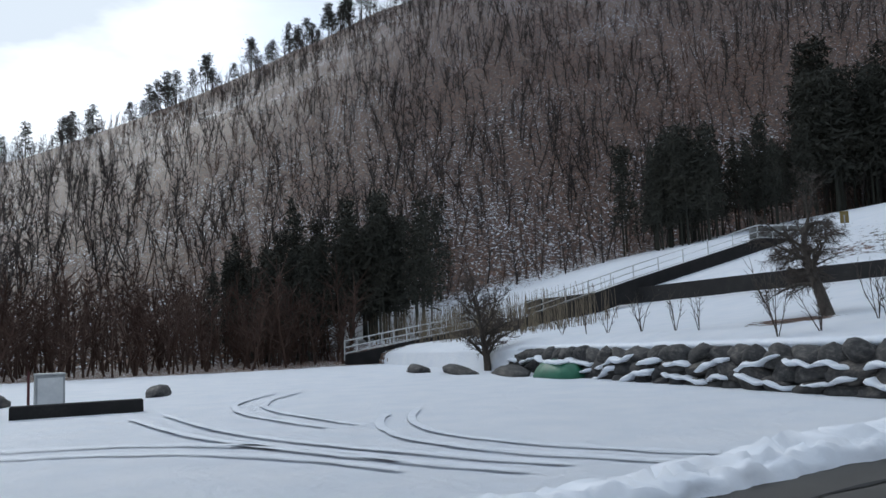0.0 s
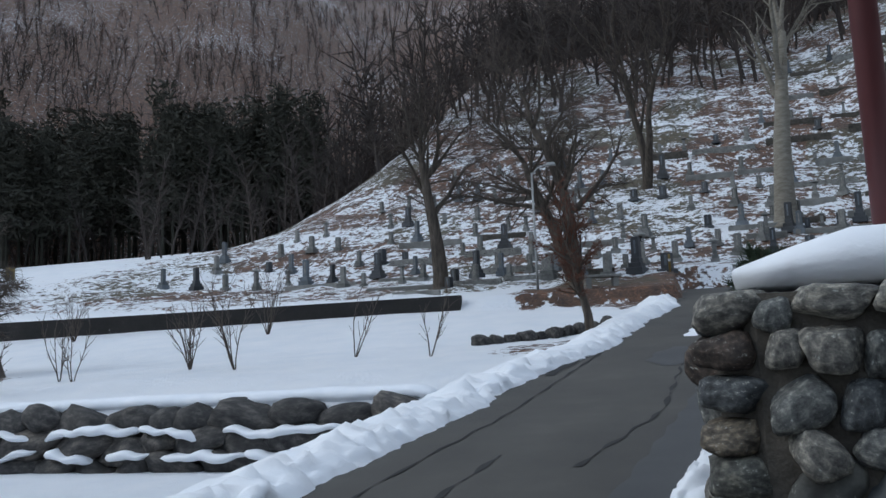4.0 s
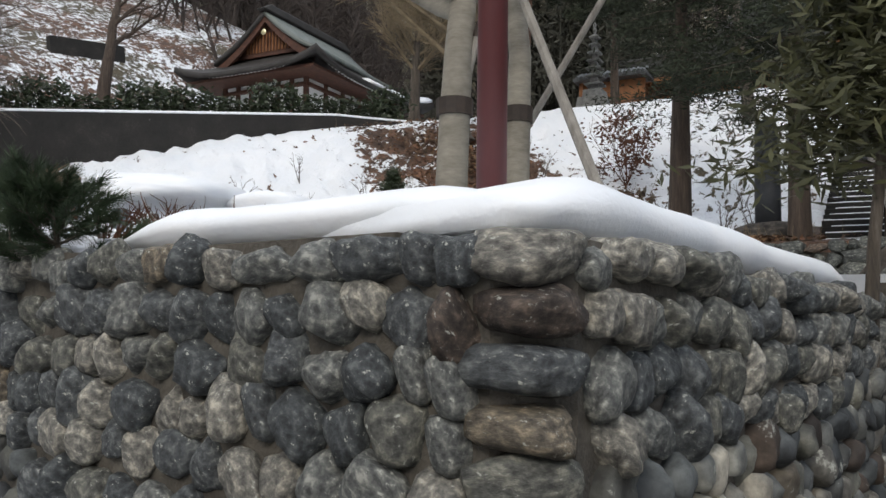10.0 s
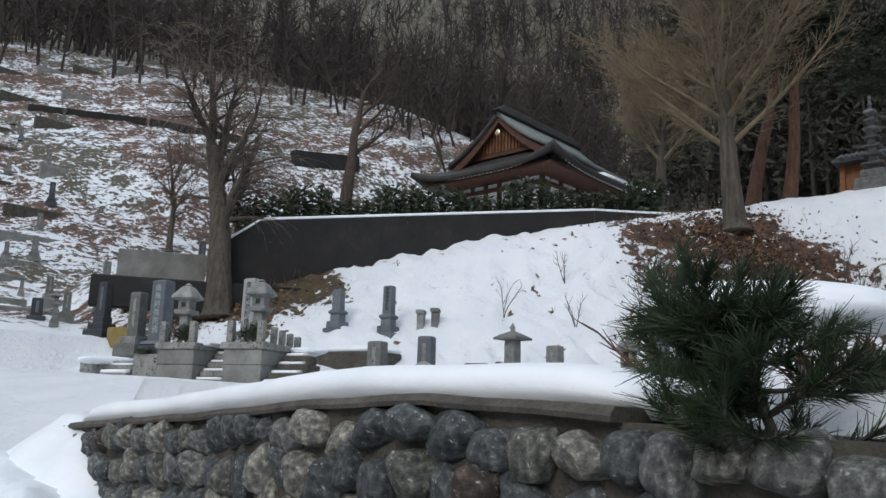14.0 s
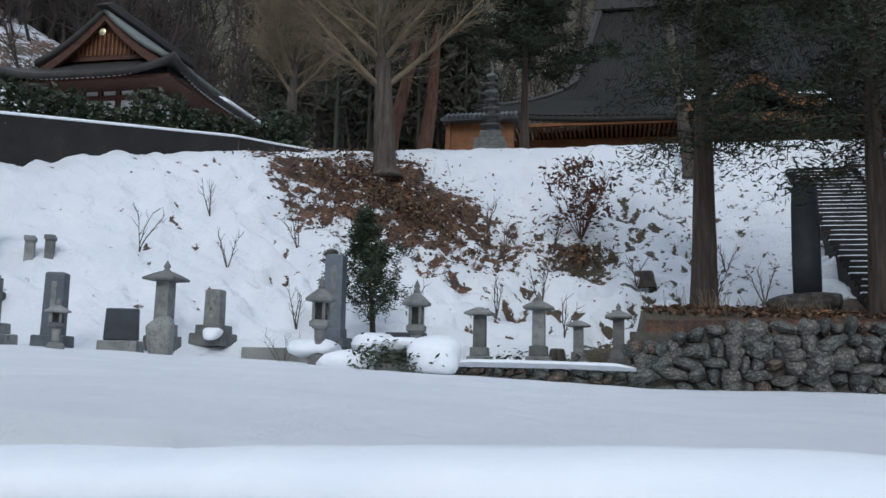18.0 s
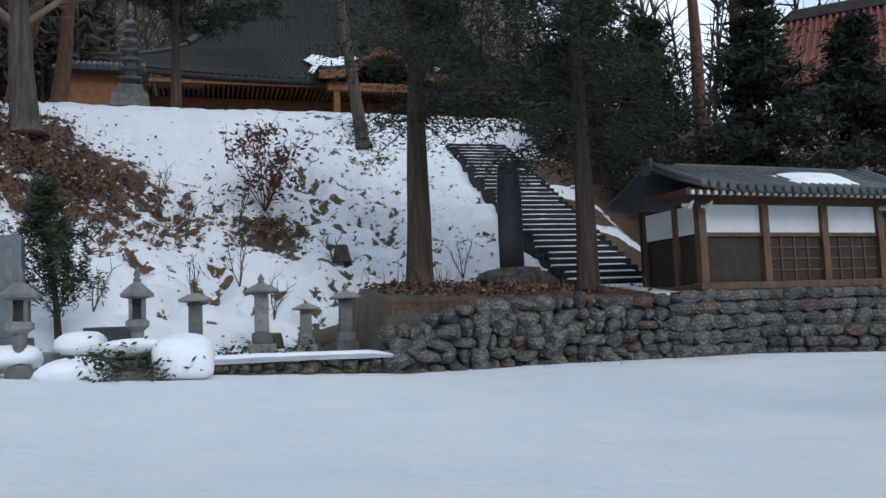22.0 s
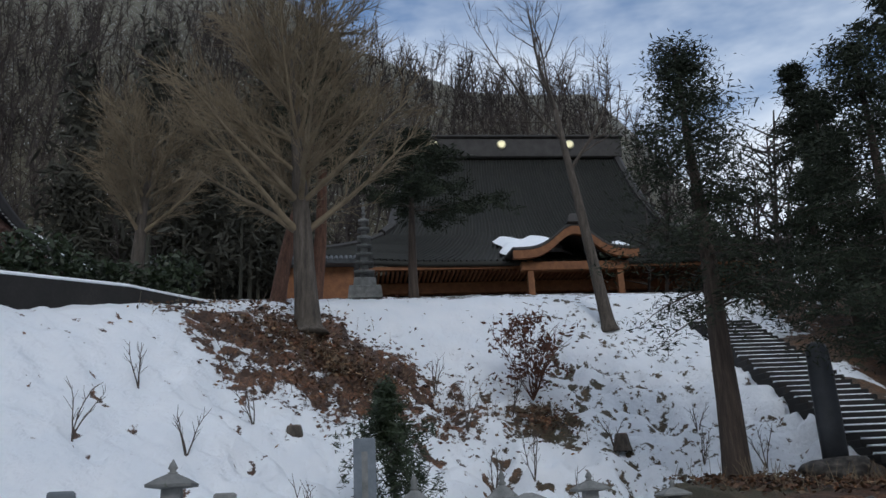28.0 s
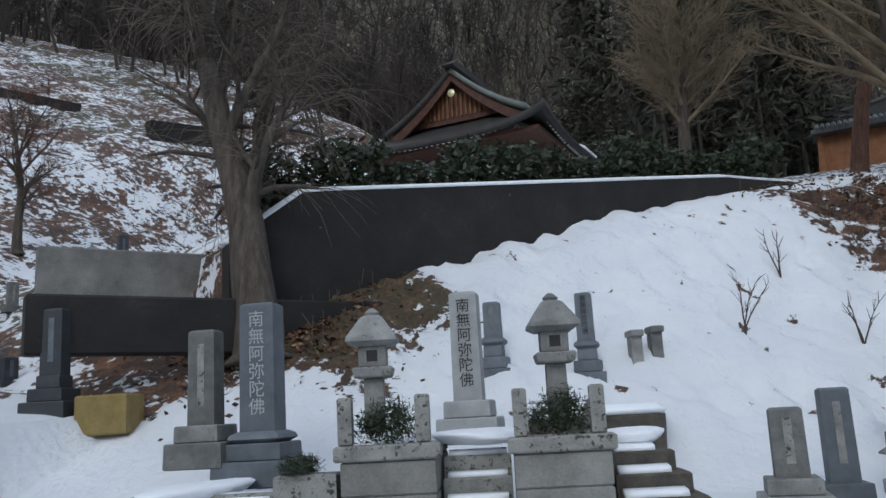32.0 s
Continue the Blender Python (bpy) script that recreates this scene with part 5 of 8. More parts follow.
rng2 = random.Random(14)
pruned_cherry([(2.25, 3.97, 2.15), (2.2, 3.93, 2.7), (2.1, 3.86, 3.2), (2.08, 3.82, 3.7), (2.1, 3.8, 4.05)], 0.125,
              [((2.1, 3.8, 3.95), (0.1, 0.75, 0.55), 1.9, 0.085), ((2.1, 3.8, 4.0), (0.2, -0.6, 0.9), 1.6, 0.07), ((2.1, 3.8, 4.0), (-0.5, 0.1, 0.8), 1.3, 0.06), ((2.1, 3.8, 4.0), (0.8, 0.3, 0.8), 1.5, 0.06)], rng2)
pruned_cherry([(2.5, 3.56, 2.15), (2.55, 3.57, 2.7), (2.66, 3.6, 3.25), (2.84, 3.66, 3.84), (3.18, 3.86, 4.6), (3.35, 4.0, 5.1)], 0.105,
              [((3.3, 3.95, 5.0), (0.3, 0.7, 0.5), 2.3, 0.06), ((3.3, 3.95, 5.0), (0.5, -0.5, 0.8), 2.2, 0.06), ((3.1, 3.8, 4.5), (-0.2, -0.8, 0.5), 2.0, 0.05), ((3.3, 3.95, 5.0), (-0.2, 0.5, 0.9), 1.6, 0.05)], rng2)
bare_tree("wall_tree", "tall dark leafless tree behind the side hall's steps", set_on(30.5, 41.0), 15, 0.5, rng, CEDARBARK, TWIG, fork=0.45, limbs=5, spread=0.6, lift=0.04, twigs=5)
bare_tree("hill_tree", "leafless tree with russet leaves on the cemetery hill", set_on(22, 46), 7, 0.2, rng, BARK, DEADLEAF, fork=0.3, limbs=6, spread=0.7, twigs=7)
for (x, y), lab in (((30.5, 16.5), "slanting red-barked pine by the ginkgo"), ((31.0, 15.2), "slanting red-barked pine by the ginkgo")):
    conifer("red_pine", lab, set_on(x, y), 11, 0.3, 2.6, rng, REDBARK, NEEDLE, start=0.55, whorls=10, per=4, leaves=22, lean=(0.1, -0.12), size=0.16)

conifer("cedar_tree", "tall dark cedar above the rough stone wall", set_on(18.4, 5.6), 10.8, 0.32, 2.9, rng, CEDARBARK, NEEDLE, start=0.34, whorls=22, per=5, droop=0.34, leaves=25, size=0.085, shape=1.6, spray=(0.3, 0.3, 0.13))
conifer("cedar_tree", "tall dark cedar beside the stone stairs", set_on(15.9, 2.6, 0.0), 9.6, 0.25, 2.9, rng, CEDARBARK, NEEDLE, start=0.30, whorls=23, per=5, droop=0.34, leaves=25, size=0.085, shape=1.6, spray=(0.3, 0.3, 0.13))
conifer("pine_tree", "dark spreading pine in front of the main hall", set_on(33.0, 11.3), 7.5, 0.22, 3.8, rng, CEDARBARK, NEEDLE, start=0.45, whorls=8, per=6, droop=0.02, leaves=34, size=0.15, shape=0.8)
conifer("yew_tree", "small open dark yew with upswept branches beside the black gravestone", set_on(17.2, 13.0), 3.2, 0.08, 1.45, rng, CEDARBARK, HEDGELEAF, start=0.17, whorls=10, per=4, droop=-0.2, leaves=30, size=0.07, spray=(0.06, 0.06, 0.11), shape=1.3, rise=(0.55, 1.3))
conifer("evergreen_tree", "small dark evergreen with a slim trunk near the cherries", set_on(3.78, 1.3), 5.4, 0.075, 1.0, rng, BARK, OLIVELEAF, start=0.52, whorls=14, per=5, droop=0.1, leaves=22, size=0.08)
conifer("evergreen_tree", "broad dark evergreen behind the small tiled hut", set_on(20.5, -5.5), 8.5, 0.25, 3.4, rng, CEDARBARK, NEEDLE, start=0.15, whorls=18, per=6, droop=0.1, leaves=24, size=0.15)
conifer("evergreen_tree", "broad dark evergreen behind the small tiled hut", set_on(22.0, -10.0), 7.5, 0.25, 3.2, rng, CEDARBARK, NEEDLE, start=0.15, whorls=16, per=6, droop=0.1, leaves=24, size=0.15)
for x, y, h in ((26.5, -3.2, 9.5), (30.5, -4.5, 10.0), (24.0, -3.6, 7.0)):
    conifer("evergreen_tree", "broad dark evergreen beside the top of the stairs", set_on(x, y), h, 0.22, 2.8, rng, CEDARBARK, NEEDLE, start=0.1, whorls=18, per=6, droop=0.15, leaves=24, size=0.11)
conifer("tall_pine", "tall pine standing against the sky", set_on(27.0, -9.5), 18, 0.3, 2.6, rng, CEDARBARK, NEEDLE, start=0.4, whorls=14, per=5, droop=0.1, leaves=24, size=0.17, shape=2)
conifer("tall_pine", "tall pine standing against the sky", set_on(24.5, -6.0), 17, 0.28, 2.2, rng, REDBARK, NEEDLE, start=0.5, whorls=12, per=4, droop=0.1, leaves=22, size=0.17, shape=2)
conifer("tall_pine", "tall pine standing against the sky", set_on(24, -17.5), 13, 0.26, 2.3, rng, CEDARBARK, NEEDLE, start=0.35, whorls=14, per=5, droop=0.1, leaves=22, size=0.16, shape=2)
conifer("tall_pine", "pine by the white house", set_on(17.0, -27.0), 11, 0.26, 2.6, rng, CEDARBARK, NEEDLE, start=0.3, whorls=14, per=5, droop=0.1, leaves=22, size=0.16, shape=2)


def needle_pine(at):
    """The shaggy young pine at the wall's edge, with long needle tufts."""
    r = random.Random(8)
    t = thing("young_pine", "shaggy young pine with long green needles overhanging the stone wall", "tree", scaled(pose(*at), 0.92, 0.92, 0.78))
    stem, segs, need, tips = [], [], [], []
    lead = limb(r, (0.1, 0.05, -0.1), (-0.12, 0.1, 1), 0.76, 0.022, 8, 0.02, 0.08, stem, 0.4)
    tips += lead[3:]
    for k in range(30):
        p, v, _ = lead[r.randint(0, 6)]
        a = r.uniform(0, 6.28)
        long = 0.44 * (1.1 - p.z) * r.uniform(0.6, 1.15)
        got = limb(r, p, (math.cos(a) * (1.25 if math.sin(a + 0.2) > 0 else 0.9), math.sin(a), r.uniform(-0.15, 0.45)), long, 0.011, 5, 0.12, 0.12, segs, 0.4)
        tips += got[1:]
        for q, w, _ in got[1:4]:
            tips += limb(r, q, side_way(r, w, 0.8), 0.16, 0.007, 3, 0.14, 0.1, segs, 0.5)[1:]
    for p, v, _ in tips:
        for _ in range(36):
            d = side_way(r, v, r.uniform(0.2, 0.95))
            b = p - v * r.uniform(0, 0.09)
            q = b + d * r.uniform(0.07, 0.125)
            need.append((*b, *q, 0.0024, 0.0009))
    part("trunk", mesh_from("trunk", *tubes(stem, 7), BARK, True), None, t)
    part("branch_crown", mesh_from("branch_crown", *tubes(segs, 5), BARK, True), None, t)["kind"] = "stuff"
    part("needle_crown", mesh_from("needle_crown", *tubes(need, 3), PINENEEDLE), None, t, "long green needle tufts")["kind"] = "stuff"


needle_pine((-0.25, 4.95, 1.98))


# twiggy shrubs
def shrub(name, label, at, height, rng, stems=6, spread=0.45, mat=TWIG, group=""):
    segs = []
    for k in range(stems):
        a = rng.uniform(0, 6.28)
        got = limb(rng, (0, 0, -0.1), (math.cos(a) * spread, math.sin(a) * spread, 1), height * rng.uniform(0.7, 1.05), 0.018 if height > 0.8 else 0.009, 5, 0.02, 0.1, segs, 0.4)
        for p, v, r in got[1:]:
            for _ in range(2):
                limb(rng, p, side_way(rng, v, rng.uniform(0.3, 0.7)), height * rng.uniform(0.15, 0.32), 0.008 if height > 0.8 else 0.004, 3, 0.05, 0.12, segs, 0.4)
    return whole(name, mesh_from(name, *tubes(segs, 4), mat), None, label, "shrub", pose(*at), group)


for x, y, h, st in ((-10.6, 15.4, 1.9, 7), (-12.2, 16.1, 1.5, 10), (-8.5, 17.4, 1.7, 3), (-6.4, 16.7, 1.5, 3), (-14.8, 14.8, 1.5, 4), (-14.1, 14.4, 1.4, 3), (-16.3, 12.9, 1.9, 7), (-15.2, 13.3, 1.2, 5), (-21.0, 14.0, 1.2, 3),
                    (-22.5, 14.2, 1.3, 4), (-25.0, 14.5, 1.4, 5), (-27.5, 14.6, 1.2, 3), (-29.5, 14.8, 1.2, 3), (-32, 15, 1.1, 3), (-14.5, 24.5, 2.2, 9), (-24, 26.5, 2.0, 10)):
    shrub("young_cherry", "slender leafless sapling planted in the snowy bank", set_on(x, y), h, rng, st, 0.3, TWIG, "saplings on the bank")
for x, y in ((20.1, 16.1), (18.2, 17.2), (22.0, 17.0), (17.0, 14.8), (19.0, 12.6), (20.3, 10.6), (21.0, 9.5), (19.5, 8.8), (22.4, 7.0), (23.0, 10.8), (21.5, 5.0), (20.2, 4.0), (22.6, 4.6), (17.4, 19.2), (19.8, 18.6), (23.8, 9.4), (24.4, 11.5)):
    shrub("slope_sapling", "thin bare sapling poking out of the snowy slope", set_on(x, y), rng.uniform(0.7, 1.2), rng, 3, 0.25, TWIG, "saplings on the slope")
shrub("leafy_shrub", "shrub holding dry red-brown leaves on the slope", set_on(24.6, 8.6), 2.4, rng, 12, 0.4, DEADLEAF)
dl = leaf_cloud(np.random.RandomState(4), [(rng.gauss(0, 0.5), rng.gauss(0, 0.5), rng.uniform(0.4, 2.4)) for _ in range(90)], 9, (0.16, 0.16, 0.16), 0.1)
whole("dry_leaf_bush", mesh_from("dry_leaf_bush", *dl, DEADLEAF), None, "bush full of dry red-brown leaves on the slope", "shrub", pose(*set_on(24.6, 8.6)))
reeds = []
rq = random.Random(5)
for i in range(900):
    x, y = rq.uniform(-62, -38), rq.uniform(14, 22)
    reeds.append((x, y, ground_at(x, y) - 0.1, x + rq.gauss(0, 0.15), y + rq.gauss(0, 0.15), ground_at(x, y) + rq.uniform(1.2, 2.4), 0.02, 0.008))
whole("dry_reeds", mesh_from("dry_reeds", *tubes(reeds, 3), DRYGRASS), None, "tall dry tan reeds at the field's end", "grass", kind="stuff")
# dead leaves and stalks lying on the bare patches of the slope
lr = np.random.RandomState(17)
lx, ly = [], []
for cx, cy, rx, ry, n in ((23.8, 14.6, 2.3, 3.8, 6000), (23.6, 8.6, 1.2, 1.4, 700), (13.6, 27.2, 2.4, 2.4, 2600), (17.4, 5.4, 2.0, 1.7, 2200), (16.2, 3.6, 1.3, 1.6, 1000)):
    a, q = lr.uniform(0, 6.28, n), np.abs(lr.normal(0, 0.55, n))
    lx.append(cx + rx * q * np.cos(a))
    ly.append(cy + ry * q * np.sin(a))
lx, ly = np.concatenate(lx), np.concatenate(ly)
thick_here = 0.35 * wobble(lx, ly, 1.1, 61) + 0.3 * wobble(lx, ly, 2.6, 62) + lr.normal(0, 0.12, len(lx)) < 0.22
lx, ly = lx[thick_here], ly[thick_here]
lz = land_z(lx, ly) + 0.05 + lr.uniform(0, 0.06, len(lx))
lv, lf = leaf_cloud(lr, np.stack([lx, ly, lz], -1), 1, (0.01, 0.01, 0.02), 0.065, 0.35, 0.5)
whole("leaf_litter", mesh_from("leaf_litter", lv, lf, LITTER), None, "dry brown fallen leaves covering the slope", "leaves", kind="stuff")
stalks = []
for k in range(0, len(lx), 22):
    h = lr.uniform(0.1, 0.45)
    stalks.append((lx[k], ly[k], lz[k] - 0.1, lx[k] + lr.normal(0, 0.12), ly[k] + lr.normal(0, 0.12), lz[k] + h, 0.008, 0.004))
whole("dry_stalks", mesh_from("dry_stalks", *tubes(stalks, 3), DRYGRASS), None, "dry tan stalks standing in the leaf litter", "grass", kind="stuff")
# brushwood on the bank below the houses
for k in range(46):
    x, y = rng.uniform(17.5, 33), rng.uniform(-26, -4)
    shrub("brushwood", "tangled leafless brushwood on the bank", set_on(x, y), rng.uniform(1.0, 2.6), rng, 7, 0.5, TWIG, "brushwood on the bank")


# ---- roofs ----
def sheet(us, vs, fn):
    """A grid surface from fn(u, v)."""
    pts = [fn(u, v) for u in us for v in vs]
    m = len(vs)
    return pts, [(i * m + j, (i + 1) * m + j, (i + 1) * m + j + 1, i * m + j + 1) for i in range(len(us) - 1) for j in range(m - 1)]


def thick(name, pts, faces, mat, depth, parent, label=""):
    """A surface given thickness downwards."""
    n = len(pts)
    v = list(pts) + [(x, y, z - depth) for x, y, z in pts]
    f = list(faces) + [tuple(reversed([i + n for i in q])) for q in faces]
    edges = {}
    for q in faces:
        for a, b in zip(q, q[1:] + q[:1]):
            edges[(a, b)] = edges.get((b, a)) is None
            if (b, a) in edges:
                edges[(b, a)] = edges[(a, b)] = False
    f += [(a, a + n, b + n, b) for (a, b), rim in edges.items() if rim]
    s = Shape()
    s.add(v, f)
    return part(name, smooth(s), mat, parent, label)


# ---- main hall above the slope ----
hall = thing("main_hall", "large temple hall with a steep green-brown ribbed roof and orange eaves", "temple")
HX0, HX1, HZ0, HZ1, HY = 54.0, 70.0, 19.2, 33.6, 1.2


def hall_half(v):
    return float(np.interp(v, [0, 0.12, 0.3, 0.42, 1], [17.4, 15.2, 12.2, 10.8, 9.8]))


def hall_roof(u, v):
    h = hall_half(v)
    lift = 0.9 * abs(2 * u - 1) ** 4 * (1 - v) ** 3
    return (HX0 + (HX1 - HX0) * v, HY - 1.2 * (1 - v) ** 2 - 2.2 * v + h * (2 * u - 1), HZ0 + (HZ1 - HZ0) * (0.5 * v + 0.5 * v * v) + lift)


us, vs = np.linspace(0, 1, 41), np.linspace(0, 1, 17)
thick("roof_front", *sheet(us, vs, hall_roof), COPPER, 0.35, hall, "green-brown ribbed metal roof")
back = lambda u, v: (2 * HX1 - hall_roof(u, v)[0], hall_roof(u, v)[1], hall_roof(u, v)[2])
thick("roof_back", *sheet(us, vs[::-1], back), COPPER, 0.35, hall)
for k in range(84):
    u = (k + 0.5) / 84
    s = Shape()
    s.tube([tuple(Vector(hall_roof(u, v)) + Vector((-0.03, 0, 0.06))) for v in np.linspace(0, 1, 9)], [0.085] * 9, 4)
    part("roof_rib", s, COPPER, hall)
for u in (0.0, 1.0):
    s = Shape()
    s.tube([tuple(Vector(hall_roof(u, v)) + Vector((-0.05, 0, 0.2))) for v in np.linspace(0.36, 1, 9)], [0.34] * 9, 6)
    part("verge_ridge", s, ROOFDARK, hall, "thick dark verge ridge")
    s = Shape()
    s.tube([tuple(Vector(hall_roof(u, v)) + Vector((-0.05, 0, 0.12))) for v in np.linspace(0, 0.36, 6)], [0.22] * 6, 6)
    part("hip_ridge", s, ROOFDARK, hall)
part("ridge_beam", Shape().box(69.3, 70.7, HY - 2.2 - 10.2, HY - 2.2 + 10.2, 33.4, 35.3, 1.0, 0.12), ROOFDARK, hall, "massive dark ridge")
part("ridge_cap", Shape().box(69.1, 70.9, HY - 2.2 - 10.4, HY - 2.2 + 10.4, 35.28, 35.55, 1.0, 0.1), ROOFDARK, hall)
for yy in (-6.3, 0.0, 6.2):
    s = Shape()
    s.turned([(0.42, 0), (0.42, 0.1), (0.3, 0.14)], 20)
    o = part("crest", s, GOLD, hall, "round gilded crest")
    o.matrix_basis = pose(69.28, yy, 34.6, 0, -90, 0)
body_h = Shape()
body_h.box(58.5, 81.5, HY - 14.5, HY + 12, 12.5, 19.6)
part("hall_wall", body_h, DARKWOOD, hall, "dark timber hall walls")
part("floor_platform", Shape().box(55.8, 83, HY - 15.5, HY + 13, 12.0, 14.6, 1.0, 0.08), CONCRETE, hall)
for k in range(10):
    yy = HY - 15 + k * 3.05
    part("pillar", Shape().turned([(0.24, 14.6), (0.22, 19.2)], 10, 57.2, yy), TIMBER, hall)
    if k < 9:
        part("lattice_door", Shape().box(58.35, 58.5, yy + 0.4, yy + 2.65, 14.8, 17.6, 1.0, 0.03), TIMBER, hall)
part("eave_beam", Shape().box(56.9, 57.5, HY - 16.6, HY + 14.2, 17.8, 18.6, 1.0, 0.05), ORANGEWOOD, hall, "orange timber eave beam")
part("lintel_beam", Shape().box(56.95, 57.45, HY - 16.2, HY + 13.8, 16.9, 17.35, 1.0, 0.05), ORANGEWOOD, hall)
rafter_me = Shape().box(54.35, 57.2, -0.07, 0.07, 18.62, 18.84).mesh("rafter", ORANGEWOOD)
for k in range(106):
    part("rafter", rafter_me, None, hall).location.y = HY - 17.6 + k * 33.0 / 105
part("eave_board", Shape().box(54.1, 54.4, HY - 17.8, HY + 15.6, 18.75, 18.98), ORANGEWOOD, hall)
# curved porch gable
KY = -0.9


def kara(t):
    return 19.35 + 1.75 * math.exp(-(t / 1.7) ** 2) + 0.12 * abs(t) * 0.2


ts = np.linspace(-4.2, 4.2, 29)
thick("porch_roof", *sheet(np.linspace(0, 1, 8), ts, lambda u, t: (51.6 + 5.6 * u, KY + t, kara(t) + 0.5 * u)), ROOFDARK, 0.28, hall, "curved dark porch roof")
s = Shape()
s.loft([[(51.5, KY + t, kara(t) - 0.3 - 0.5), (51.85, KY + t, kara(t) - 0.3 - 0.5), (51.85, KY + t, kara(t) - 0.26), (51.5, KY + t, kara(t) - 0.26)] for t in ts])
part("porch_bargeboard", s, ORANGEWOOD, hall, "curved orange bargeboard")
part("porch_ridge_end", Shape().box(51.4, 52.0, KY - 0.45, KY + 0.45, 21.0, 21.75, 0.6, 0.1), ROOFDARK, hall, "ornamental ridge end tile")
for yy in (-3.9, 2.1):
    part("porch_pillar", Shape().box(52.2, 52.6, yy - 0.2, yy + 0.2, 13.4, 18.7, 1.0, 0.04), ORANGEWOOD, hall)
part("porch_beam", Shape().box(52.1, 52.7, -4.5, 2.7, 18.0, 18.6, 1.0, 0.05), ORANGEWOOD, hall)
# snow left on the roof round the porch
for y0, y1, v0, v1 in ((-1.2, 3.2, 0.04, 0.34), (-6.2, -3.4, 0.03, 0.24)):
    def patch(a, b, y0=y0, y1=y1, v0=v0, v1=v1):
        v = v0 + (v1 - v0) * b * (0.85 + 0.3 * noise.noise((a * 3, y0, 0)))
        yy = y0 + (y1 - y0) * (a + 0.06 * math.sin(9 * b + y0))
        h = hall_half(v)
        u = ((yy - HY + 1.2 * (1 - v) ** 2 + 2.2 * v) / h + 1) / 2
        p = Vector(hall_roof(u, v))
        e = min(1, 6 * a, 6 * (1 - a), 5 * b + 0.3, 6 * (1 - b))
        return tuple(p + Vector((-0.3, 0, 0.15 + 0.45 * max(0.0, e) ** 0.5)))
    pts, fs = sheet(np.linspace(0, 1, 18), np.linspace(0, 1, 12), patch)
    s = Shape()
    s.add(pts, [q[::-1] for q in fs])
    part("roof_snow", smooth(s), SNOW, hall, "snow left on the roof")
# plank wall with a tiled top at the hall's side
sw = thing("side_wall", "orange plank wall with a small tiled roof beside the main hall", "wall")
part("panel", Shape().box(48.0, 48.3, 13.6, 17.5, 13.4, 17.3, 1.0, 0.03), ORANGEWOOD, sw)
s = Shape()
s.loft([[(47.75 - 0.28 * (1 - k / 5) ** 2, 17.5, 13.9 + 0.7 * k), (48.3, 17.5, 13.9 + 0.7 * k), (48.3, 17.75 + 0.3 * (1 - k / 5) ** 2, 13.9 + 0.7 * k), (47.75, 17.75 + 0.3 * (1 - k / 5) ** 2, 13.9 + 0.7 * k)] for k in range(6)])
part("corner_board", s, ORANGEWOOD, sw)
for k in range(16):
    part("roof_tile", Shape().tube([(47.1, 13.5 + k * 0.28, 17.45), (48.2, 13.5 + k * 0.28, 17.95)], [0.13, 0.13], 6), TILE, sw)
part("roof_deck", Shape().box(47.2, 49.2, 13.3, 18.0, 17.3, 17.5), TILE, sw)

# ---- side hall behind the retaining wall ----
side = thing("side_hall", "side hall with a dark sweeping hip-and-gable roof and white walls", "temple")
SX0, SX1, SY0, SY1, SE, SR = 33.2, 47.0, 27.9, 38.3, 16.2, 20.3
SYM = (SY0 + SY1) / 2


def skirt(u, v):
    """Runs round the four eaves; v from eave to the gable's foot."""
    k = (u % 1) * 4
    c = [(SX0, SY1), (SX0, SY0), (SX1, SY0), (SX1, SY1)]
    ci = [(36.0, SYM + 3.1), (36.0, SYM - 3.1), (SX1 - 2.8, SYM - 3.1), (SX1 - 2.8, SYM + 3.1)]
    i, f = int(k) % 4, k - int(k)
    a = Vector(c[i]).lerp(Vector(c[(i + 1) % 4]), f)
    b = Vector(ci[i]).lerp(Vector(ci[(i + 1) % 4]), f)
    p = a.lerp(b, v)
    lift = 0.75 * abs(2 * f - 1) ** 3.5 * (1 - v) ** 1.5
    return (p.x, p.y, SE + 1.55 * (0.55 * v + 0.45 * v * v) + lift)


thick("skirt_roof", *sheet(np.linspace(0, 1, 65), np.linspace(0, 1, 7), skirt), ROOFDARK, 0.32, side, "dark shingle skirt roof")


def upper(u, v, sgn):
    w = abs(v)
    return (35.0 + (SX1 - 3.2 - 35.0) * u, SYM + sgn * 3.75 * (1 - w), SE + 1.2 + (SR - SE - 1.2) * (0.62 * w + 0.38 * w * w) + 0.25 * (1 - u) * (1 - w))


# the slope facing -y is coloured as lit, the other as shaded
for sgn, nm, mt in ((-1, "roof_slope", ROOFSKYLIT), (1, "roof_slope", ROOFDARK)):
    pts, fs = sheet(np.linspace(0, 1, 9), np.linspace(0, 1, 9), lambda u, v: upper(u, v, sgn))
    thick(nm, pts, fs if sgn < 0 else [q[::-1] for q in fs], mt, 0.3, side, "upper roof face, sky light put into its grey-green colour" if sgn < 0 else "")
part("ridge", Shape().box(34.7, SX1 - 3.0, SYM - 0.3, SYM + 0.3, SR - 0.1, SR + 0.45, 0.85, 0.08), ROOFDARK, side)
s = Shape()
s.tube([(34.7, SYM + 0.26 * math.cos(a), SR + 0.62 + 0.26 * math.sin(a)) for a in np.linspace(-0.6, math.pi + 0.6, 10)], [0.08] * 10, 6)
part("ridge_ornament", s, ROOFDARK, side, "ring-shaped ridge ornament")
s = Shape()
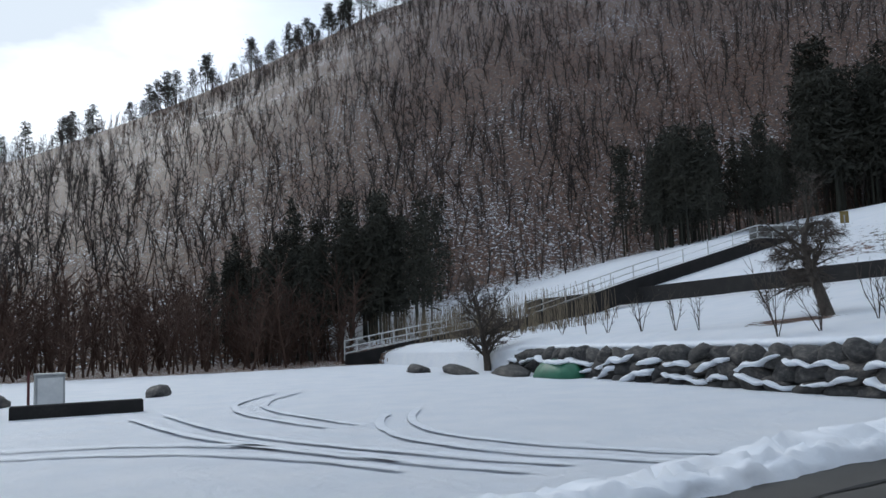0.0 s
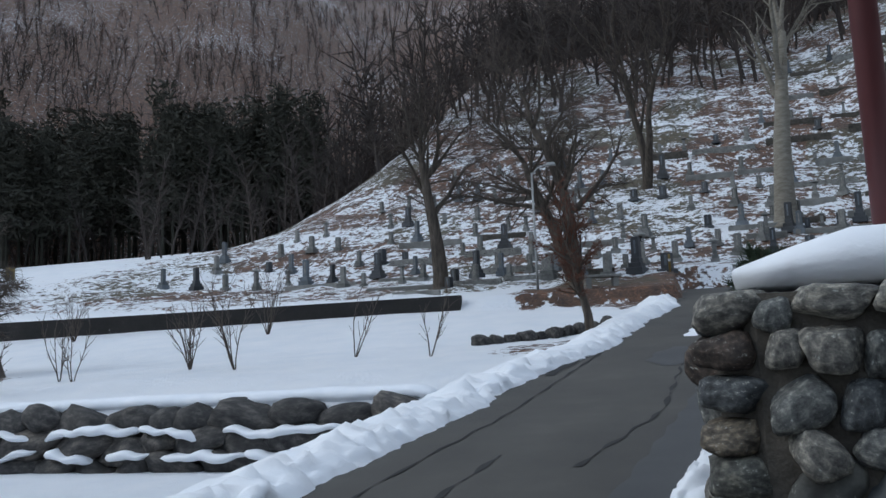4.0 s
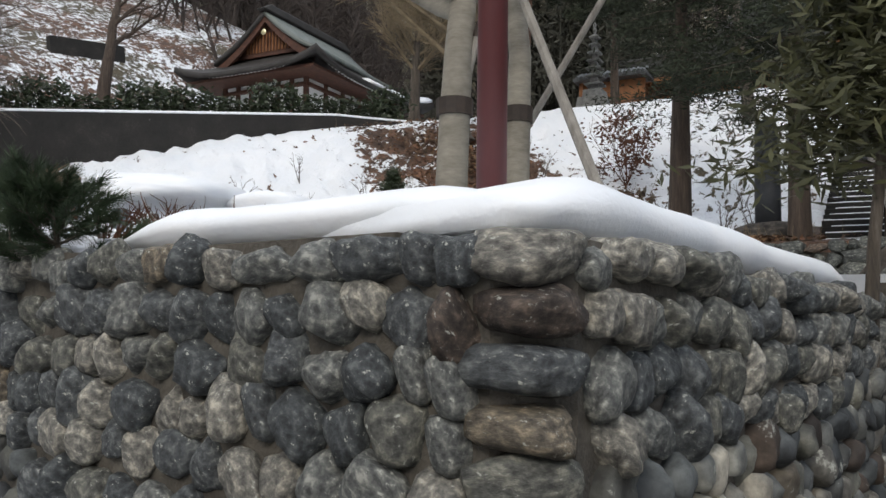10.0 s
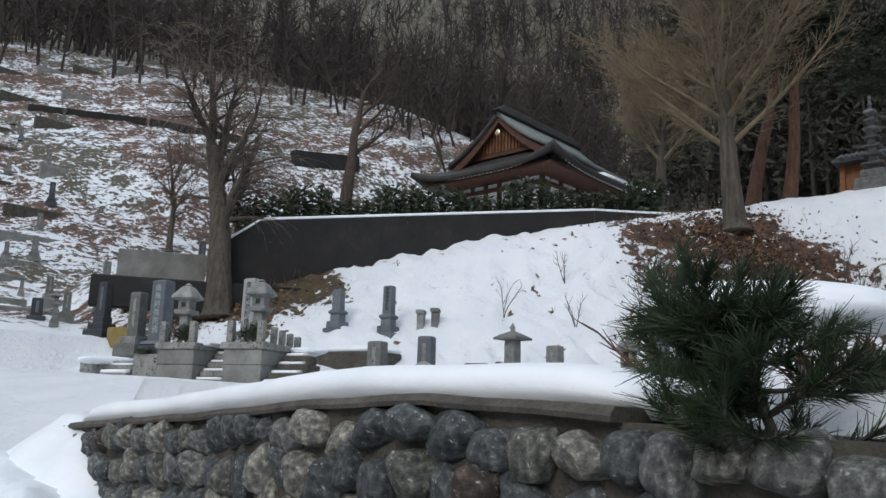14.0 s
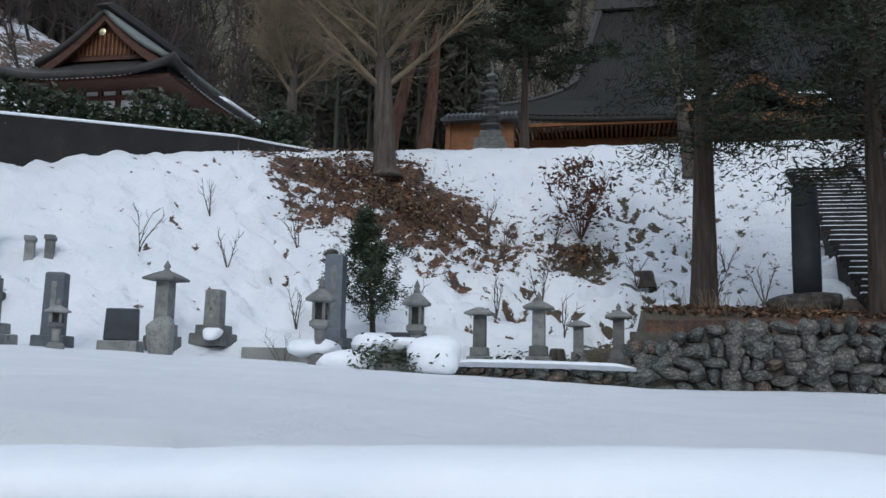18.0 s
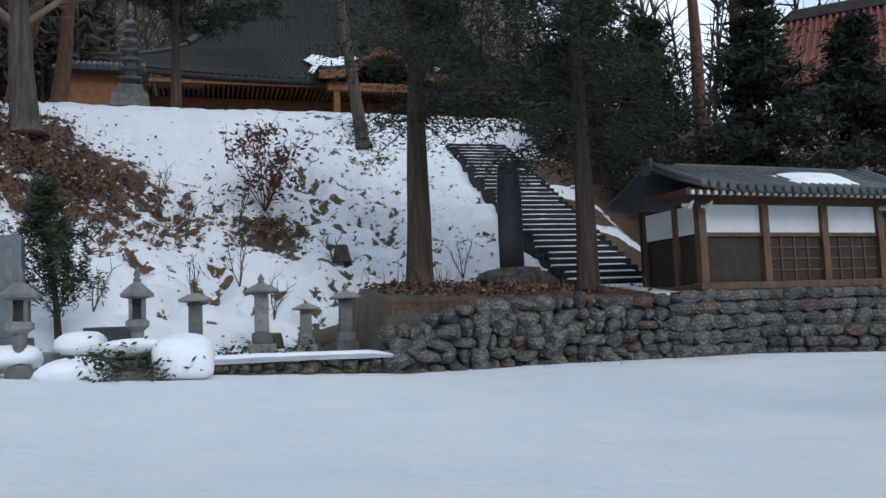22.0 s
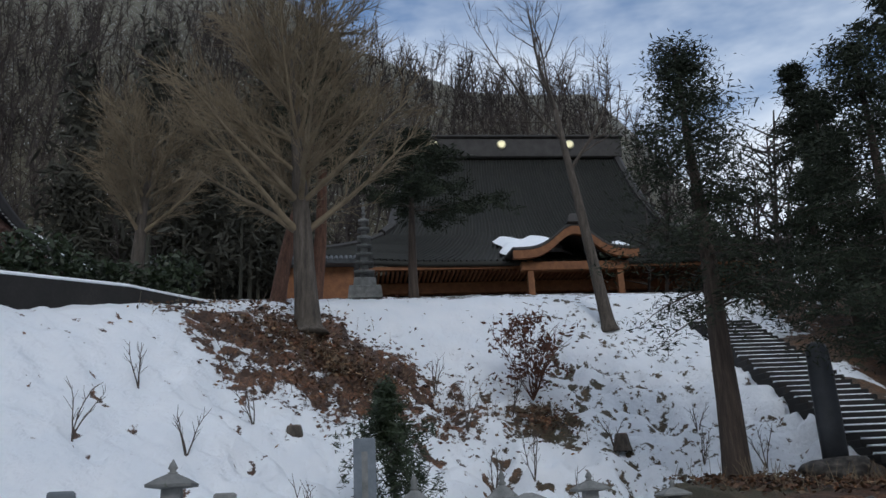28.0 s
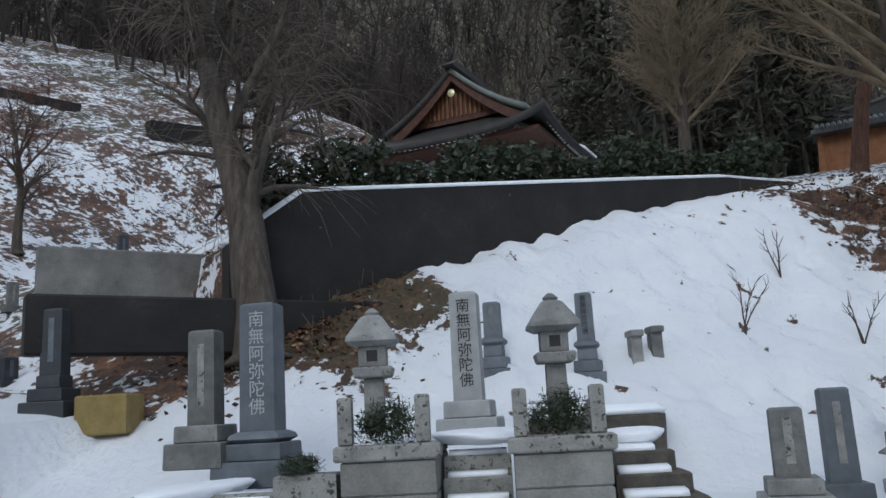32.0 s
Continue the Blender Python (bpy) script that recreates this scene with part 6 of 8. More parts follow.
s.add([(35.7, SYM - 3.1, SE + 1.5), (35.7, SYM + 3.1, SE + 1.5), (35.7, SYM, SR - 0.45), (35.85, SYM - 3.1, SE + 1.5), (35.85, SYM + 3.1, SE + 1.5), (35.85, SYM, SR - 0.45)], [(0, 2, 1), (3, 4, 5), (0, 1, 4, 3), (1, 2, 5, 4), (2, 0, 3, 5)])
part("gable_board", s, TIMBER, side, "red-brown gable")
for k in range(-9, 10):
    h = (1 - abs(k) / 10.5) * (SR - SE - 2.4)
    if abs(k) < 8:
        part("gable_slat", Shape().box(35.62, 35.7, SYM + k * 0.24 - 0.05, SYM + k * 0.24 + 0.05, SE + 1.75, SE + 1.75 + min(1.15, h)), ORANGEWOOD, side)
for sgn in (-1, 1):
    s = Shape()
    s.loft([[(35.15, SYM + sgn * (3.6 * (1 - w)), z - 0.5), (35.35, SYM + sgn * (3.6 * (1 - w)), z - 0.5), (35.35, SYM + sgn * (3.6 * (1 - w)), z), (35.15, SYM + sgn * (3.6 * (1 - w)), z)] for w in np.linspace(0, 1, 9) for z in [SE + 1.05 + (SR - SE - 1.25) * (0.62 * w + 0.38 * w * w)]])
    part("bargeboard", s, TIMBER, side)
s = Shape()
s.turned([(0.0, 0.0), (0.16, 0.0), (0.19, 0.04), (0.1, 0.08), (0, 0.1)], 12)
o = part("gable_pendant", s, GOLD, side, "gilded flower-shaped gable pendant")
o.matrix_basis = pose(35.1, SYM, SR - 1.35, 0, -90, 0)
part("white_wall", Shape().box(35.4, SX1 - 2.4, SY0 + 2.2, SY1 - 2.2, 11.4, 16.6), PLASTER, side, "white plaster walls")
for k in range(7):
    yy = SY0 + 2.2 + k * (SY1 - SY0 - 4.4) / 6
    part("post", Shape().box(35.25, 35.5, yy - 0.12, yy + 0.12, 11.4, 16.6, 1.0, 0.02), TIMBER, side)
for k in range(1, 6):
    xx = 35.4 + k * 1.8
    part("post", Shape().box(xx - 0.12, xx + 0.12, SY0 + 2.05, SY0 + 2.3, 11.4, 16.6, 1.0, 0.02), TIMBER, side)
for z in (13.0, 15.4):
    part("tie_beam", Shape().box(35.2, 35.55, SY0 + 2.1, SY1 - 2.1, z, z + 0.22, 1.0, 0.02), TIMBER, side)
    part("tie_beam", Shape().box(35.4, SX1 - 2.4, SY0 + 2.0, SY0 + 2.35, z, z + 0.22, 1.0, 0.02), TIMBER, side)
for k in range(34):
    f = k / 33
    part("rafter_end", Shape().box(33.5, 33.62, SY0 + 0.5 + f * (SY1 - SY0 - 1.0) - 0.05, SY0 + 0.5 + f * (SY1 - SY0 - 1.0) + 0.05, SE - 0.22 + 0.72 * abs(2 * f - 1) ** 3.5, SE - 0.1 + 0.72 * abs(2 * f - 1) ** 3.5), WHITEPAINT, side)
for k in range(40):
    f = k / 39
    part("rafter_end", Shape().box(SX0 + 0.5 + f * 12.8 - 0.05, SX0 + 0.5 + f * 12.8 + 0.05, SY0 + 0.3, SY0 + 0.42, SE - 0.22 + 0.72 * abs(2 * f - 1) ** 3.5, SE - 0.1 + 0.72 * abs(2 * f - 1) ** 3.5), WHITEPAINT, side)
part("eave_soffit", Shape().box(33.7, SX1 - 0.5, SY0 + 0.5, SY1 - 0.5, SE - 0.3, SE - 0.15), TIMBER, side)
snowpts = [Vector(skirt(u, 0.06)) + Vector((0, 0, 0.02)) for u in np.linspace(0.36, 0.5, 12)]
s = smooth(Shape())
s.loft([[tuple(p + Vector((0, a, b))) for a, b in ((-0.1, 0.0), (-0.05, 0.2), (0.35, 0.42), (0.8, 0.5), (0.8, 0.1))] for p in snowpts])
part("roof_snow", s, SNOW, side, "snow lying along the eave")
# snow on the retaining wall
s = smooth(Shape())
s.loft([[(p.x + n.x * a, p.y + n.y * a, z + b) for a, b in ((0.02, 0.0), (0.03, 0.06), (-0.2, 0.14), (-0.5, 0.12), (-0.55, 0.0))] for p, z, n in [(q[0], q[1], -Vector((0.573, 0.82, 0)) * -1 * -1) for q in pr]])
whole("wall_snow", s, SNOW, "line of snow along the dark retaining wall", "snow", kind="stuff")

# hedge along the retaining wall
rnh = np.random.RandomState(12)
hedge_c = [(rnh.uniform(-0.85, 0.85), rnh.uniform(-0.4, 0.4), rnh.uniform(0.05, 1.25)) for _ in range(150)]
hv, hf = leaf_cloud(rnh, hedge_c, 9, (0.12, 0.12, 0.12), 0.11)
hedge_me = mesh_from("hedge", hv, hf, HEDGELEAF)
for k in range(10):
    t = -0.05 + k * 0.108
    p = RETL.lerp(RETR, t) + Vector((0.573, 0.82, 0)) * 1.1
    whole("hedge_bush", hedge_me, None, "dark clipped hedge bush above the retaining wall", "hedge", scaled(pose(p.x, p.y, ground_at(p.x, p.y) - 0.05, 0, 0, -35 + 8 * math.sin(k * 3)), 1, 1, 0.9 + 0.25 * math.sin(k * 2.3)), "hedge bushes")

# ---- rubble wall, stairs and tiled hut ----
rng = random.Random(31)
rub_meshes = [stone_mesh(120 + i, RUBBLE, 2, 0.34, (0.4, 0.6, 0.8)[i % 3]) for i in range(14)]
for me in rub_meshes:
    me.polygons.foreach_set("use_smooth", [False] * len(me.polygons))
rubble = thing("wall_rubble", "rough mossy rubble wall along the foot of the slope", "wall", kind="structure")
part("earth_core", Shape().box(14.38, 14.9, 1.1, 7.3, 1.9, 3.2).box(14.3, 14.85, 7.2, 10.7, 1.9, 2.38), MORTAR, rubble)
for y0, y1, zt, zb, cs in ((1.4, 7.2, 3.42, 2.0, 0.24), (7.0, 10.6, 2.52, 2.0, 0.18)):
    row, z = 0, zt - cs / 2
    while z > zb:
        y = y0 + rng.uniform(-0.15, 0.05)
        while y < y1:
            w = rng.choice([0.18, 0.26, 0.32, 0.4, 0.48]) * rng.uniform(0.85, 1.15) * (1 if cs > 0.22 else 0.8)
            drop = max(0.0, y - 5.4) * 0.28 if cs > 0.22 else 0.0
            o = new("rubble_stone", rng.choice(rub_meshes))
            o.parent = rubble
            o.matrix_basis = scaled(pose(14.36 + rng.uniform(-0.04, 0.04), y + w / 2, z - drop * (row == 0 or row == 1) + rng.uniform(-0.06, 0.05), rng.uniform(-24, 24), 0, rng.uniform(-10, 10)), 0.2, w * rng.uniform(0.48, 0.56), cs * rng.uniform(0.38, 0.78))
            y += w * 0.98
        z -= cs * 0.92
        row += 1
snow_cap("wall_snow", [(14.05, 7.2, 2.5), (14.05, 8.6, 2.52), (14.05, 10.6, 2.52)], 0.7, 0.12, "snow lying on the low rubble wall", 6)

hut = thing("tiled_hut", "small timber hut with white upper panels and a grey tiled roof", "hut", pose(14.5, 0.75, 0, 0, 0, 4.9))
HL, HD = 4.72, 1.9
base_stones = thing("hut_base", "squared stone base under the small tiled hut", "wall", pose(14.5, 0.75, 0, 0, 0, 4.9), kind="structure")
part("base_core", Shape().box(-0.18, HD + 0.3, -HL - 0.1, 0.5, 1.8, 3.46), MORTAR, base_stones)
z, row = 3.46, 0
while z > 2.0:
    h = rng.uniform(0.2, 0.3)
    y = -HL - 0.22 - 0.12 * row * 0.3
    while y < 0.72:
        w = rng.uniform(0.28, 0.62)
        o = new("base_stone", rng.choice(rub_meshes))
        o.parent = base_stones
        o.matrix_basis = scaled(pose(-0.2 - 0.02 * row, y + w / 2, z - h / 2, rng.uniform(-4, 4), 0, 0), 0.1, w * 0.55, h * 0.55)
        y += w
    z -= h
    row += 1
part("sill", Shape().box(-0.14, 0.14, -HL - 0.15, 0.15, 3.46, 3.62, 1.0, 0.02), HUTWOOD, hut)
part("side_sill", Shape().box(0.14, HD, -0.12, 0.12, 3.46, 3.6, 1.0, 0.02), HUTWOOD, hut)
for k in range(4):
    part("post", Shape().box(-0.085, 0.085, -k * HL / 3 - 0.085, -k * HL / 3 + 0.085, 3.62, 5.3, 1.0, 0.012), HUTWOOD, hut)
    if k < 3:
        a, b = -(k + 1) * HL / 3 + 0.09, -k * HL / 3 - 0.09
        part("white_panel", Shape().box(0.0, 0.05, a, b, 4.62, 5.2), PLASTER, hut, "white plaster panel")
        part("rail", Shape().box(-0.03, 0.06, a, b, 4.55, 4.63), HUTWOOD, hut)
        part("dark_panel", Shape().box(0.03, 0.07, a, b, 3.62, 4.56), DARKWOOD, hut, "dark lattice panel")
        if k:
            for j in range(1, 4):
                part("lattice_bar", Shape().box(0.0, 0.03, a + (b - a) * j / 4 - 0.018, a + (b - a) * j / 4 + 0.018, 3.62, 4.56), HUTWOOD, hut)
            for j in range(1, 4):
                part("lattice_bar", Shape().box(0.002, 0.028, a, b, 3.62 + 0.235 * j - 0.015, 3.62 + 0.235 * j + 0.015), HUTWOOD, hut)
part("side_panel", Shape().box(0.1, HD, -0.03, 0.03, 4.62, 5.2), PLASTER, hut, "white plaster panel")
part("side_dark_panel", Shape().box(0.1, HD, -0.05, 0.0, 3.6, 4.6), DARKWOOD, hut)
part("back_wall", Shape().box(HD, HD + 0.08, -HL, 0.1, 3.5, 5.3), DARKWOOD, hut)
part("far_side_wall", Shape().box(0.1, HD, -HL - 0.03, -HL + 0.03, 3.5, 5.3), DARKWOOD, hut)
for xx in (0.75, HD):
    part("post", Shape().box(xx - 0.07, xx + 0.07, -0.08, 0.08, 3.6, 5.3, 1.0, 0.012), HUTWOOD, hut)
part("wall_plate", Shape().box(-0.12, 0.12, -HL - 0.5, 0.5, 5.2, 5.38, 1.0, 0.015), TIMBER, hut)
part("eave_beam", Shape().box(-0.62, -0.46, -HL - 0.75, 0.75, 5.3, 5.42, 1.0, 0.015), TIMBER, hut)
for k in range(34):
    yy = -HL - 0.62 + k * (HL + 1.24) / 33
    part("rafter", Shape().box(-0.6, 0.9, yy - 0.03, yy + 0.03, 5.36, 5.44), TIMBER, hut)
    part("rafter_tip", Shape().box(-0.66, -0.6, yy - 0.032, yy + 0.032, 5.3, 5.38), WHITEPAINT, hut, "white-painted rafter tip")


def hut_roof(u, v):
    return (-0.72 + 1.67 * v, -HL - 0.75 + (HL + 1.3) * u, 5.40 + 0.66 * (0.75 * v + 0.25 * v * v) + 0.12 * abs(2 * u - 1) ** 5)


thick("roof_deck", *sheet(np.linspace(0, 1, 25), np.linspace(0, 1, 7), hut_roof), TILE, 0.07, hut, "grey tiled roof")
bk = lambda u, v: (1.9 - hut_roof(u, v)[0], hut_roof(u, v)[1], hut_roof(u, v)[2])
thick("roof_deck_back", *sheet(np.linspace(0, 1, 25), np.linspace(0, 1, 7)[::-1], bk), TILE, 0.07, hut)
for k in range(27):
    u = (k + 0.5) / 27
    part("cover_tile", smooth(Shape().tube([tuple(Vector(hut_roof(u, v)) + Vector((0, 0, 0.03))) for v in np.linspace(0, 1, 6)], [0.075] * 6, 7)), TILE, hut)
    part("eave_tile", Shape().turned([(0.085, -0.02), (0.085, 0.03)], 8), TILE, hut).matrix_basis = pose(-0.74, hut_roof(u, 0)[1], hut_roof(u, 0)[2] + 0.03, 0, 90, 0)
part("ridge", Shape().box(0.78, 1.12, -HL - 0.7, 0.5, 6.0, 6.2, 0.8, 0.03), TILE, hut)
for yy in (0.5, -HL - 0.72):
    part("ridge_end_tile", Shape().box(0.76, 1.14, yy - 0.06, yy + 0.06, 5.95, 6.3, 0.7, 0.03), TILE, hut)
for yy in (0.45, 0.0, -HL, -HL - 0.45):
    s = Shape()
    s.tube([(-0.1, yy, 5.16), (-0.3, yy, 5.12), (-0.42, yy, 5.2)], [0.05, 0.06, 0.02], 6)
    part("bracket_arm", s, WHITEPAINT, hut, "white-tipped bracket arm")
s = smooth(Shape())
s.add(*sheet(np.linspace(0, 1, 16), np.linspace(0, 1, 9), lambda u, v: tuple(Vector(hut_roof(0.20 + 0.32 * u + 0.02 * math.sin(7 * v), 0.25 + 0.6 * v * (0.75 + 0.35 * math.sin(2.5 * u + 0.4)))) + Vector((-0.02, 0, 0.06 + 0.11 * min(1, 5 * u, 5 * (1 - u), 5 * v, 5 * (1 - v)))))))
part("roof_snow", s, SNOW, hut, "patch of snow on the tiles")

stairs = thing("stone_stairs", "long straight flight of dark stone steps lined with snow", "stairs", kind="structure")
STEPS = 32
for k in range(STEPS):
    f = k / (STEPS - 1)
    x0, yc, z0 = 17.2 + 11.3 * f, 1.25 - 0.55 * f, 3.55 + 5.75 * f
    part("step", Shape().box(x0, x0 + 0.62, yc - 1.1, yc + 1.1, z0 - 0.6, z0 + 0.17, 1.0, 0.02), DARKWALL, stairs)
    s = smooth(Shape())
    s.loft([[(x0 + 0.06 + 0.03 * noise.noise((k, yy, 0)), yy, z0 + 0.165), (x0 + 0.1, yy, z0 + 0.2 + 0.02 * noise.noise((k, yy * 2, 1))), (x0 + 0.3, yy, z0 + 0.225), (x0 + 0.37, yy, z0 + 0.165)] for yy in np.linspace(yc - 1.0 + 0.06 * (k % 4), yc + 1.06 - 0.1 * (k % 3), 12)])
    part("tread_snow", s, SNOW, stairs)
slab = thing("stone_tablet", "tall dark rounded stone tablet on a rough boulder", "monument", pose(18.1, 3.45, 3.75))
part("boulder_base", stone_mesh(150, ROCK, 3, 0.3, 0.2), None, slab).matrix_basis = scaled(pose(0, 0, 0.15), 0.5, 0.75, 0.35)
s = smooth(Shape())
s.loft([[(0.14 * c * k, 0.3 * sn * k, z) for c, sn in [(math.cos(a) * (1.0), math.sin(a)) for a in np.linspace(0, 2 * math.pi, 14, endpoint=False)]] for z, k in ((0.25, 1.0), (1.2, 1.02), (2.3, 0.98), (2.8, 0.9), (2.96, 0.72), (3.02, 0.3))])
part("tablet", s, DARKSTONE, slab)

# seven-storey stone pagoda
pag = thing("stone_pagoda", "slim stone pagoda of many stacked roofs before the hall", "pagoda", pose(36.2, 13.2, ground_at(36.2, 13.2) - 0.1))
part("plinth", Shape().box(-0.75, 0.75, -0.75, 0.75, 0, 0.6, 0.92, 0.04), GRANITE, pag)
part("base_tier", Shape().box(-0.5, 0.5, -0.5, 0.5, 0.6, 1.0, 0.95, 0.03), GRANITE, pag)
z = 1.0
for k in range(7):
    w = 0.34 - 0.026 * k
    part("storey", Shape().box(-w * 0.6, w * 0.6, -w * 0.6, w * 0.6, z, z + 0.24, 1.0, 0.01), GRANITE, pag)
    part("storey_roof", Shape().loft([[(a * q, b * q, z + dz) for a, b in ((-1, -1), (1, -1), (1, 1), (-1, 1))] for q, dz in ((w * 1.1, 0.22), (w * 1.32, 0.27), (w * 1.28, 0.33), (w * 0.62, 0.42))]), GRANITE, pag)
    z += 0.4
part("finial", Shape().turned([(0.1, z), (0.06, z + 0.15), (0.11, z + 0.25), (0.05, z + 0.4), (0.09, z + 0.5), (0.02, z + 0.85)], 8), GRANITE, pag)

# ---- gravestones ----
def letters(text, size, mat, parent, m, name="inscription"):
    """Writing from the built-in font, one character below another, as a mesh."""
    cu = bpy.data.curves.new(name, "FONT")
    cu.body, cu.size, cu.align_x, cu.align_y, cu.extrude, cu.space_line = text, size, "CENTER", "TOP", 0.003, 1.0
    tmp = bpy.data.objects.new(name, cu)
    scene.collection.objects.link(tmp)
    bpy.context.view_layer.update()
    me = bpy.data.meshes.new_from_object(tmp.evaluated_get(bpy.context.evaluated_depsgraph_get()))
    bpy.data.objects.remove(tmp)
    me.materials.clear()
    me.materials.append(mat)
    o = new(name, me)
    o.parent, o.matrix_basis = parent, m
    return o


def upright(w, d, h, top=0.02, taper=0.96):
    s = Shape()
    s.loft([[(a * w / 2 * k, b * d / 2 * k, z) for a, b in ((-1, -1), (1, -1), (1, 1), (-1, 1))] for z, k in ((0, 1.0), (h - top * 2, taper), (h - top, taper * 0.97), (h, taper * 0.8))])
    return s


def grave(at, h, w, mat, label, steps=2, turn=0.0, text="", ink=INKSHADE, base=None, lotus=False, category="gravestone", group=""):
    """A stepped gravestone that faces -x in its own frame."""
    t = thing("gravestone", label, category, pose(*at, 0, 0, turn), group)
    z = -0.1
    base = base or mat
    for k in range(steps):
        ww = w * (2.1 - 0.5 * k) if steps > 1 else w * 1.6
        hh = (0.16 if k else 0.24) * min(1.3, h)
        part("plinth_step" if k == 0 else "plinth", Shape().box(-ww / 2, ww / 2, -ww / 2, ww / 2, z, z + hh, 0.98, 0.015), base, t)
        z += hh
    if lotus:
        part("lotus_seat", Shape().loft([[(a * q, b * q, z + dz) for a, b in ((-1, -1), (1, -1), (1, 1), (-1, 1))] for q, dz in ((w * 0.55, 0), (w * 0.72, 0.05), (w * 0.68, 0.1), (w * 0.52, 0.14))]), mat, t)
        z += 0.14
    hs = h - z
    part("stone", upright(w, w * 0.8, hs).add([], []), mat, t).matrix_basis = pose(0, 0, z, 0, 0, 90)
    if text:
        sz = min(w * 0.62, hs * 0.82 / len(text))
        letters("\n".join(text), sz, ink, t, Matrix.Translation((-w * 0.4 * 0.985 - 0.004, 0, z + hs * 0.93)) @ Matrix(((0, 0, -1, 0), (-1, 0, 0, 0), (0, 1, 0, 0), (0, 0, 0, 1))))
    else:
        part("worn_inscription", Shape().box(-w * 0.4 - 0.004, -w * 0.4 + 0.004, -w * 0.13, w * 0.13, z + hs * 0.2, z + hs * 0.85), {GRANITE: LICHEN, GREYSTONE: GRANITE, DARKSTONE: GREYSTONE}.get(mat, GREYSTONE), t)
    return t


def cap_stone(at, h, w, label, finial=True):
    """A square memorial pillar under a sweeping stone cap."""
    t = thing("capped_memorial", label, "gravestone", pose(*at), "capped memorials")
    part("plinth", Shape().box(-w * 0.95, w * 0.95, -w * 0.95, w * 0.95, -0.15, h * 0.13, 0.97, 0.015), GRANITE, t)
    part("lower_block", Shape().box(-w * 0.72, w * 0.72, -w * 0.72, w * 0.72, h * 0.13, h * 0.27, 0.96, 0.012), GRANITE, t)
    part("pillar", Shape().box(-w * 0.5, w * 0.5, -w * 0.5, w * 0.5, h * 0.27, h * 0.78, 0.96, 0.012), GRANITE, t)
    c = 1.15 * w
    part("cap", Shape().loft([[(a * q, b * q, z) for a, b in ((-1, -1), (-0.5, -1.0), (0.5, -1.0), (1, -1), (1, -0.5), (1, 0.5), (1, 1), (0.5, 1), (-0.5, 1), (-1, 1), (-1, 0.5), (-1, -0.5))] for q, z in ((w * 0.55, h * 0.77), (c, h * 0.785), (c * 1.02, h * 0.81), (c * 0.62, h * 0.86), (c * 0.22, h * 0.90))]), GRANITE, t)
    if finial:
        part("finial", smooth(Shape().turned([(w * 0.2, h * 0.89), (w * 0.28, h * 0.91), (w * 0.14, h * 0.925), (w * 0.26, h * 0.95), (w * 0.2, h * 0.975), (0.006, h * 1.03)], 10)), GRANITE, t)
    return t


def lantern(at, h, label, turn=0, wide=0.2):
    """A stone lantern: foot, shaft, shelf, fire box, roof and jewel."""
    t = thing("stone_lantern", label, "lantern", pose(*at, 0, 0, turn), "stone lanterns")
    k = h
    part("foot", smooth(Shape().turned([(wide * 1.05, -0.1), (wide * 1.0, 0.06 * k), (wide * 0.7, 0.12 * k)], 10)), GRANITE, t)
    part("shaft", smooth(Shape().turned([(wide * 0.55, 0.1 * k), (wide * 0.46, 0.25 * k), (wide * 0.55, 0.4 * k)], 12)), GRANITE, t)
    part("shelf", Shape().turned([(wide * 0.5, 0.4 * k), (wide * 1.05, 0.45 * k), (wide * 1.05, 0.5 * k), (wide * 0.8, 0.52 * k)], 6), GRANITE, t)
    for a, b in ((-1, -1), (1, -1), (1, 1), (-1, 1)):
        part("fire_box_post", Shape().box(a * wide * 0.5 - wide * 0.14, a * wide * 0.5 + wide * 0.14, b * wide * 0.5 - wide * 0.14, b * wide * 0.5 + wide * 0.14, 0.52 * k, 0.72 * k), GRANITE, t)
    # solid black core and rims, the hollow's shade given as colour
    part("fire_box", Shape().box(-wide * 0.52, wide * 0.52, -wide * 0.52, wide * 0.52, 0.52 * k, 0.575 * k).box(-wide * 0.52, wide * 0.52, -wide * 0.52, wide * 0.52, 0.67 * k, 0.72 * k).box(-wide * 0.3, wide * 0.3, -wide * 0.3, wide * 0.3, 0.57 * k, 0.68 * k), INKSHADE, t, "fire box coloured black for the shade of its hollow")
    part("roof", Shape().loft([[(q * math.cos(a), q * math.sin(a), z) for a in np.linspace(0, 2 * math.pi, 6, endpoint=False)] for q, z in ((wide * 0.7, 0.715 * k), (wide * 1.5, 0.735 * k), (wide * 1.5, 0.765 * k), (wide * 0.75, 0.84 * k), (wide * 0.28, 0.88 * k))]), GRANITE, t)
    part("jewel", smooth(Shape().turned([(wide * 0.25, 0.87 * k), (wide * 0.36, 0.9 * k), (wide * 0.2, 0.92 * k), (wide * 0.32, 0.95 * k), (wide * 0.2, 0.985 * k), (0.005, 1.03 * k)], 10)), GRANITE, t)
    return t


def on_ground(x, y, top, dz=0.0):
    z = ground_at(x, y) + dz
    return (x, y, z), top - z


def flat_snow(name, at, sx, sy, sz, seed):
    return whole(name, stone_mesh(seed, SNOW, 3, 0.12, 0.12), None, "rounded heap of snow lying on stone", "snow", scaled(pose(*at), sx, sy, sz), kind="stuff")


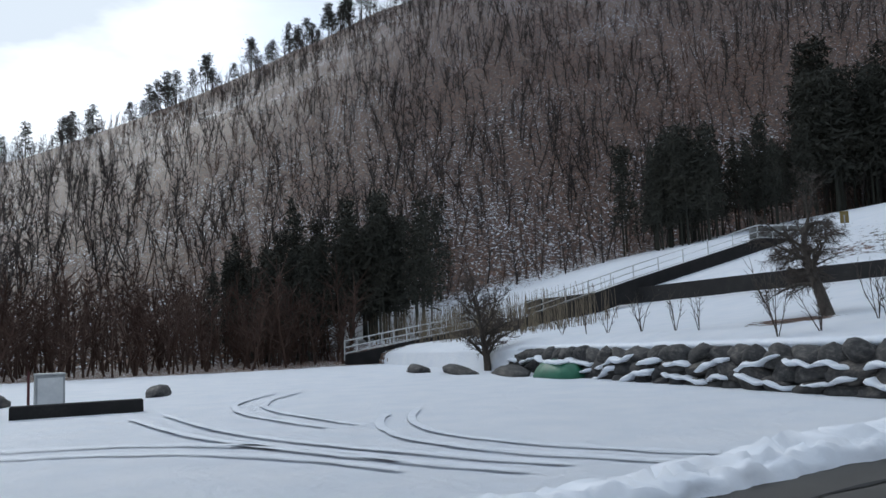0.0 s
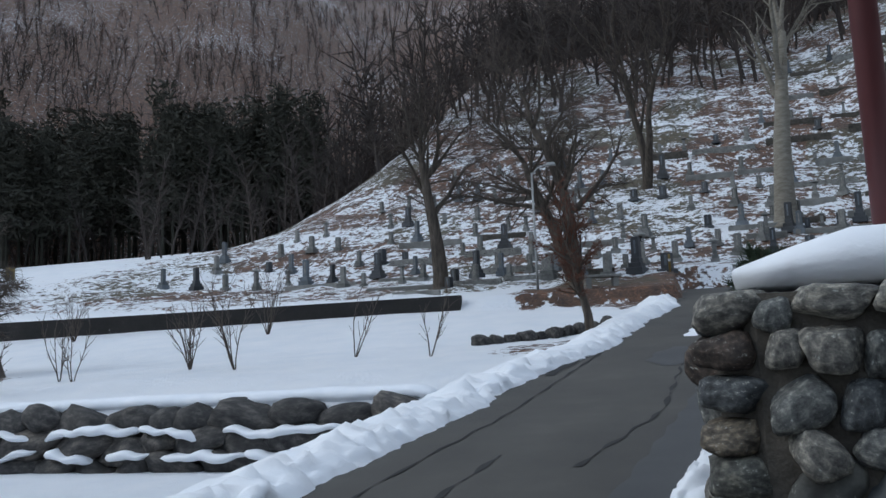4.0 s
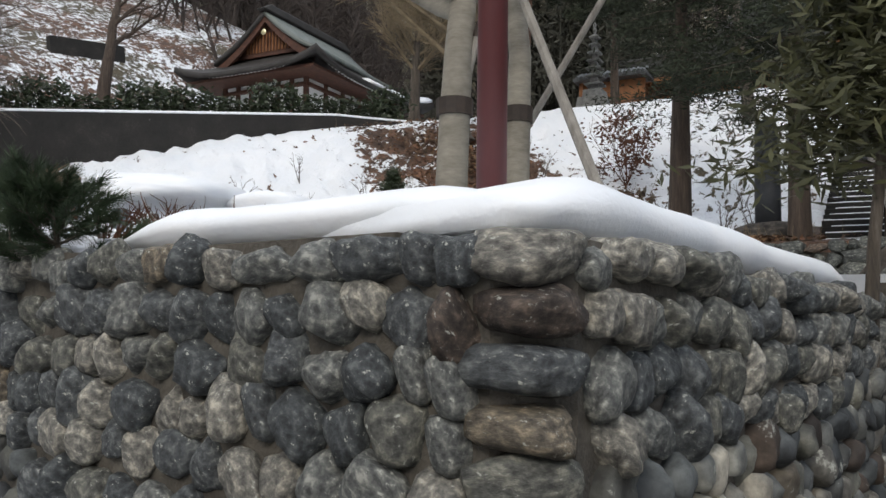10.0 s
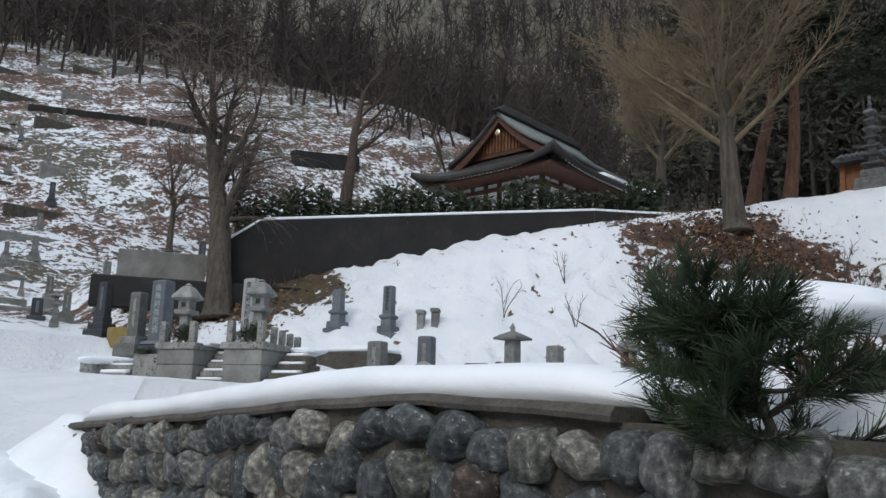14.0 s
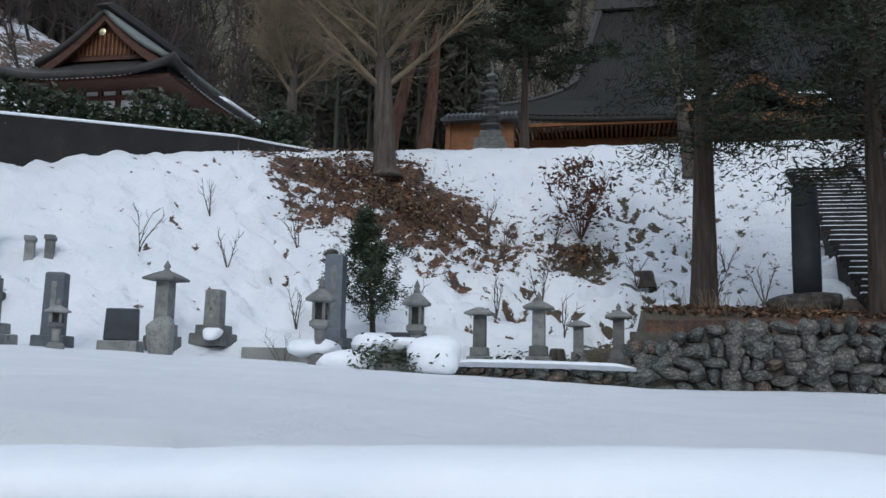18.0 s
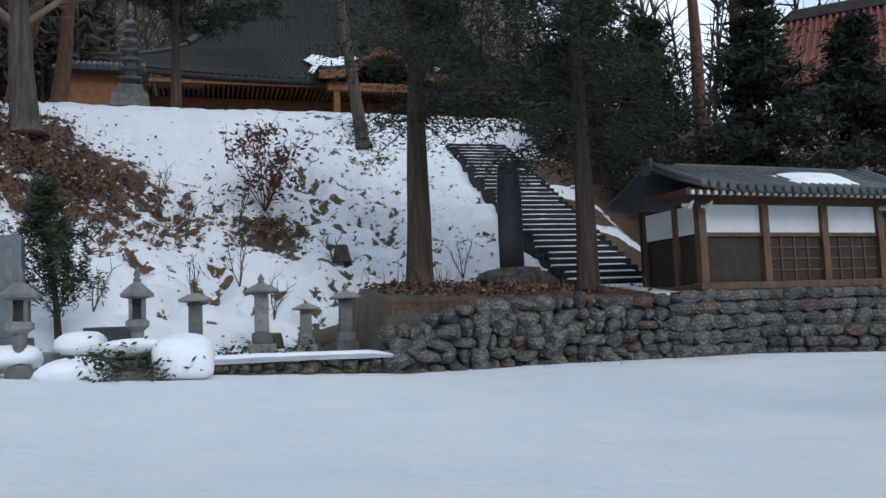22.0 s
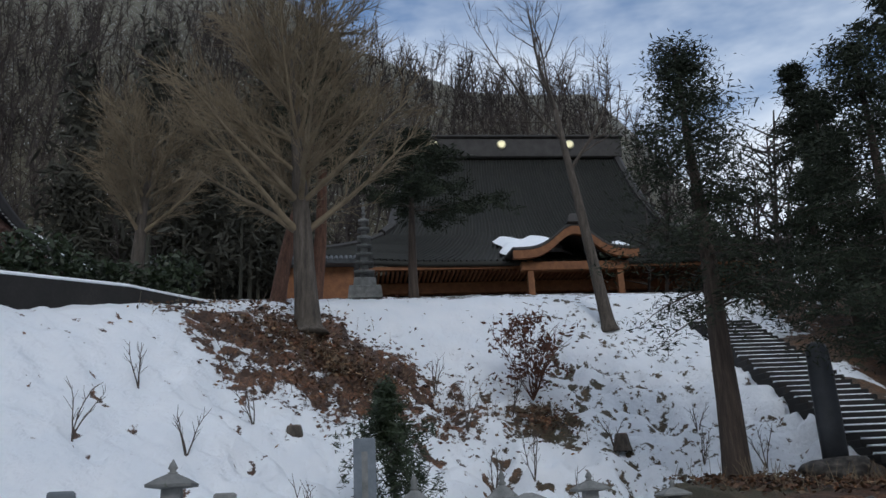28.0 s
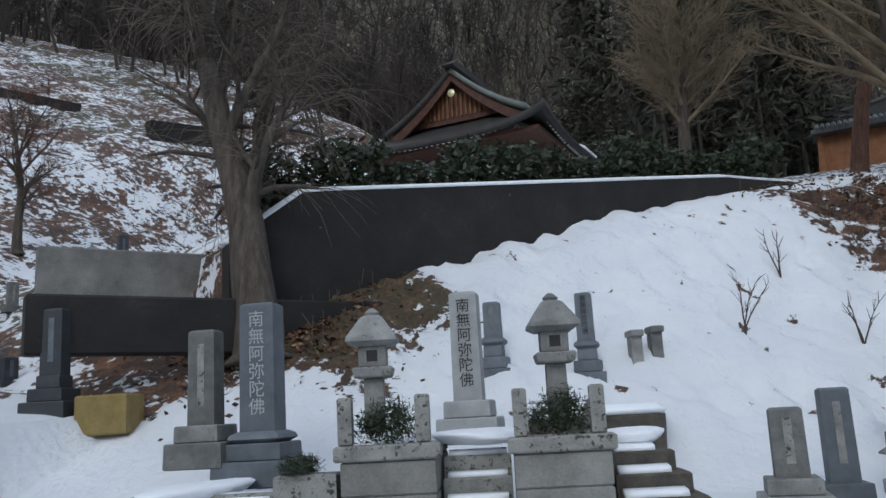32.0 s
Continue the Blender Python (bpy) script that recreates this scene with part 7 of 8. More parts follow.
# the row at the foot of the slope
at, h = on_ground(14.45, 16.7, 4.5)
cap_stone(at, h, 0.3, "tall capped stone memorial on a lichen-grey block")
at, h = on_ground(15.3, 16.0, 4.02)
grave(at, h, 0.36, GRANITE, "short weathered gravestone on a double plinth", 2)
at, h = on_ground(11.2, 18.2, 3.86)
grave(at, h, 0.38, GRANITE, "weathered pale gravestone on a wide stepped plinth", 2, 10)
at, h = on_ground(12.35, 17.7, 4.06)
grave(at, h, 0.36, GREYSTONE, "dark slab gravestone behind a small lantern", 1, 15)
at, h = on_ground(11.55, 17.05, 3.5)
lantern(at, h, "small pale stone lantern before a dark slab", 20, 0.15)
at, h = on_ground(13.2, 16.85, 3.46)
sl = thing("black_stone", "low polished black memorial stone leaning back on a base", "gravestone", pose(*at, 0, 0, 10))
part("plinth", Shape().box(-0.2, 0.2, -0.38, 0.38, -0.1, 0.2, 1.0, 0.02), GRANITE, sl)
part("slab", Shape().box(-0.08, 0.08, -0.32, 0.32, 0.2, h, 0.93, 0.02), DARKSTONE, sl)
at, h = on_ground(13.0, 15.9, 3.2)
whole("lichen_boulder", stone_mesh(160, LICHEN, 3, 0.2, 0.3), None, "upright lichen-covered boulder in the snow", "stone", scaled(pose(at[0], at[1], at[2] + 0.25), 0.25, 0.26, 0.4))
at, h = on_ground(13.5, 12.95, 4.08)
lantern(at, h, "stone lantern before the tall black gravestone", 0, 0.2)
at, h = on_ground(16.3, 13.65, 4.9)
grave(at, h, 0.42, GREYSTONE, "tall dark polished gravestone on a stepped plinth", 3)
part("plot_kerb", Shape().box(-0.6, 0.3, -1.2, 1.9, -0.3, 0.32, 1.0, 0.02), CONCRETE, thing("plot_edge", "low concrete edge round the black gravestone's plot", "kerb", pose(15.6, 13.3, ground_at(15.4, 13.3))))
at, h = on_ground(14.7, 11.4, 4.13)
lantern(at, h, "tall pale stone lantern beside the low wall", 0, 0.2)
for x, y, top, w in ((17.0, 10.5, 3.83, 0.27), (17.2, 9.22, 4.18, 0.28), (17.05, 8.35, 3.68, 0.22), (17.3, 7.5, 3.95, 0.25)):
    z = 2.55
    cap_stone((x, y, z), (top - z) / (1.03 if w != 0.27 else 0.92), w, "weathered capped memorial pillar in a row", w != 0.27 and w != 0.22)
at, h = on_ground(16.3, 6.95, 3.15)
s = Shape()
s.loft([[(a * 0.1 * k, b * 0.19 * k, z) for a, b in ((-1, -1), (1, -1), (1, 1), (-1, 1))] for z, k in ((-0.1, 1), (h * 0.7, 1), (h * 0.9, 0.8), (h, 0.4))])
whole("round_marker", s, GRANITE, "small round-topped stone marker by the rubble wall", "gravestone", pose(16.3, 6.95, 2.5))
s = Shape()
s.box(-0.06, 0.06, -0.45, 0.45, -0.2, 0.55, 1.0, 0.02)
whole("black_slab", s, DARKSTONE, "low black slab among the lanterns", "gravestone", pose(16.3, 12.0, 2.65))
for x, y, z, a, b, c, sd in ((12.7, 12.1, 2.5, 0.4, 0.5, 0.28, 1), (12.9, 10.6, 2.65, 0.5, 0.45, 0.35, 2), (13.9, 13.2, 2.8, 0.5, 0.5, 0.2, 3), (14.9, 12.3, 2.95, 0.5, 0.4, 0.2, 4), (13.2, 11.3, 2.85, 0.4, 0.5, 0.15, 5), (14.8, 15.8, 3.05, 0.2, 0.2, 0.14, 6)):
    flat_snow("snow_heap", (x, y, z), a, b, c, 170 + sd)
for k in range(3):
    whole("plot_step", Shape().box(0, 0.34, -0.36, 0.36, 0, 0.17, 1.0, 0.015), GRANITE, "small stone step with snow on it", "step", pose(12.6 + 0.3 * k, 11.25, 2.35 + 0.15 * k))
shrub("bare_bush", "small dark leafless bush by the plot", (14.6, 14.1, ground_at(14.6, 14.1)), 0.75, rng, 5, 0.6, TWIG)
clip_v = leaf_cloud(np.random.RandomState(5), [(rng.gauss(0, 0.2), rng.gauss(0, 0.2), rng.uniform(0, 0.4)) for _ in range(40)], 12, (0.08, 0.08, 0.08), 0.05)
clip_me = mesh_from("clipped_bush", *clip_v, HEDGELEAF)
for x, y in ((12.7, 10.95), (12.6, 11.7), (16.2, 9.8), (16.3, 8.6)):
    whole("clipped_bush", clip_me, None, "small dark clipped bush half buried in snow", "shrub", pose(x, y, ground_at(x, y)), "clipped bushes")

# ---- raised family plot ----
PLOT = Matrix.Translation((7.95, 22.3, 0)) @ Matrix.Rotation(math.atan2(-2.6, 1.05), 4, "Z")
plot = thing("family_plot", "raised family grave plot of pale stone blocks with steps between", "grave plot", PLOT)
PZ, PB = 3.72, 2.5


def plot_box(name, x0, x1, y0, y1, z0, z1, mat, label="", ch=0.02):
    return part(name, Shape().box(x0, x1, y0, y1, z0, z1, 1.0, ch), mat, plot, label)


for x0, x1 in ((0.0, 1.05), (1.8, 2.85)):
    plot_box("block", x0 + 0.03, x1 - 0.03, 0.03, 1.9, PB, 3.2, CONCRETE, "pale stained stone block")
    plot_box("block", x0 + 0.03, x1 - 0.03, 0.03, 1.9, 3.204, 3.56, CONCRETE, "pale stained stone block")
    plot_box("coping", x0 - 0.03, x1 + 0.03, -0.03, 0.3, 3.56, PZ, LICHEN, "lichen-spotted coping")
    plot_box("fill", x0 + 0.03, x1 - 0.03, 0.3, 1.9, 3.56, 3.68, CONCRETE)
for k in range(5):
    plot_box("step", 1.05, 1.8, 0.05 - 0.26 * (2 - k) + 0.26, 1.0, PB + 0.1 + 0.21 * k - 0.2, PB + 0.15 + 0.22 * k, LICHEN)
    s = smooth(Shape())
    y0 = 0.05 - 0.26 * (2 - k) + 0.26
    s.loft([[(x, y0 + 0.03, PB + 0.15 + 0.22 * k - 0.004), (x, y0 + 0.05, PB + 0.2 + 0.22 * k), (x, y0 + 0.22, PB + 0.21 + 0.22 * k), (x, y0 + 0.27, PB + 0.15 + 0.22 * k)] for x in np.linspace(1.1, 1.75, 7)])
    part("step_snow", s, SNOW, plot)
for x in (0.08, 0.9, 1.92, 2.72):
    plot_box("gate_post", x - 0.075, x + 0.075, 0.06, 0.2, PZ, PZ + 0.5, LICHEN, "lichen-spotted stone post")
for k in range(4):
    plot_box("side_post", 2.7, 2.83, 0.55 + 0.38 * k, 0.67 + 0.38 * k, PZ, PZ + 0.4 - 0.04 * k, LICHEN)
plot_box("rail_wall", 2.68, 2.86, 0.3, 1.9, 3.56, PZ, LICHEN)
plot_box("side_block", -0.7, -0.03, 0.1, 0.5, PB, 3.45, LICHEN, "dark lichen-spotted block")
plot_box("low_wall", -2.4, -0.7, 0.25, 0.55, PB, 3.28, LICHEN)
for k in range(4):
    plot_box("side_step", 2.9, 3.9 - 0.1 * k, -0.1 + 0.32 * k, 1.2, PB + 0.05, PB + 0.32 + 0.22 * k, MORTAR)
    s = smooth(Shape())
    s.loft([[(x, -0.06 + 0.32 * k, PB + 0.318 + 0.22 * k), (x, -0.02 + 0.32 * k, PB + 0.38 + 0.22 * k), (x, 0.2 + 0.32 * k, PB + 0.4 + 0.22 * k), (x, 0.28 + 0.32 * k, PB + 0.318 + 0.22 * k)] for x in np.linspace(2.95, 3.7 - 0.1 * k, 7)])
    part("step_snow", s, SNOW, plot)
for k in range(3):
    plot_box("left_step", -1.55, -0.75, -0.35 + 0.28 * k, 0.3, PB, PB + 0.3 + 0.2 * k, LICHEN)
    s = smooth(Shape())
    s.loft([[(x, -0.33 + 0.28 * k, PB + 0.298 + 0.2 * k), (x, -0.3 + 0.28 * k, PB + 0.37 + 0.2 * k), (x, -0.1 + 0.28 * k, PB + 0.39 + 0.2 * k), (x, -0.06 + 0.28 * k, PB + 0.298 + 0.2 * k)] for x in np.linspace(-1.52, -0.78, 7)])
    part("step_snow", s, SNOW, plot)
hb = leaf_cloud(np.random.RandomState(9), [(rng.uniform(-0.28, 0.28), rng.uniform(-0.16, 0.16), rng.uniform(0.05, 0.42)) for _ in range(110)], 16, (0.045, 0.045, 0.05), 0.045, 0.9, 0.14)
hb_me = mesh_from("juniper_bush", *hb, HEDGELEAF)
for x in (0.5, 2.32):
    whole("juniper_bush", hb_me, None, "dark clipped juniper between stone posts", "shrub", PLOT @ pose(x, 0.28, PZ - 0.02), "juniper bushes")
p = PLOT @ Vector((-0.45, 0.25, 3.42))
whole("juniper_bush", hb_me, None, "small green juniper beside the plot", "shrub", scaled(Matrix.Translation(p), 0.7, 0.9, 0.5), "juniper bushes")
for (x, y, z), (a, b, c), sd in (((1.4, 1.1, 3.72), (0.55, 0.5, 0.1), 1), ((-1.6, 0.45, 3.3), (0.85, 0.3, 0.1), 2), ((3.2, 1.5, 3.62), (0.45, 0.4, 0.1), 3), ((-1.2, -0.4, 2.75), (0.6, 0.3, 0.12), 4), ((0.5, 1.2, 3.7), (0.5, 0.6, 0.08), 5)):
    flat_snow("snow_heap", PLOT @ Vector((x, y, z)), a, b, c, 180 + sd)
grave((10.15, 21.75, 3.72), 1.78, 0.36, PALESTONE, "pale granite gravestone with carved black characters", 2, 15, "南無阿弥陀佛", INKSHADE)
grave((9.05, 24.1, 3.35), 2.15, 0.46, GREYSTONE, "broad blue-grey gravestone with pale carved characters", 2, 15, "南無阿弥陀佛", CARVED, lotus=True)
grave((8.75, 24.75, 3.6), 1.6, 0.36, GRANITE, "plain weathered gravestone beside the broad one", 2, 15)
grave((9.9, 28.9, 4.3), 1.7, 0.36, DARKSTONE, "dark gravestone on a tall stepped plinth", 3, 20)
grave((14.95, 21.6, 4.35), 1.62, 0.3, GREYSTONE, "slim dark gravestone on a lotus seat with carved characters", 3, 12, "南無阿弥陀佛", INKSHADE, lotus=True)
grave((14.3, 23.1, 4.5), 1.4, 0.3, GREYSTONE, "slim blue-grey gravestone on a plinth", 3, 12, "", CARVED, lotus=True)


def house_lantern(at, label):
    t = thing("stone_lantern", label, "lantern", pose(*at, 0, 0, 25), "stone lanterns")
    part("shaft", Shape().box(-0.11, 0.11, -0.11, 0.11, -0.1, 0.5, 0.95, 0.01), GRANITE, t)
    part("shelf", Shape().box(-0.2, 0.2, -0.2, 0.2, 0.5, 0.62, 1.1, 0.02), GRANITE, t)
    part("fire_box", Shape().box(-0.15, 0.15, -0.15, 0.15, 0.62, 0.86, 1.0, 0.01), GRANITE, t)
    # a thin black plate paints the shaded hollow on the solid box
    part("opening", Shape().box(-0.158, -0.14, -0.06, 0.06, 0.68, 0.8), INKSHADE, t, "dark plate painted as the fire box's shaded hollow")
    part("roof", Shape().loft([[(a * q, b * q, z) for a, b in ((-1, -1), (1, -1), (1, 1), (-1, 1))] for q, z in ((0.2, 0.85), (0.28, 0.9), (0.27, 0.95), (0.12, 1.17), (0.07, 1.2))]), GRANITE, t)
    part("jewel", Shape().turned([(0.07, 1.19), (0.09, 1.23), (0.03, 1.28)], 8), GRANITE, t)


house_lantern((9.4, 20.35, 3.98), "stone lantern with a thick pyramid roof on the raised plot")
house_lantern((8.6, 22.2, 3.93), "stone lantern with a thick pyramid roof on the raised plot")
gt = thing("grave_terrace", "low dark stone terrace under the slim gravestones, capped with snow", "kerb", pose(13.6, 21.1, 3.72, 0, 0, 100))
part("kerb", Shape().box(-1.0, 1.0, -0.3, 0.9, -0.5, 0.12, 1.0, 0.03), MORTAR, gt)
part("snow_cap", smooth(Shape().box(-1.04, 1.0, -0.26, 0.92, 0.11, 0.27, 0.93, 0.06)), SNOW, gt, "rounded cap of snow")
for x, y, top, dz in ((15.6, 20.9, 4.95, 0), (15.9, 20.6, 4.75, 0)):
    whole("stone_bench", Shape().box(-0.2, 0.2, -0.12, 0.12, 0.3, 0.42, 1.0, 0.02).box(-0.12, -0.02, -0.1, 0.1, -0.2, 0.3).box(0.04, 0.14, -0.1, 0.1, -0.2, 0.3), GRANITE, "small stone offering stand by the gravestone", "stone", pose(x, y, ground_at(x, y) + 0.05, 0, 0, 30))
whole("yellow_block", Shape().box(-0.3, 0.3, -0.42, 0.42, -0.2, 0.42, 1.0, 0.03), YELLOW, "mossy yellowed stone block beside the dark gravestone", "stone", pose(10.2, 28.0, 4.15, 0, 0, 20))

# ---- hillside cemetery ----
proto = []
for i, (h, w, mt, st, lab) in enumerate(((1.1, 0.3, GRANITE, 2, "weathered grey gravestone on the snowy cemetery hill"), (1.35, 0.3, GREYSTONE, 2, "blue-grey gravestone on the snowy cemetery hill"), (0.9, 0.3, GRANITE, 1, "short worn gravestone on the snowy cemetery hill"),
                                         (1.5, 0.34, DARKSTONE, 3, "tall black gravestone on the snowy cemetery hill"), (0.75, 0.42, DARKSTONE, 1, "low black gravestone on the snowy cemetery hill"))):
    proto.append(grave((-6.0 + 1.2 * i, 33.6, cemetery_z(-6.0 + 1.2 * i, 33.6)), h, w, mt, lab, st, 70, group="hillside graves"))
capp = cap_stone((0.8, 36.2, ground_at(0.8, 36.2)), 1.15, 0.2, "small capped memorial on the cemetery hill")
rg = random.Random(77)
for yrow, x0, x1, gap in ((33.2, -30, -10, 1.9), (35.4, -30, 14, 1.5), (37.8, -31, 14, 1.4), (40.2, -30, 12, 1.35), (41.2, 3.5, 11, 0.75), (43.0, -29, 14, 1.5), (46.2, -27, 16, 1.6), (49.6, -24, 18, 1.9), (54, -20, 20, 1.8), (58.5, -16, 22, 2.4), (61.5, 6, 26, 2.0), (68, -8, 28, 3.0), (75, 0, 32, 3.6), (30.5, 9.5, 13.5, 1.3), (31.8, 9.5, 15, 1.4), (33.5, 11, 18, 1.5)):
    x = x0
    while x < x1:
        y = yrow + rg.uniform(-0.35, 0.35) + 0.1 * x
        rx, lx = float(road_right(y)), float(road_left(y))
        if not (lx - 1.2 < x < rx + 1.0 and y < 36) and not (x < -12 and y < 35.2 - 0.12 * (x + 12)) and x > -29 + 0.25 * max(0.0, y - 40) and rg.random() < 0.82:
            src = capp if rg.random() < 0.14 else proto[rg.choice([0, 0, 1, 1, 2, 2, 3, 4])]
            sc = rg.uniform(0.62, 0.95)
            o = copy_thing(src, pose(x, y, ground_at(x, y) + 0.02, 0, 0, 70 + rg.uniform(-12, 12)))
            o.scale = (sc, sc, sc * rg.uniform(0.9, 1.15))
        x += gap * rg.uniform(0.6, 1.5)
terr = thing("grave_terraces", "low concrete and stone kerbs stepping up the cemetery hill", "kerb", kind="structure")
for yrow, x0, x1 in ((31.8, -12, -9), (34.4, -14, -4), (36.8, 3.2, 14), (39.2, -20, -6), (40.4, 2.5, 10), (42.2, -18, 14), (45.2, -16, -4), (45.4, 4, 16), (48.6, 6, 18), (52.8, -12, 8), (53, 8, 20), (57.5, -4, 16), (60.5, 6, 26), (66.5, 8, 30), (73.5, 10, 34)):
    x = x0
    while x < x1 - 1:
        w = rg.uniform(1.6, 4.2)
        if rg.random() < 0.9:
            y = yrow + 0.1 * x
            z = ground_at(x + w / 2, y + 0.3)
            part("kerb", Shape().box(x, x + w, y - 0.16, y + 0.1, z - 0.9, z + rg.uniform(0.04, 0.22), 1.0, 0.03), rg.choice([CONCRETE, MORTAR, LICHEN, CONCRETE]), terr)
        x += w + rg.uniform(0.2, 1.6)
whole("concrete_wall", Shape().box(0, 5.0, -0.2, 0.2, -1.2, 0.7, 1.0, 0.03), CONCRETE, "stained concrete terrace wall below the graves", "wall", pose(11.6, 31.6, 6.95, 0, 0, -32), kind="structure")
whole("concrete_wall", Shape().box(0, 8.0, -0.25, 0.25, -1.5, 0.75, 1.0, 0.04), CONCRETE, "pale concrete wall curving beside the road's end", "wall", pose(3.4, 36.6, 4.9, 0, 0, -12), kind="structure")
for (xa, ya), (xb, yb), hh in (((21.5, 66.6), (29, 63), 0.35), ((29.2, 62.8), (35, 58), 0.4), ((36, 53.4), (41.5, 52), 1.1)):
    za, zb, long = ground_at(xa, ya), ground_at(xb, yb), math.hypot(xb - xa, yb - ya)
    whole("dark_terrace", Shape().box(0, long, -0.3, 0.3, -1.6, hh, 1.0, 0.04), DARKWALL, "long dark terrace wall high on the cemetery hill", "wall", pose(xa, ya, za, 0, math.degrees(math.atan2(za - zb, long)), math.degrees(math.atan2(yb - ya, xb - xa))), kind="structure")
whole("dark_terrace", Shape().box(0, 7.5, -0.2, 0.2, -0.9, 0.1, 1.0, 0.04), DARKWALL, "dark low terrace wall beside the weeping cherry", "wall", pose(9.6, 29.3, 6.15, 0, 0, -32), kind="structure")


# ---- poles, props and loose things in the field ----
rng = random.Random(55)
pole = thing("red_pole", "tall dull red steel pole rising behind the stone wall", "pole", pose(0.08, 2.67, 1.9))
part("shaft", smooth(Shape().turned([(0.066, 0), (0.066, 2.6), (0.064, 5.4)], 20)), REDPAINT, pole)
part("cap", smooth(Shape().turned([(0.066, 5.4), (0.06, 5.45), (0.02, 5.48)], 20)), REDPAINT, pole)
part("base_collar", smooth(Shape().turned([(0.1, 0), (0.1, 0.06), (0.07, 0.1)], 20)), REDPAINT, pole)


def timber_prop(a, b, radius, label, mat=GREYWOOD, tie=True):
    """A squared support pole from its foot to its tip, with a rope tie."""
    a, b = Vector(a), Vector(b)
    t = thing("timber_prop", label, "prop", Matrix.Translation(a), "tree props")
    part("pole", Shape().tube([(0, 0, 0), (b - a) * 0.5, b - a], [radius * 1.1, radius, radius * 0.9], 8), mat, t)
    if tie:
        d = (b - a).normalized()
        q = b - a - d * 0.2
        part("rope_tie", Shape().tube([q - d * 0.05, q + d * 0.05], [radius * 1.25, radius * 1.25], 8), DARKWOOD, t, "dark rope tie")


timber_prop((4.43, 5.18, 2.2), (4.06, 2.63, 5.79), 0.036, "long grey timber prop slanting up to the cherry")
timber_prop((1.82, 2.55, 2.12), (3.1, 4.25, 5.7), 0.036, "grey timber prop crossing beside the red pole")
timber_prop((2.16, 4.14, 2.2), (2.1, 3.62, 4.0), 0.03, "thin grey timber prop leaning on the cherry trunk")
for x, y in ((10.07, 0.63), (8.07, -0.36), (7.16, -0.73)):
    timber_prop((x, y, ground_at(x, y) - 0.1), (8.6 + (x - 8.5) * 0.12, 1.25 + (y - 0.2) * 0.15, 4.25), 0.042, "grey timber prop under the low maple")
sign = thing("notice_sign", "small rust-stained white notice board on a post", "sign", pose(11.6, -8.0, ground_at(11.6, -8) - 0.1, 0, 0, -40))
part("post", Shape().box(-0.04, 0.04, -0.04, 0.04, 0, 0.65, 1.0, 0.008), WHITEPAINT, sign)
part("board", Shape().box(-0.045, -0.015, -0.2, 0.2, 0.55, 1.2, 1.0, 0.01), RUST, sign, "rusty white board")
part("frame", Shape().box(-0.05, -0.01, -0.23, -0.2, 0.53, 1.22).box(-0.05, -0.01, 0.2, 0.23, 0.53, 1.22), DARKWOOD, sign)
for k in range(3):
    part("text_bar", Shape().box(-0.05, -0.046, -0.11 + 0.09 * k, -0.07 + 0.09 * k, 0.65, 1.1 - 0.08 * k), INKSHADE, sign)

# low dark stone wall behind the maple
low_stone = thing("wall_low_stone", "low dark stone wall along the field's far side", "wall", kind="structure")
wa, wb = Vector((15.0, 0.4, 0)), Vector((5.2, -9.4, 0))
wd = (wb - wa).normalized()
wn_out = Vector((wd.y, -wd.x, 0))
if wn_out.x > 0:
    wn_out = -wn_out
s = Shape()
s.loft([[(p.x, p.y, 1.9), (p.x, p.y, h), (p.x - wn_out.x * 0.6, p.y - wn_out.y * 0.6, h), (p.x - wn_out.x * 0.6, p.y - wn_out.y * 0.6, 1.9)] for p, h in ((wa, 2.75), (wa.lerp(wb, 0.5), 2.7), (wb, 2.55))])
part("earth_core", s, MORTAR, low_stone)
span = (wb - wa).length
for row in range(3):
    d = rng.uniform(0, 0.2)
    while d < span:
        w = rng.uniform(0.22, 0.5)
        p = wa + wd * (d + w / 2) + wn_out * 0.02
        o = new("wall_stone", rng.choice(rub_meshes))
        o.parent = low_stone
        o.matrix_basis = scaled(Matrix.Translation((p.x, p.y, 2.62 - 0.2 * row - 0.15 * d / span)) @ Matrix((wd, wn_out, Vector((0, 0, 1)))).transposed().to_4x4(), w * 0.52, 0.14, 0.115)
        d += w

# dark bare patches of earth round the cherries
for x, y, a, b, sd in ((3.0, 3.4, 0.9, 0.28, 1), (3.7, 1.45, 0.75, 0.3, 2), (4.1, 3.2, 0.35, 0.12, 3), (8.6, 1.35, 0.5, 0.14, 4)):
    whole("bare_earth", stone_mesh(210 + sd, MORTAR, 3, 0.35, 0.1), None, "dark bare earth melted out of the snow", "earth", scaled(pose(x, y, ground_at(x, y) + 0.0, 0, 0, -45), a, b, 0.03), kind="stuff")

# ---- houses beyond the field ----
house = thing("red_house", "old house with a steep red tiled roof above the field", "house")
HA, HB = Vector((34.4, -17.4, 0)), Vector((26.6, -26.2, 0))
hd = (HB - HA).normalized()
hn = Vector((-hd.y, hd.x, 0))
if hn.dot(Vector((-1, 0, 0))) < 0:
    hn = -hn
HM = Matrix.Translation((HA.x, HA.y, 0)) @ Matrix((hd, hn, Vector((0, 0, 1)))).transposed().to_4x4()
house.matrix_basis = HM
hl = (HB - HA).length


def house_part(name, shape, mat, label=""):
    return part(name, shape, mat, house, label)


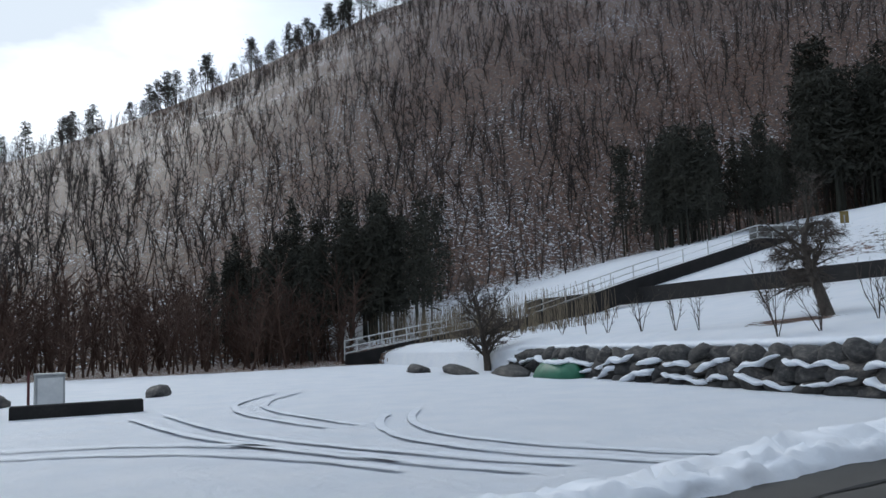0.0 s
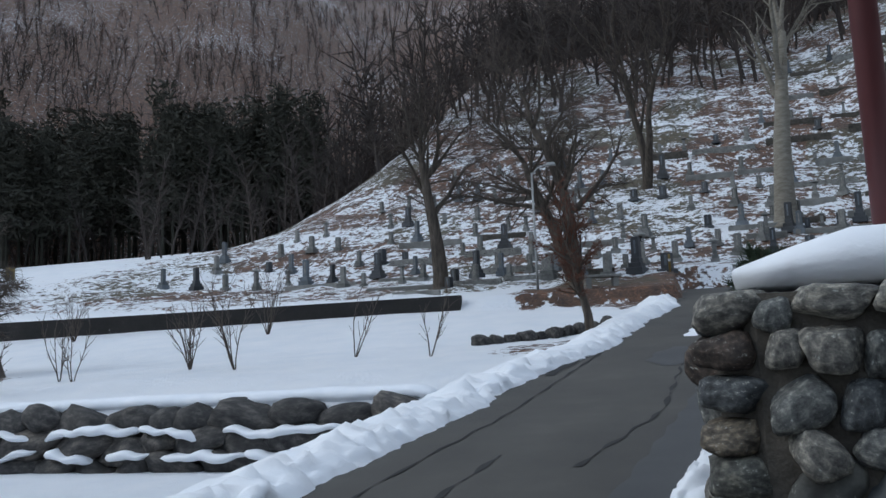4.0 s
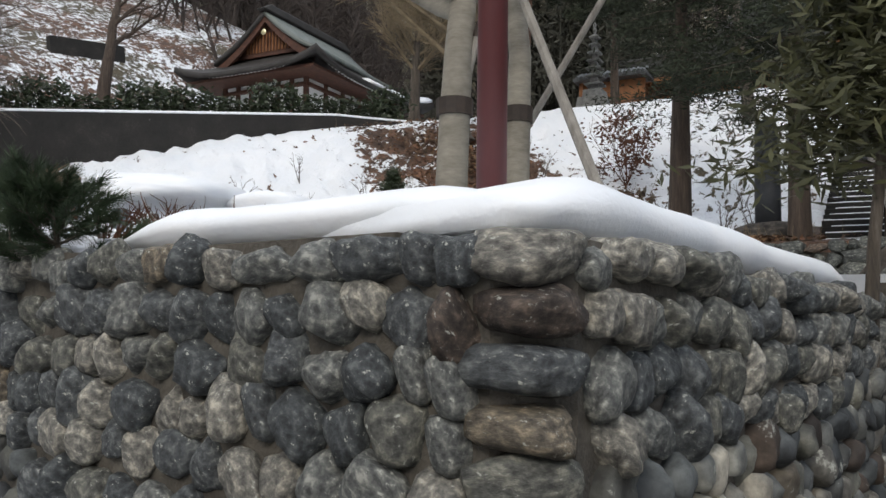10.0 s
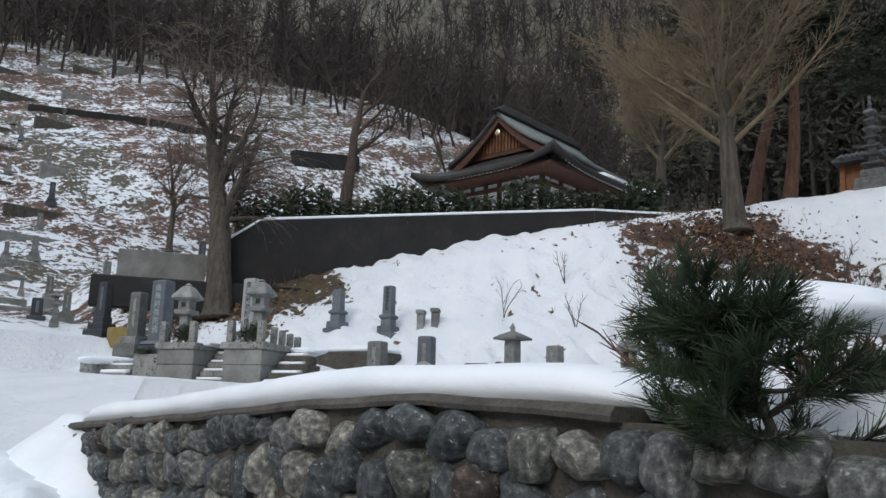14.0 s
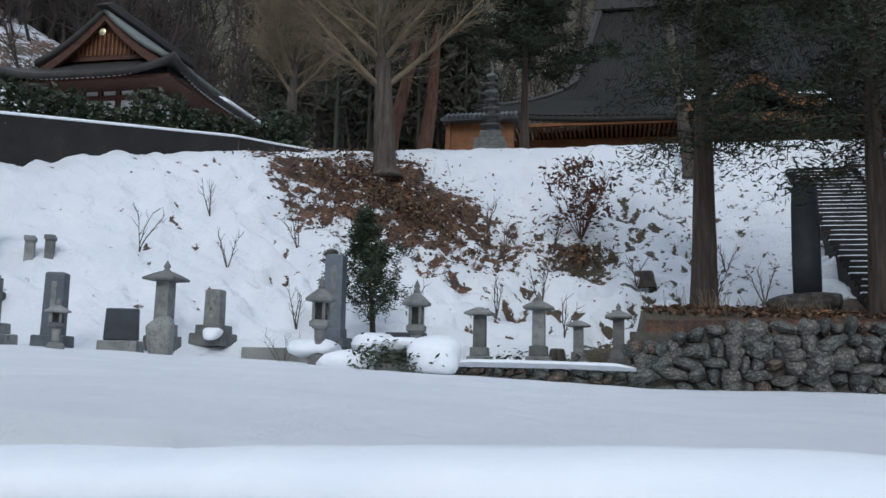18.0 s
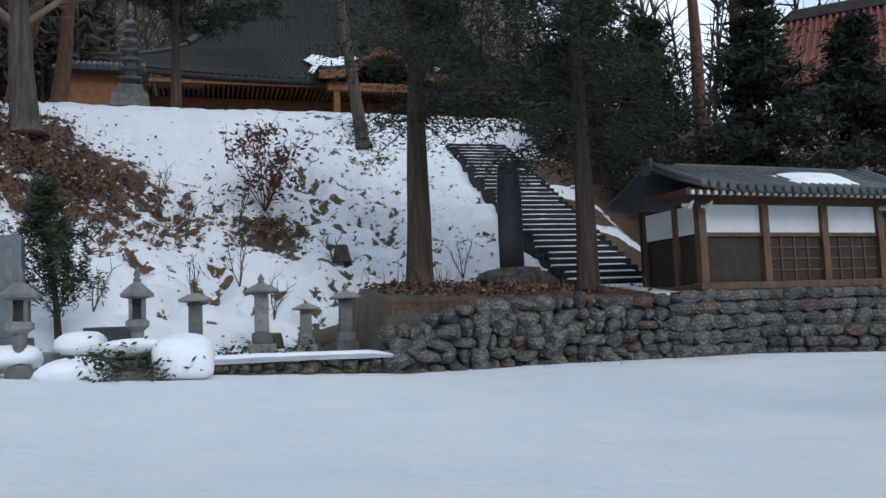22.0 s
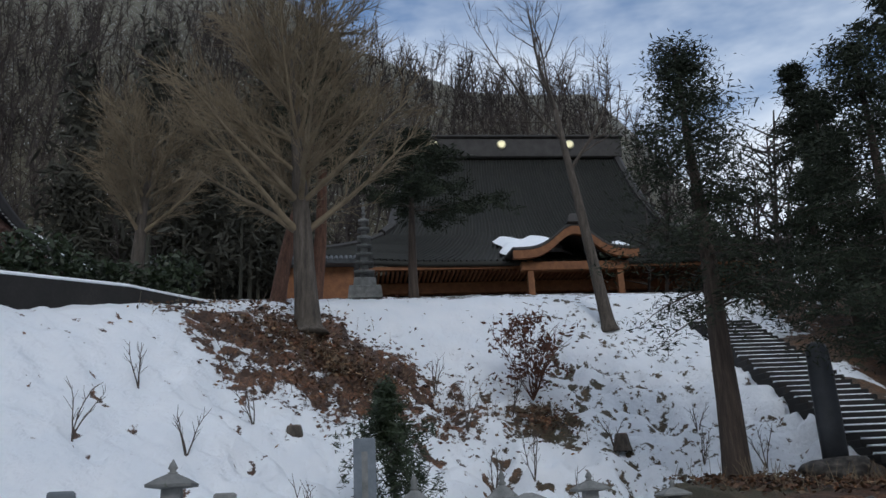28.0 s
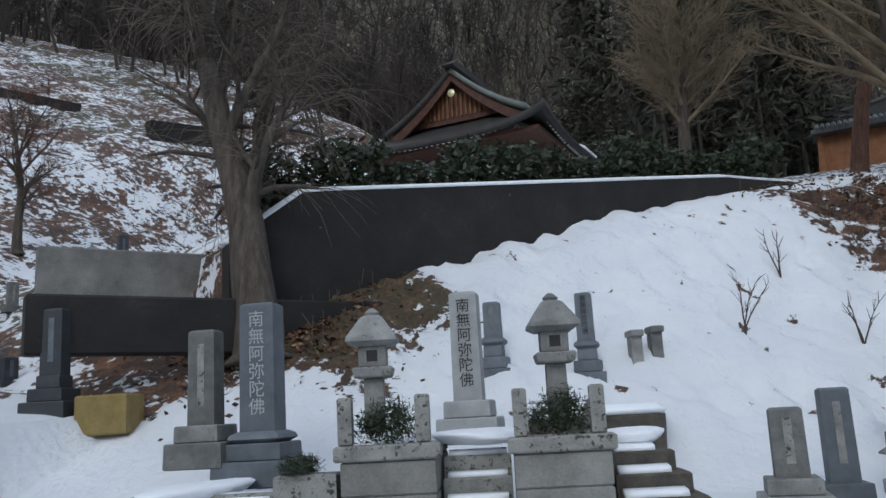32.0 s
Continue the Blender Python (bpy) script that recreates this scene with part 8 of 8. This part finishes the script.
def red_roof(u, v, back=False):
    over = 0.7 * (1 - 2 * u) * (1 - v) * 0.6
    yy = (1 - v) * 1.0 - 3.2 * v
    return (-0.9 + (hl + 1.8) * u + (0.9 * v * (1 - 2 * u)), yy if not back else -6.4 - yy, 13.9 + 4.4 * (0.8 * v + 0.2 * v * v))


us, vs = np.linspace(0, 1, 31), np.linspace(0, 1, 9)
p_roof = thick("roof_front", *[q for q in sheet(us, vs, lambda u, v: red_roof(u, v))], REDROOF, 0.22, house, "red tiled roof slope")
thick("roof_back", *sheet(us, vs[::-1], lambda u, v: red_roof(u, v, True)), REDROOF, 0.22, house)
for k in range(38):
    u = (k + 0.5) / 38
    house_part("cover_tile", Shape().tube([tuple(Vector(red_roof(u, v)) + Vector((0, 0.03, 0.05))) for v in np.linspace(0, 1, 5)], [0.09] * 5, 5), REDROOF)
house_part("ridge", Shape().box(-0.2, hl + 0.2, -3.55, -2.85, 18.1, 18.75, 0.9, 0.08), ROOFDARK, "dark ridge with tiles")
for x in (-0.95, hl + 0.95):
    house_part("verge", Shape().tube([tuple(Vector(red_roof(0 if x < 0 else 1, v)) + Vector((0, 0, 0.05))) for v in np.linspace(0, 1, 5)], [0.16] * 5, 5), WHITEPAINT, "pale verge board")
house_part("upper_wall", Shape().box(0, hl, -6.2, -0.2, 9.4, 14.4), PLASTER, "greyish plaster wall")
for x in (0.0, hl):
    s = Shape()
    x2 = x + (0.12 if x == 0 else -0.12)
    s.add([(x, -6.2, 14.2), (x, -0.2, 14.2), (x, -3.2, 17.9), (x2, -6.2, 14.2), (x2, -0.2, 14.2), (x2, -3.2, 17.9)], [(0, 2, 1), (3, 4, 5), (0, 1, 4, 3), (1, 2, 5, 4), (2, 0, 3, 5)])
    house_part("gable", s, HUTWOOD, "weathered timber gable")
for k in range(8):
    x = k * hl / 7
    house_part("post", Shape().box(x - 0.1, x + 0.1, -0.24, -0.08, 9.4, 14.3, 1.0, 0.02), DARKWOOD)
for z in (10.6, 12.4, 13.9):
    house_part("beam", Shape().box(-0.1, hl + 0.1, -0.23, -0.1, z, z + 0.18, 1.0, 0.02), DARKWOOD)
for k in range(5, 7):
    x = k * hl / 7 + 0.2
    w = house_part("window", Shape().box(x, x + hl / 7 - 0.4, -0.19, -0.12, 10.8, 12.3), GLASS, "dark glazed window")
    for j in range(3):
        part("glazing_bar", Shape().box(x + j * (hl / 7 - 0.4) / 2 - 0.03, x + j * (hl / 7 - 0.4) / 2 + 0.03, -0.12, -0.08, 10.8, 12.3), WHITEPAINT, w)
thick("lower_roof", *sheet(np.linspace(0, 1, 9), np.linspace(0, 1, 4), lambda u, v: (1.5 + (hl + 0.2) * u, 1.9 - 2.2 * v, 12.55 + 0.9 * v)), TILE, 0.14, house, "grey lean-to roof with snow")
s = smooth(Shape())
s.loft([[(hl * 0.5 + 5.8 * u, 1.75 - a, 12.62 + b) for a, b in ((0, 0), (0.05, 0.12), (0.5, 0.36), (1.1, 0.55), (1.1, 0.3))] for u in np.linspace(0, 1, 9)])
house_part("roof_snow", s, SNOW, "snow along the lower roof")
for k in range(5):
    x = 3.2 + k * (hl - 3) / 4
    house_part("porch_post", Shape().box(x - 0.08, x + 0.08, 1.5, 1.66, 9.6, 12.6, 1.0, 0.015), DARKWOOD)

white = thing("white_house", "low white house with a snow-covered gable roof", "house")
WA, WB = Vector((31.4, -35.6, 0)), Vector((25.0, -42.9, 0))
wd2 = (WB - WA).normalized()
wn2 = Vector((-wd2.y, wd2.x, 0))
if wn2.x > 0:
    wn2 = -wn2
white.matrix_basis = Matrix.Translation((WA.x, WA.y, 0)) @ Matrix((wd2, wn2, Vector((0, 0, 1)))).transposed().to_4x4()
wl = (WB - WA).length
part("wall", Shape().box(0, wl, -5, 0, 9.0, 13.2), PLASTER, white, "white plaster walls")
thick("roof_front", *sheet(np.linspace(0, 1, 7), np.linspace(0, 1, 4), lambda u, v: (-0.6 + (wl + 1.2) * u, 0.7 - 3.2 * v, 12.95 + 1.45 * v)), TILE, 0.16, white)
thick("roof_back", *sheet(np.linspace(0, 1, 7), np.linspace(0, 1, 4)[::-1], lambda u, v: (-0.6 + (wl + 1.2) * u, -5.7 + 3.2 * v, 12.95 + 1.45 * v)), TILE, 0.16, white)
s = smooth(Shape())
s.loft([[(-0.4 + (wl * 0.75) * u, 0.5 - a, 13.08 + b) for a, b in ((0, 0), (0.05, 0.15), (1.2, 0.72), (2.9, 1.45), (2.9, 1.2))] for u in np.linspace(0, 1, 9)])
part("roof_snow", s, SNOW, white, "snow on the roof")
for k in range(4):
    x = 1.0 + k * 2.1
    w = part("window", Shape().box(x, x + 1.1, -0.03, 0.03, 10.9, 12.1), GLASS, white, "dark window")
    part("frame", Shape().box(x - 0.08, x, -0.02, 0.06, 10.82, 12.18).box(x + 1.1, x + 1.18, -0.02, 0.06, 10.82, 12.18).box(x, x + 1.1, -0.02, 0.06, 12.1, 12.18).box(x, x + 1.1, -0.02, 0.06, 10.82, 10.9), WHITEPAINT, w)

# small white van by the house
van = thing("white_van", "small white van parked beside the red-roofed house", "van", pose(32.6, -33.8, 10.55, 0, 0, -40))
s = smooth(Shape())
s.loft([[(x, -0.72, 0.25), (x, 0.72, 0.25), (x, 0.74, zt * 0.55), (x, 0.62, zt), (x, -0.62, zt), (x, -0.74, zt * 0.55)] for x, zt in ((-1.65, 1.2), (-1.55, 1.75), (0.5, 1.8), (1.0, 1.7), (1.45, 1.0), (1.65, 0.8))])
part("body", s, WHITEPAINT, van)
for x0, x1 in ((-1.3, -0.4), (-0.3, 0.6)):
    for yy in (-0.73, 0.73):
        part("side_window", Shape().box(x0, x1, yy - 0.02, yy + 0.02, 1.0, 1.5), GLASS, van, "dark glass")
part("rear_window", Shape().box(-1.66, -1.6, -0.55, 0.55, 1.05, 1.55), GLASS, van, "dark glass")
for x in (-1.05, 1.05):
    for yy in (-0.66, 0.66):
        w = part("wheel", Shape().turned([(0.28, -0.09), (0.28, 0.09)], 14), RUBBER, van, "black wheel")
        w.matrix_basis = pose(x, yy, 0.28, 90, 0, 0)

# ---- along the road ----
post = thing("lamp_post", "slim grey lamp post beside the road", "lamp post", pose(-6.0, 30.1, ground_at(-6, 30.1) - 0.1))
part("shaft", smooth(Shape().turned([(0.055, 0), (0.045, 2.2), (0.04, 4.6)], 10)), STEEL, post)
part("arm", smooth(Shape().tube([(0, 0, 4.5), (0.25, -0.1, 4.75), (0.7, -0.25, 4.8)], [0.03, 0.025, 0.025], 8)), STEEL, post)
part("lamp_head", Shape().box(0.6, 1.0, -0.4, -0.2, 4.74, 4.86, 0.8, 0.02), STEEL, post)
lantern((-2.4, 38.5, ground_at(-2.4, 38.5)), 6.9 - ground_at(-2.4, 38.5) if ground_at(-2.4, 38.5) < 5.6 else 1.6, "stone lantern at the top of the road", 30, 0.22)
yp = thing("marker_post", "short faded yellow marker post by the road", "post", pose(-1.1, 32.8, ground_at(-1.1, 32.8) - 0.05))
part("shaft", smooth(Shape().turned([(0.05, 0), (0.05, 0.75), (0.035, 0.8)], 10)), YELLOW, yp)
part("band", Shape().turned([(0.054, 0.5), (0.054, 0.6)], 10), WHITEPAINT, yp, "pale reflective band")
bench = thing("stone_bench", "low stone bench under the roadside cherry", "bench", pose(-3.5, 29.0, ground_at(-3.5, 29.0) - 0.02, 0, 0, 20))
part("seat", Shape().box(-0.7, 0.7, -0.2, 0.2, 0.36, 0.46, 1.0, 0.02), CONCRETE, bench)
for x in (-0.5, 0.5):
    part("leg", Shape().box(x - 0.1, x + 0.1, -0.15, 0.15, -0.1, 0.36, 1.0, 0.01), CONCRETE, bench)
for k in range(10):
    f = k / 9
    x, y = -5.8 + 3.0 * f, 19.4 + 1.9 * f
    whole("edging_rock", rng.choice(boulder_meshes), None, "dark rock edging the bed by the road", "rock", scaled(pose(x, y, ground_at(x, y) + 0.04, 0, 0, rng.uniform(0, 180)), rng.uniform(0.2, 0.34), 0.2, rng.uniform(0.16, 0.26)), "edging rocks")
rb = random.Random(9)
for edge_x, sgn, y0, y1 in ((road_left, -1, -1.0, 27.6), (road_right, 1, 4.2, 28.2)):
    ys = np.arange(y0, y1, 0.055)
    offs = np.array([-0.1, -0.04, 0.0, 0.05, 0.12, 0.2, 0.3, 0.42, 0.55, 0.7, 0.85, 1.0, 1.15])
    tall = 0.8 * np.array([-0.05, 0.03, 0.08, 0.12, 0.16, 0.19, 0.21, 0.21, 0.19, 0.15, 0.1, 0.04, -0.06])
    ex = edge_x(ys)
    verts = []
    for k, y in enumerate(ys):
        fade = min(1.0, k / 12, (len(ys) - 1 - k) / 12)
        for o, h in zip(offs, tall):
            q = Vector((o * 1.0, y, 3.0 * sgn))
            shift = 0.09 * noise.noise(q * 1.3) + 0.07 * noise.noise(q * 4.0) + 0.05 * noise.noise(q * 9.0)
            slim = 1.0 if sgn < 0 else float(np.interp(y, [4, 8, 11.5], [0.5, 0.62, 1.0]))
            x = float(ex[k]) + sgn * (o * fade * slim + shift * slim * (1 if o < 0.9 else 0.3))
            lump = 1 + 0.4 * noise.noise(q * 3.5) + 0.6 * noise.noise(q * 6.5) + 0.65 * noise.noise(q * 11.0)
            verts.append((x, y, max(float(road_z(y)), ground_at(x, y) - 0.12 if o > 0.5 else -9) + (h * lump if h > 0 else h) * fade - 0.02 * (1 - fade)))
    m = len(offs)
    quads = [(i * m + j, i * m + j + 1, (i + 1) * m + j + 1, (i + 1) * m + j)[::sgn] for i in range(len(ys) - 1) for j in range(m - 1)]
    s = smooth(Shape())
    s.add(verts, quads)
    whole("snow_berm", s, SNOW, "lumpy ploughed snow bank along the road's edge", "snow", kind="stuff")
pebble = stone_mesh(240, MORTAR, 1, 0.3, 0.2)
# earth and pebbles at the foot of the stone wall
poses, stock = [], []
for k in range(380):
    d = rb.uniform(0.1, 9.5)
    p = C1 + wl_dir * d - wr_dir * abs(rb.gauss(0.12, 0.1))
    r = rb.uniform(0.012, 0.045)
    stock.append(pebble)
    poses.append(scaled(pose(p.x, p.y, float(road_z(p.y)) + 0.005, 0, 0, rb.uniform(0, 180)), r, r * 0.8, r * 0.6))
whole("gravel", merged(stock, poses, MORTAR, "gravel"), None, "earth and pebbles at the foot of the stone wall", "gravel", kind="stuff")

# ---- the lot at the foot of the mountain ----
box = thing("utility_box", "pale grey utility box standing in the snow", "box", pose(-27.8, -5.4, ground_at(-27.8, -5.4) - 0.05, 0, 0, 10))
part("body", Shape().box(-0.3, 0.3, -0.42, 0.42, 0, 1.0, 1.0, 0.02), STEEL, box)
part("lid", Shape().box(-0.33, 0.33, -0.45, 0.45, 1.0, 1.06, 0.95, 0.01), STEEL, box)
part("door", Shape().box(0.3, 0.315, -0.36, 0.36, 0.12, 0.92), WHITEPAINT, box)
part("pipe", Shape().tube([(0.1, -0.6, 0), (0.1, -0.6, 1.15)], [0.04, 0.04], 8), REDPAINT, box, "red standpipe")
whole("dark_kerb", Shape().box(-0.15, 0.15, -1.6, 1.6, -0.2, 0.36, 1.0, 0.03), DARKWALL, "dark concrete kerb in the snowy lot", "kerb", pose(-22.7, -4.3, 0, 0, 0, 4))
tarp = smooth(Shape())
tarp.loft([[(x, 0.55 * k * math.cos(a) * (1 + 0.12 * noise.noise((x, a, 2))), max(-0.05, h * math.sin(a) * (1 + 0.2 * noise.noise((x * 2, a, 5))))) for a in np.linspace(-0.2, math.pi + 0.2, 11)] for x, k, h in ((-1.3, 0.5, 0.15), (-1.0, 0.9, 0.5), (-0.3, 1.05, 0.62), (0.4, 1.0, 0.55), (0.9, 0.95, 0.5), (1.25, 0.6, 0.2))])
whole("tarpaulin_heap", tarp, TARP, "heap under a creased green tarpaulin by the boulder wall", "tarpaulin", pose(-25.6, 11.35, ground_at(-25.6, 11.3), 0, 0, 4))
flat_snow("snow_heap", (-25.7, 11.3, 0.62), 0.8, 0.35, 0.09, 190)
for k, (x, y, a, b) in enumerate(((-29.3, 11.2, 2.2, 0.5), (-33.0, 10.4, 2.0, 0.5), (-36.5, 9.6, 1.8, 0.4), (-27.5, -7.2, 1.6, 0.4), (-31, -2.0, 2.2, 0.35))):
    whole("dark_bank", stone_mesh(195 + k, ROCK, 3, 0.3, 0.2), None, "low dark bank showing through the snow", "earth", scaled(pose(x, y, ground_at(x, y) + 0.02, 0, 0, -8), a, b, 0.34), kind="stuff")

rail_pts = [(-52.7, 10.1, 1.6), (-51.2, 13.9, 2.3), (-48.5, 20.9, 3.5), (-45.6, 27.8, 5.8), (-42.5, 35.4, 8.1), (-40.8, 40.1, 7.9)]
rail = thing("handrail", "white steel handrail climbing beside the snowy path", "railing")
for dz in (0.0, -0.42, -0.8):
    part("rail", Shape().tube([(x, y, z + dz) for x, y, z in rail_pts], [0.04] * 6, 6), WHITEPAINT, rail)
for (a, b) in zip(rail_pts[:-1], rail_pts[1:]):
    for k in range(5):
        q = Vector(a).lerp(Vector(b), k / 5)
        part("post", Shape().tube([(q.x, q.y, q.z - 1.3), (q.x, q.y, q.z)], [0.04, 0.04], 6), WHITEPAINT, rail)
s = Shape()
s.loft([[(x - 0.1, y, z - 2.2), (x + 0.25, y, z - 2.2), (x + 0.25, y, z - 0.9), (x - 0.1, y, z - 0.9)] for x, y, z in rail_pts])
whole("ramp_wall", s, DARKWALL, "dark stone wall under the white handrail", "wall", kind="structure")
s = Shape()
s.loft([[(-45.2, 37.2, z), (-41.4, 40.7, z), (-40.9, 40.1, z), (-44.7, 36.6, z)] for z in (3.5, 8.2)])
whole("concrete_block", s, CONCRETE, "pale stained concrete retaining block", "wall", kind="structure")
sg = thing("small_sign", "small yellow notice sign in the snowfield", "sign", pose(-38.4, 38.6, ground_at(-38.4, 38.6), 0, 0, -40))
part("post", Shape().box(-0.04, 0.04, -0.04, 0.04, -0.2, 0.8), STEEL, sg)
part("board", Shape().box(-0.03, 0.03, -0.25, 0.25, 0.3, 1.05, 1.0, 0.01), YELLOW, sg)

# stumps on the slope
for x, y in ((22.7, 6.7), (20.4, 15.2), (18.4, 8.9)):
    s = Shape()
    s.turned([(0.28, -0.3), (0.22, -0.1), (0.19, 0.06), (0.17, 0.14), (0.1, 0.16)], 11)
    st = thing("tree_stump", "low cut tree stump in the snowy slope", "stump", pose(*set_on(x, y), 0, 0, rng.uniform(0, 180)), "stumps on the slope")
    part("bark", s, BARK, st)
    part("cut_face", Shape().turned([(0.165, 0.145), (0.15, 0.168)], 11), STUMPWOOD, st, "pale cut face")
# low shrubs under the snow beside the young pine
for x, y, k in ((0.55, 5.6, 0.5), (0.8, 5.1, 0.42), (1.0, 4.7, 0.36), (0.5, 4.9, 0.4)):
    shrub("low_shrub", "low reddish shrub weighed down by snow", (x, y, ground_at(x, y)), k, rng, 14, 0.9, DEADLEAF, "shrubs under snow")
flat_snow("snow_heap", (0.9, 5.3, 2.55), 0.5, 0.42, 0.11, 197)
flat_snow("snow_heap", (1.3, 4.75, 2.48), 0.3, 0.28, 0.08, 198)

# wheel tracks across the snowy lot
for k, (x0, y0, x1, y1, bend) in enumerate(((-8.0, 1.5, -20.0, -3.0, 0.8), (-8.2, 2.2, -20.5, -2.2, 0.9), (-7.6, 3.4, -17.0, 2.4, 1.6), (-7.9, 4.2, -17.5, 3.3, 1.7), (-9.0, 0.2, -14.0, -6.0, -1.2), (-10.0, 0.5, -15.0, -5.6, -1.2), (-15.0, 0.5, -27.0, 1.5, 1.5), (-15.2, 1.2, -27.0, 2.4, 1.5))):
    a, b = Vector((x0, y0)), Vector((x1, y1))
    n = (b - a).normalized()
    side_v = Vector((-n.y, n.x))
    verts = []
    for i in range(41):
        f = i / 40
        p = a.lerp(b, f) + side_v * (bend * math.sin(math.pi * f) + 0.06 * noise.noise((f * 9, k, 0)))
        for w in (-0.09, 0.09):
            q = p + side_v * (w + 0.05 * noise.noise((f * 22, k, w)))
            verts.append((q.x, q.y, ground_at(q.x, q.y) + 0.05))
    s = smooth(Shape())
    s.add(verts, [(2 * i, 2 * i + 1, 2 * i + 3, 2 * i + 2) for i in range(40)])
    whole("wheel_track", s, DIRTYSNOW, "faint grey wheel track pressed into the snow", "track", kind="stuff")
for k, pts in enumerate(([(3, -3.3, -3.27), (5, -2.9, -2.86), (6.5, -2.7, -2.68)], [(6, -1.9, -1.87), (9, -1.2, -1.16), (13, -0.9, -0.88)], [(12, -3.1, -2.95), (14, -2.85, -2.6), (17, -2.4, -2.3)])):
    road_strip("crack", pts, RUBBER, 0.006, "dark crack in the asphalt")

# more tall bare trees on the ground before the white house
grove = random.Random(77)
for gx, gy, gh in ((17.0, -15.6, 13.5), (13.4, -17.2, 13.0), (12.2, -21.5, 14.5)):
    bare_tree("zelkova_tree", "tall leafless tree before the white house", set_on(gx, gy), gh, 0.3, grove, BARK, TWIG, fork=0.35, limbs=8, spread=0.6, lift=0.05, twigs=7)
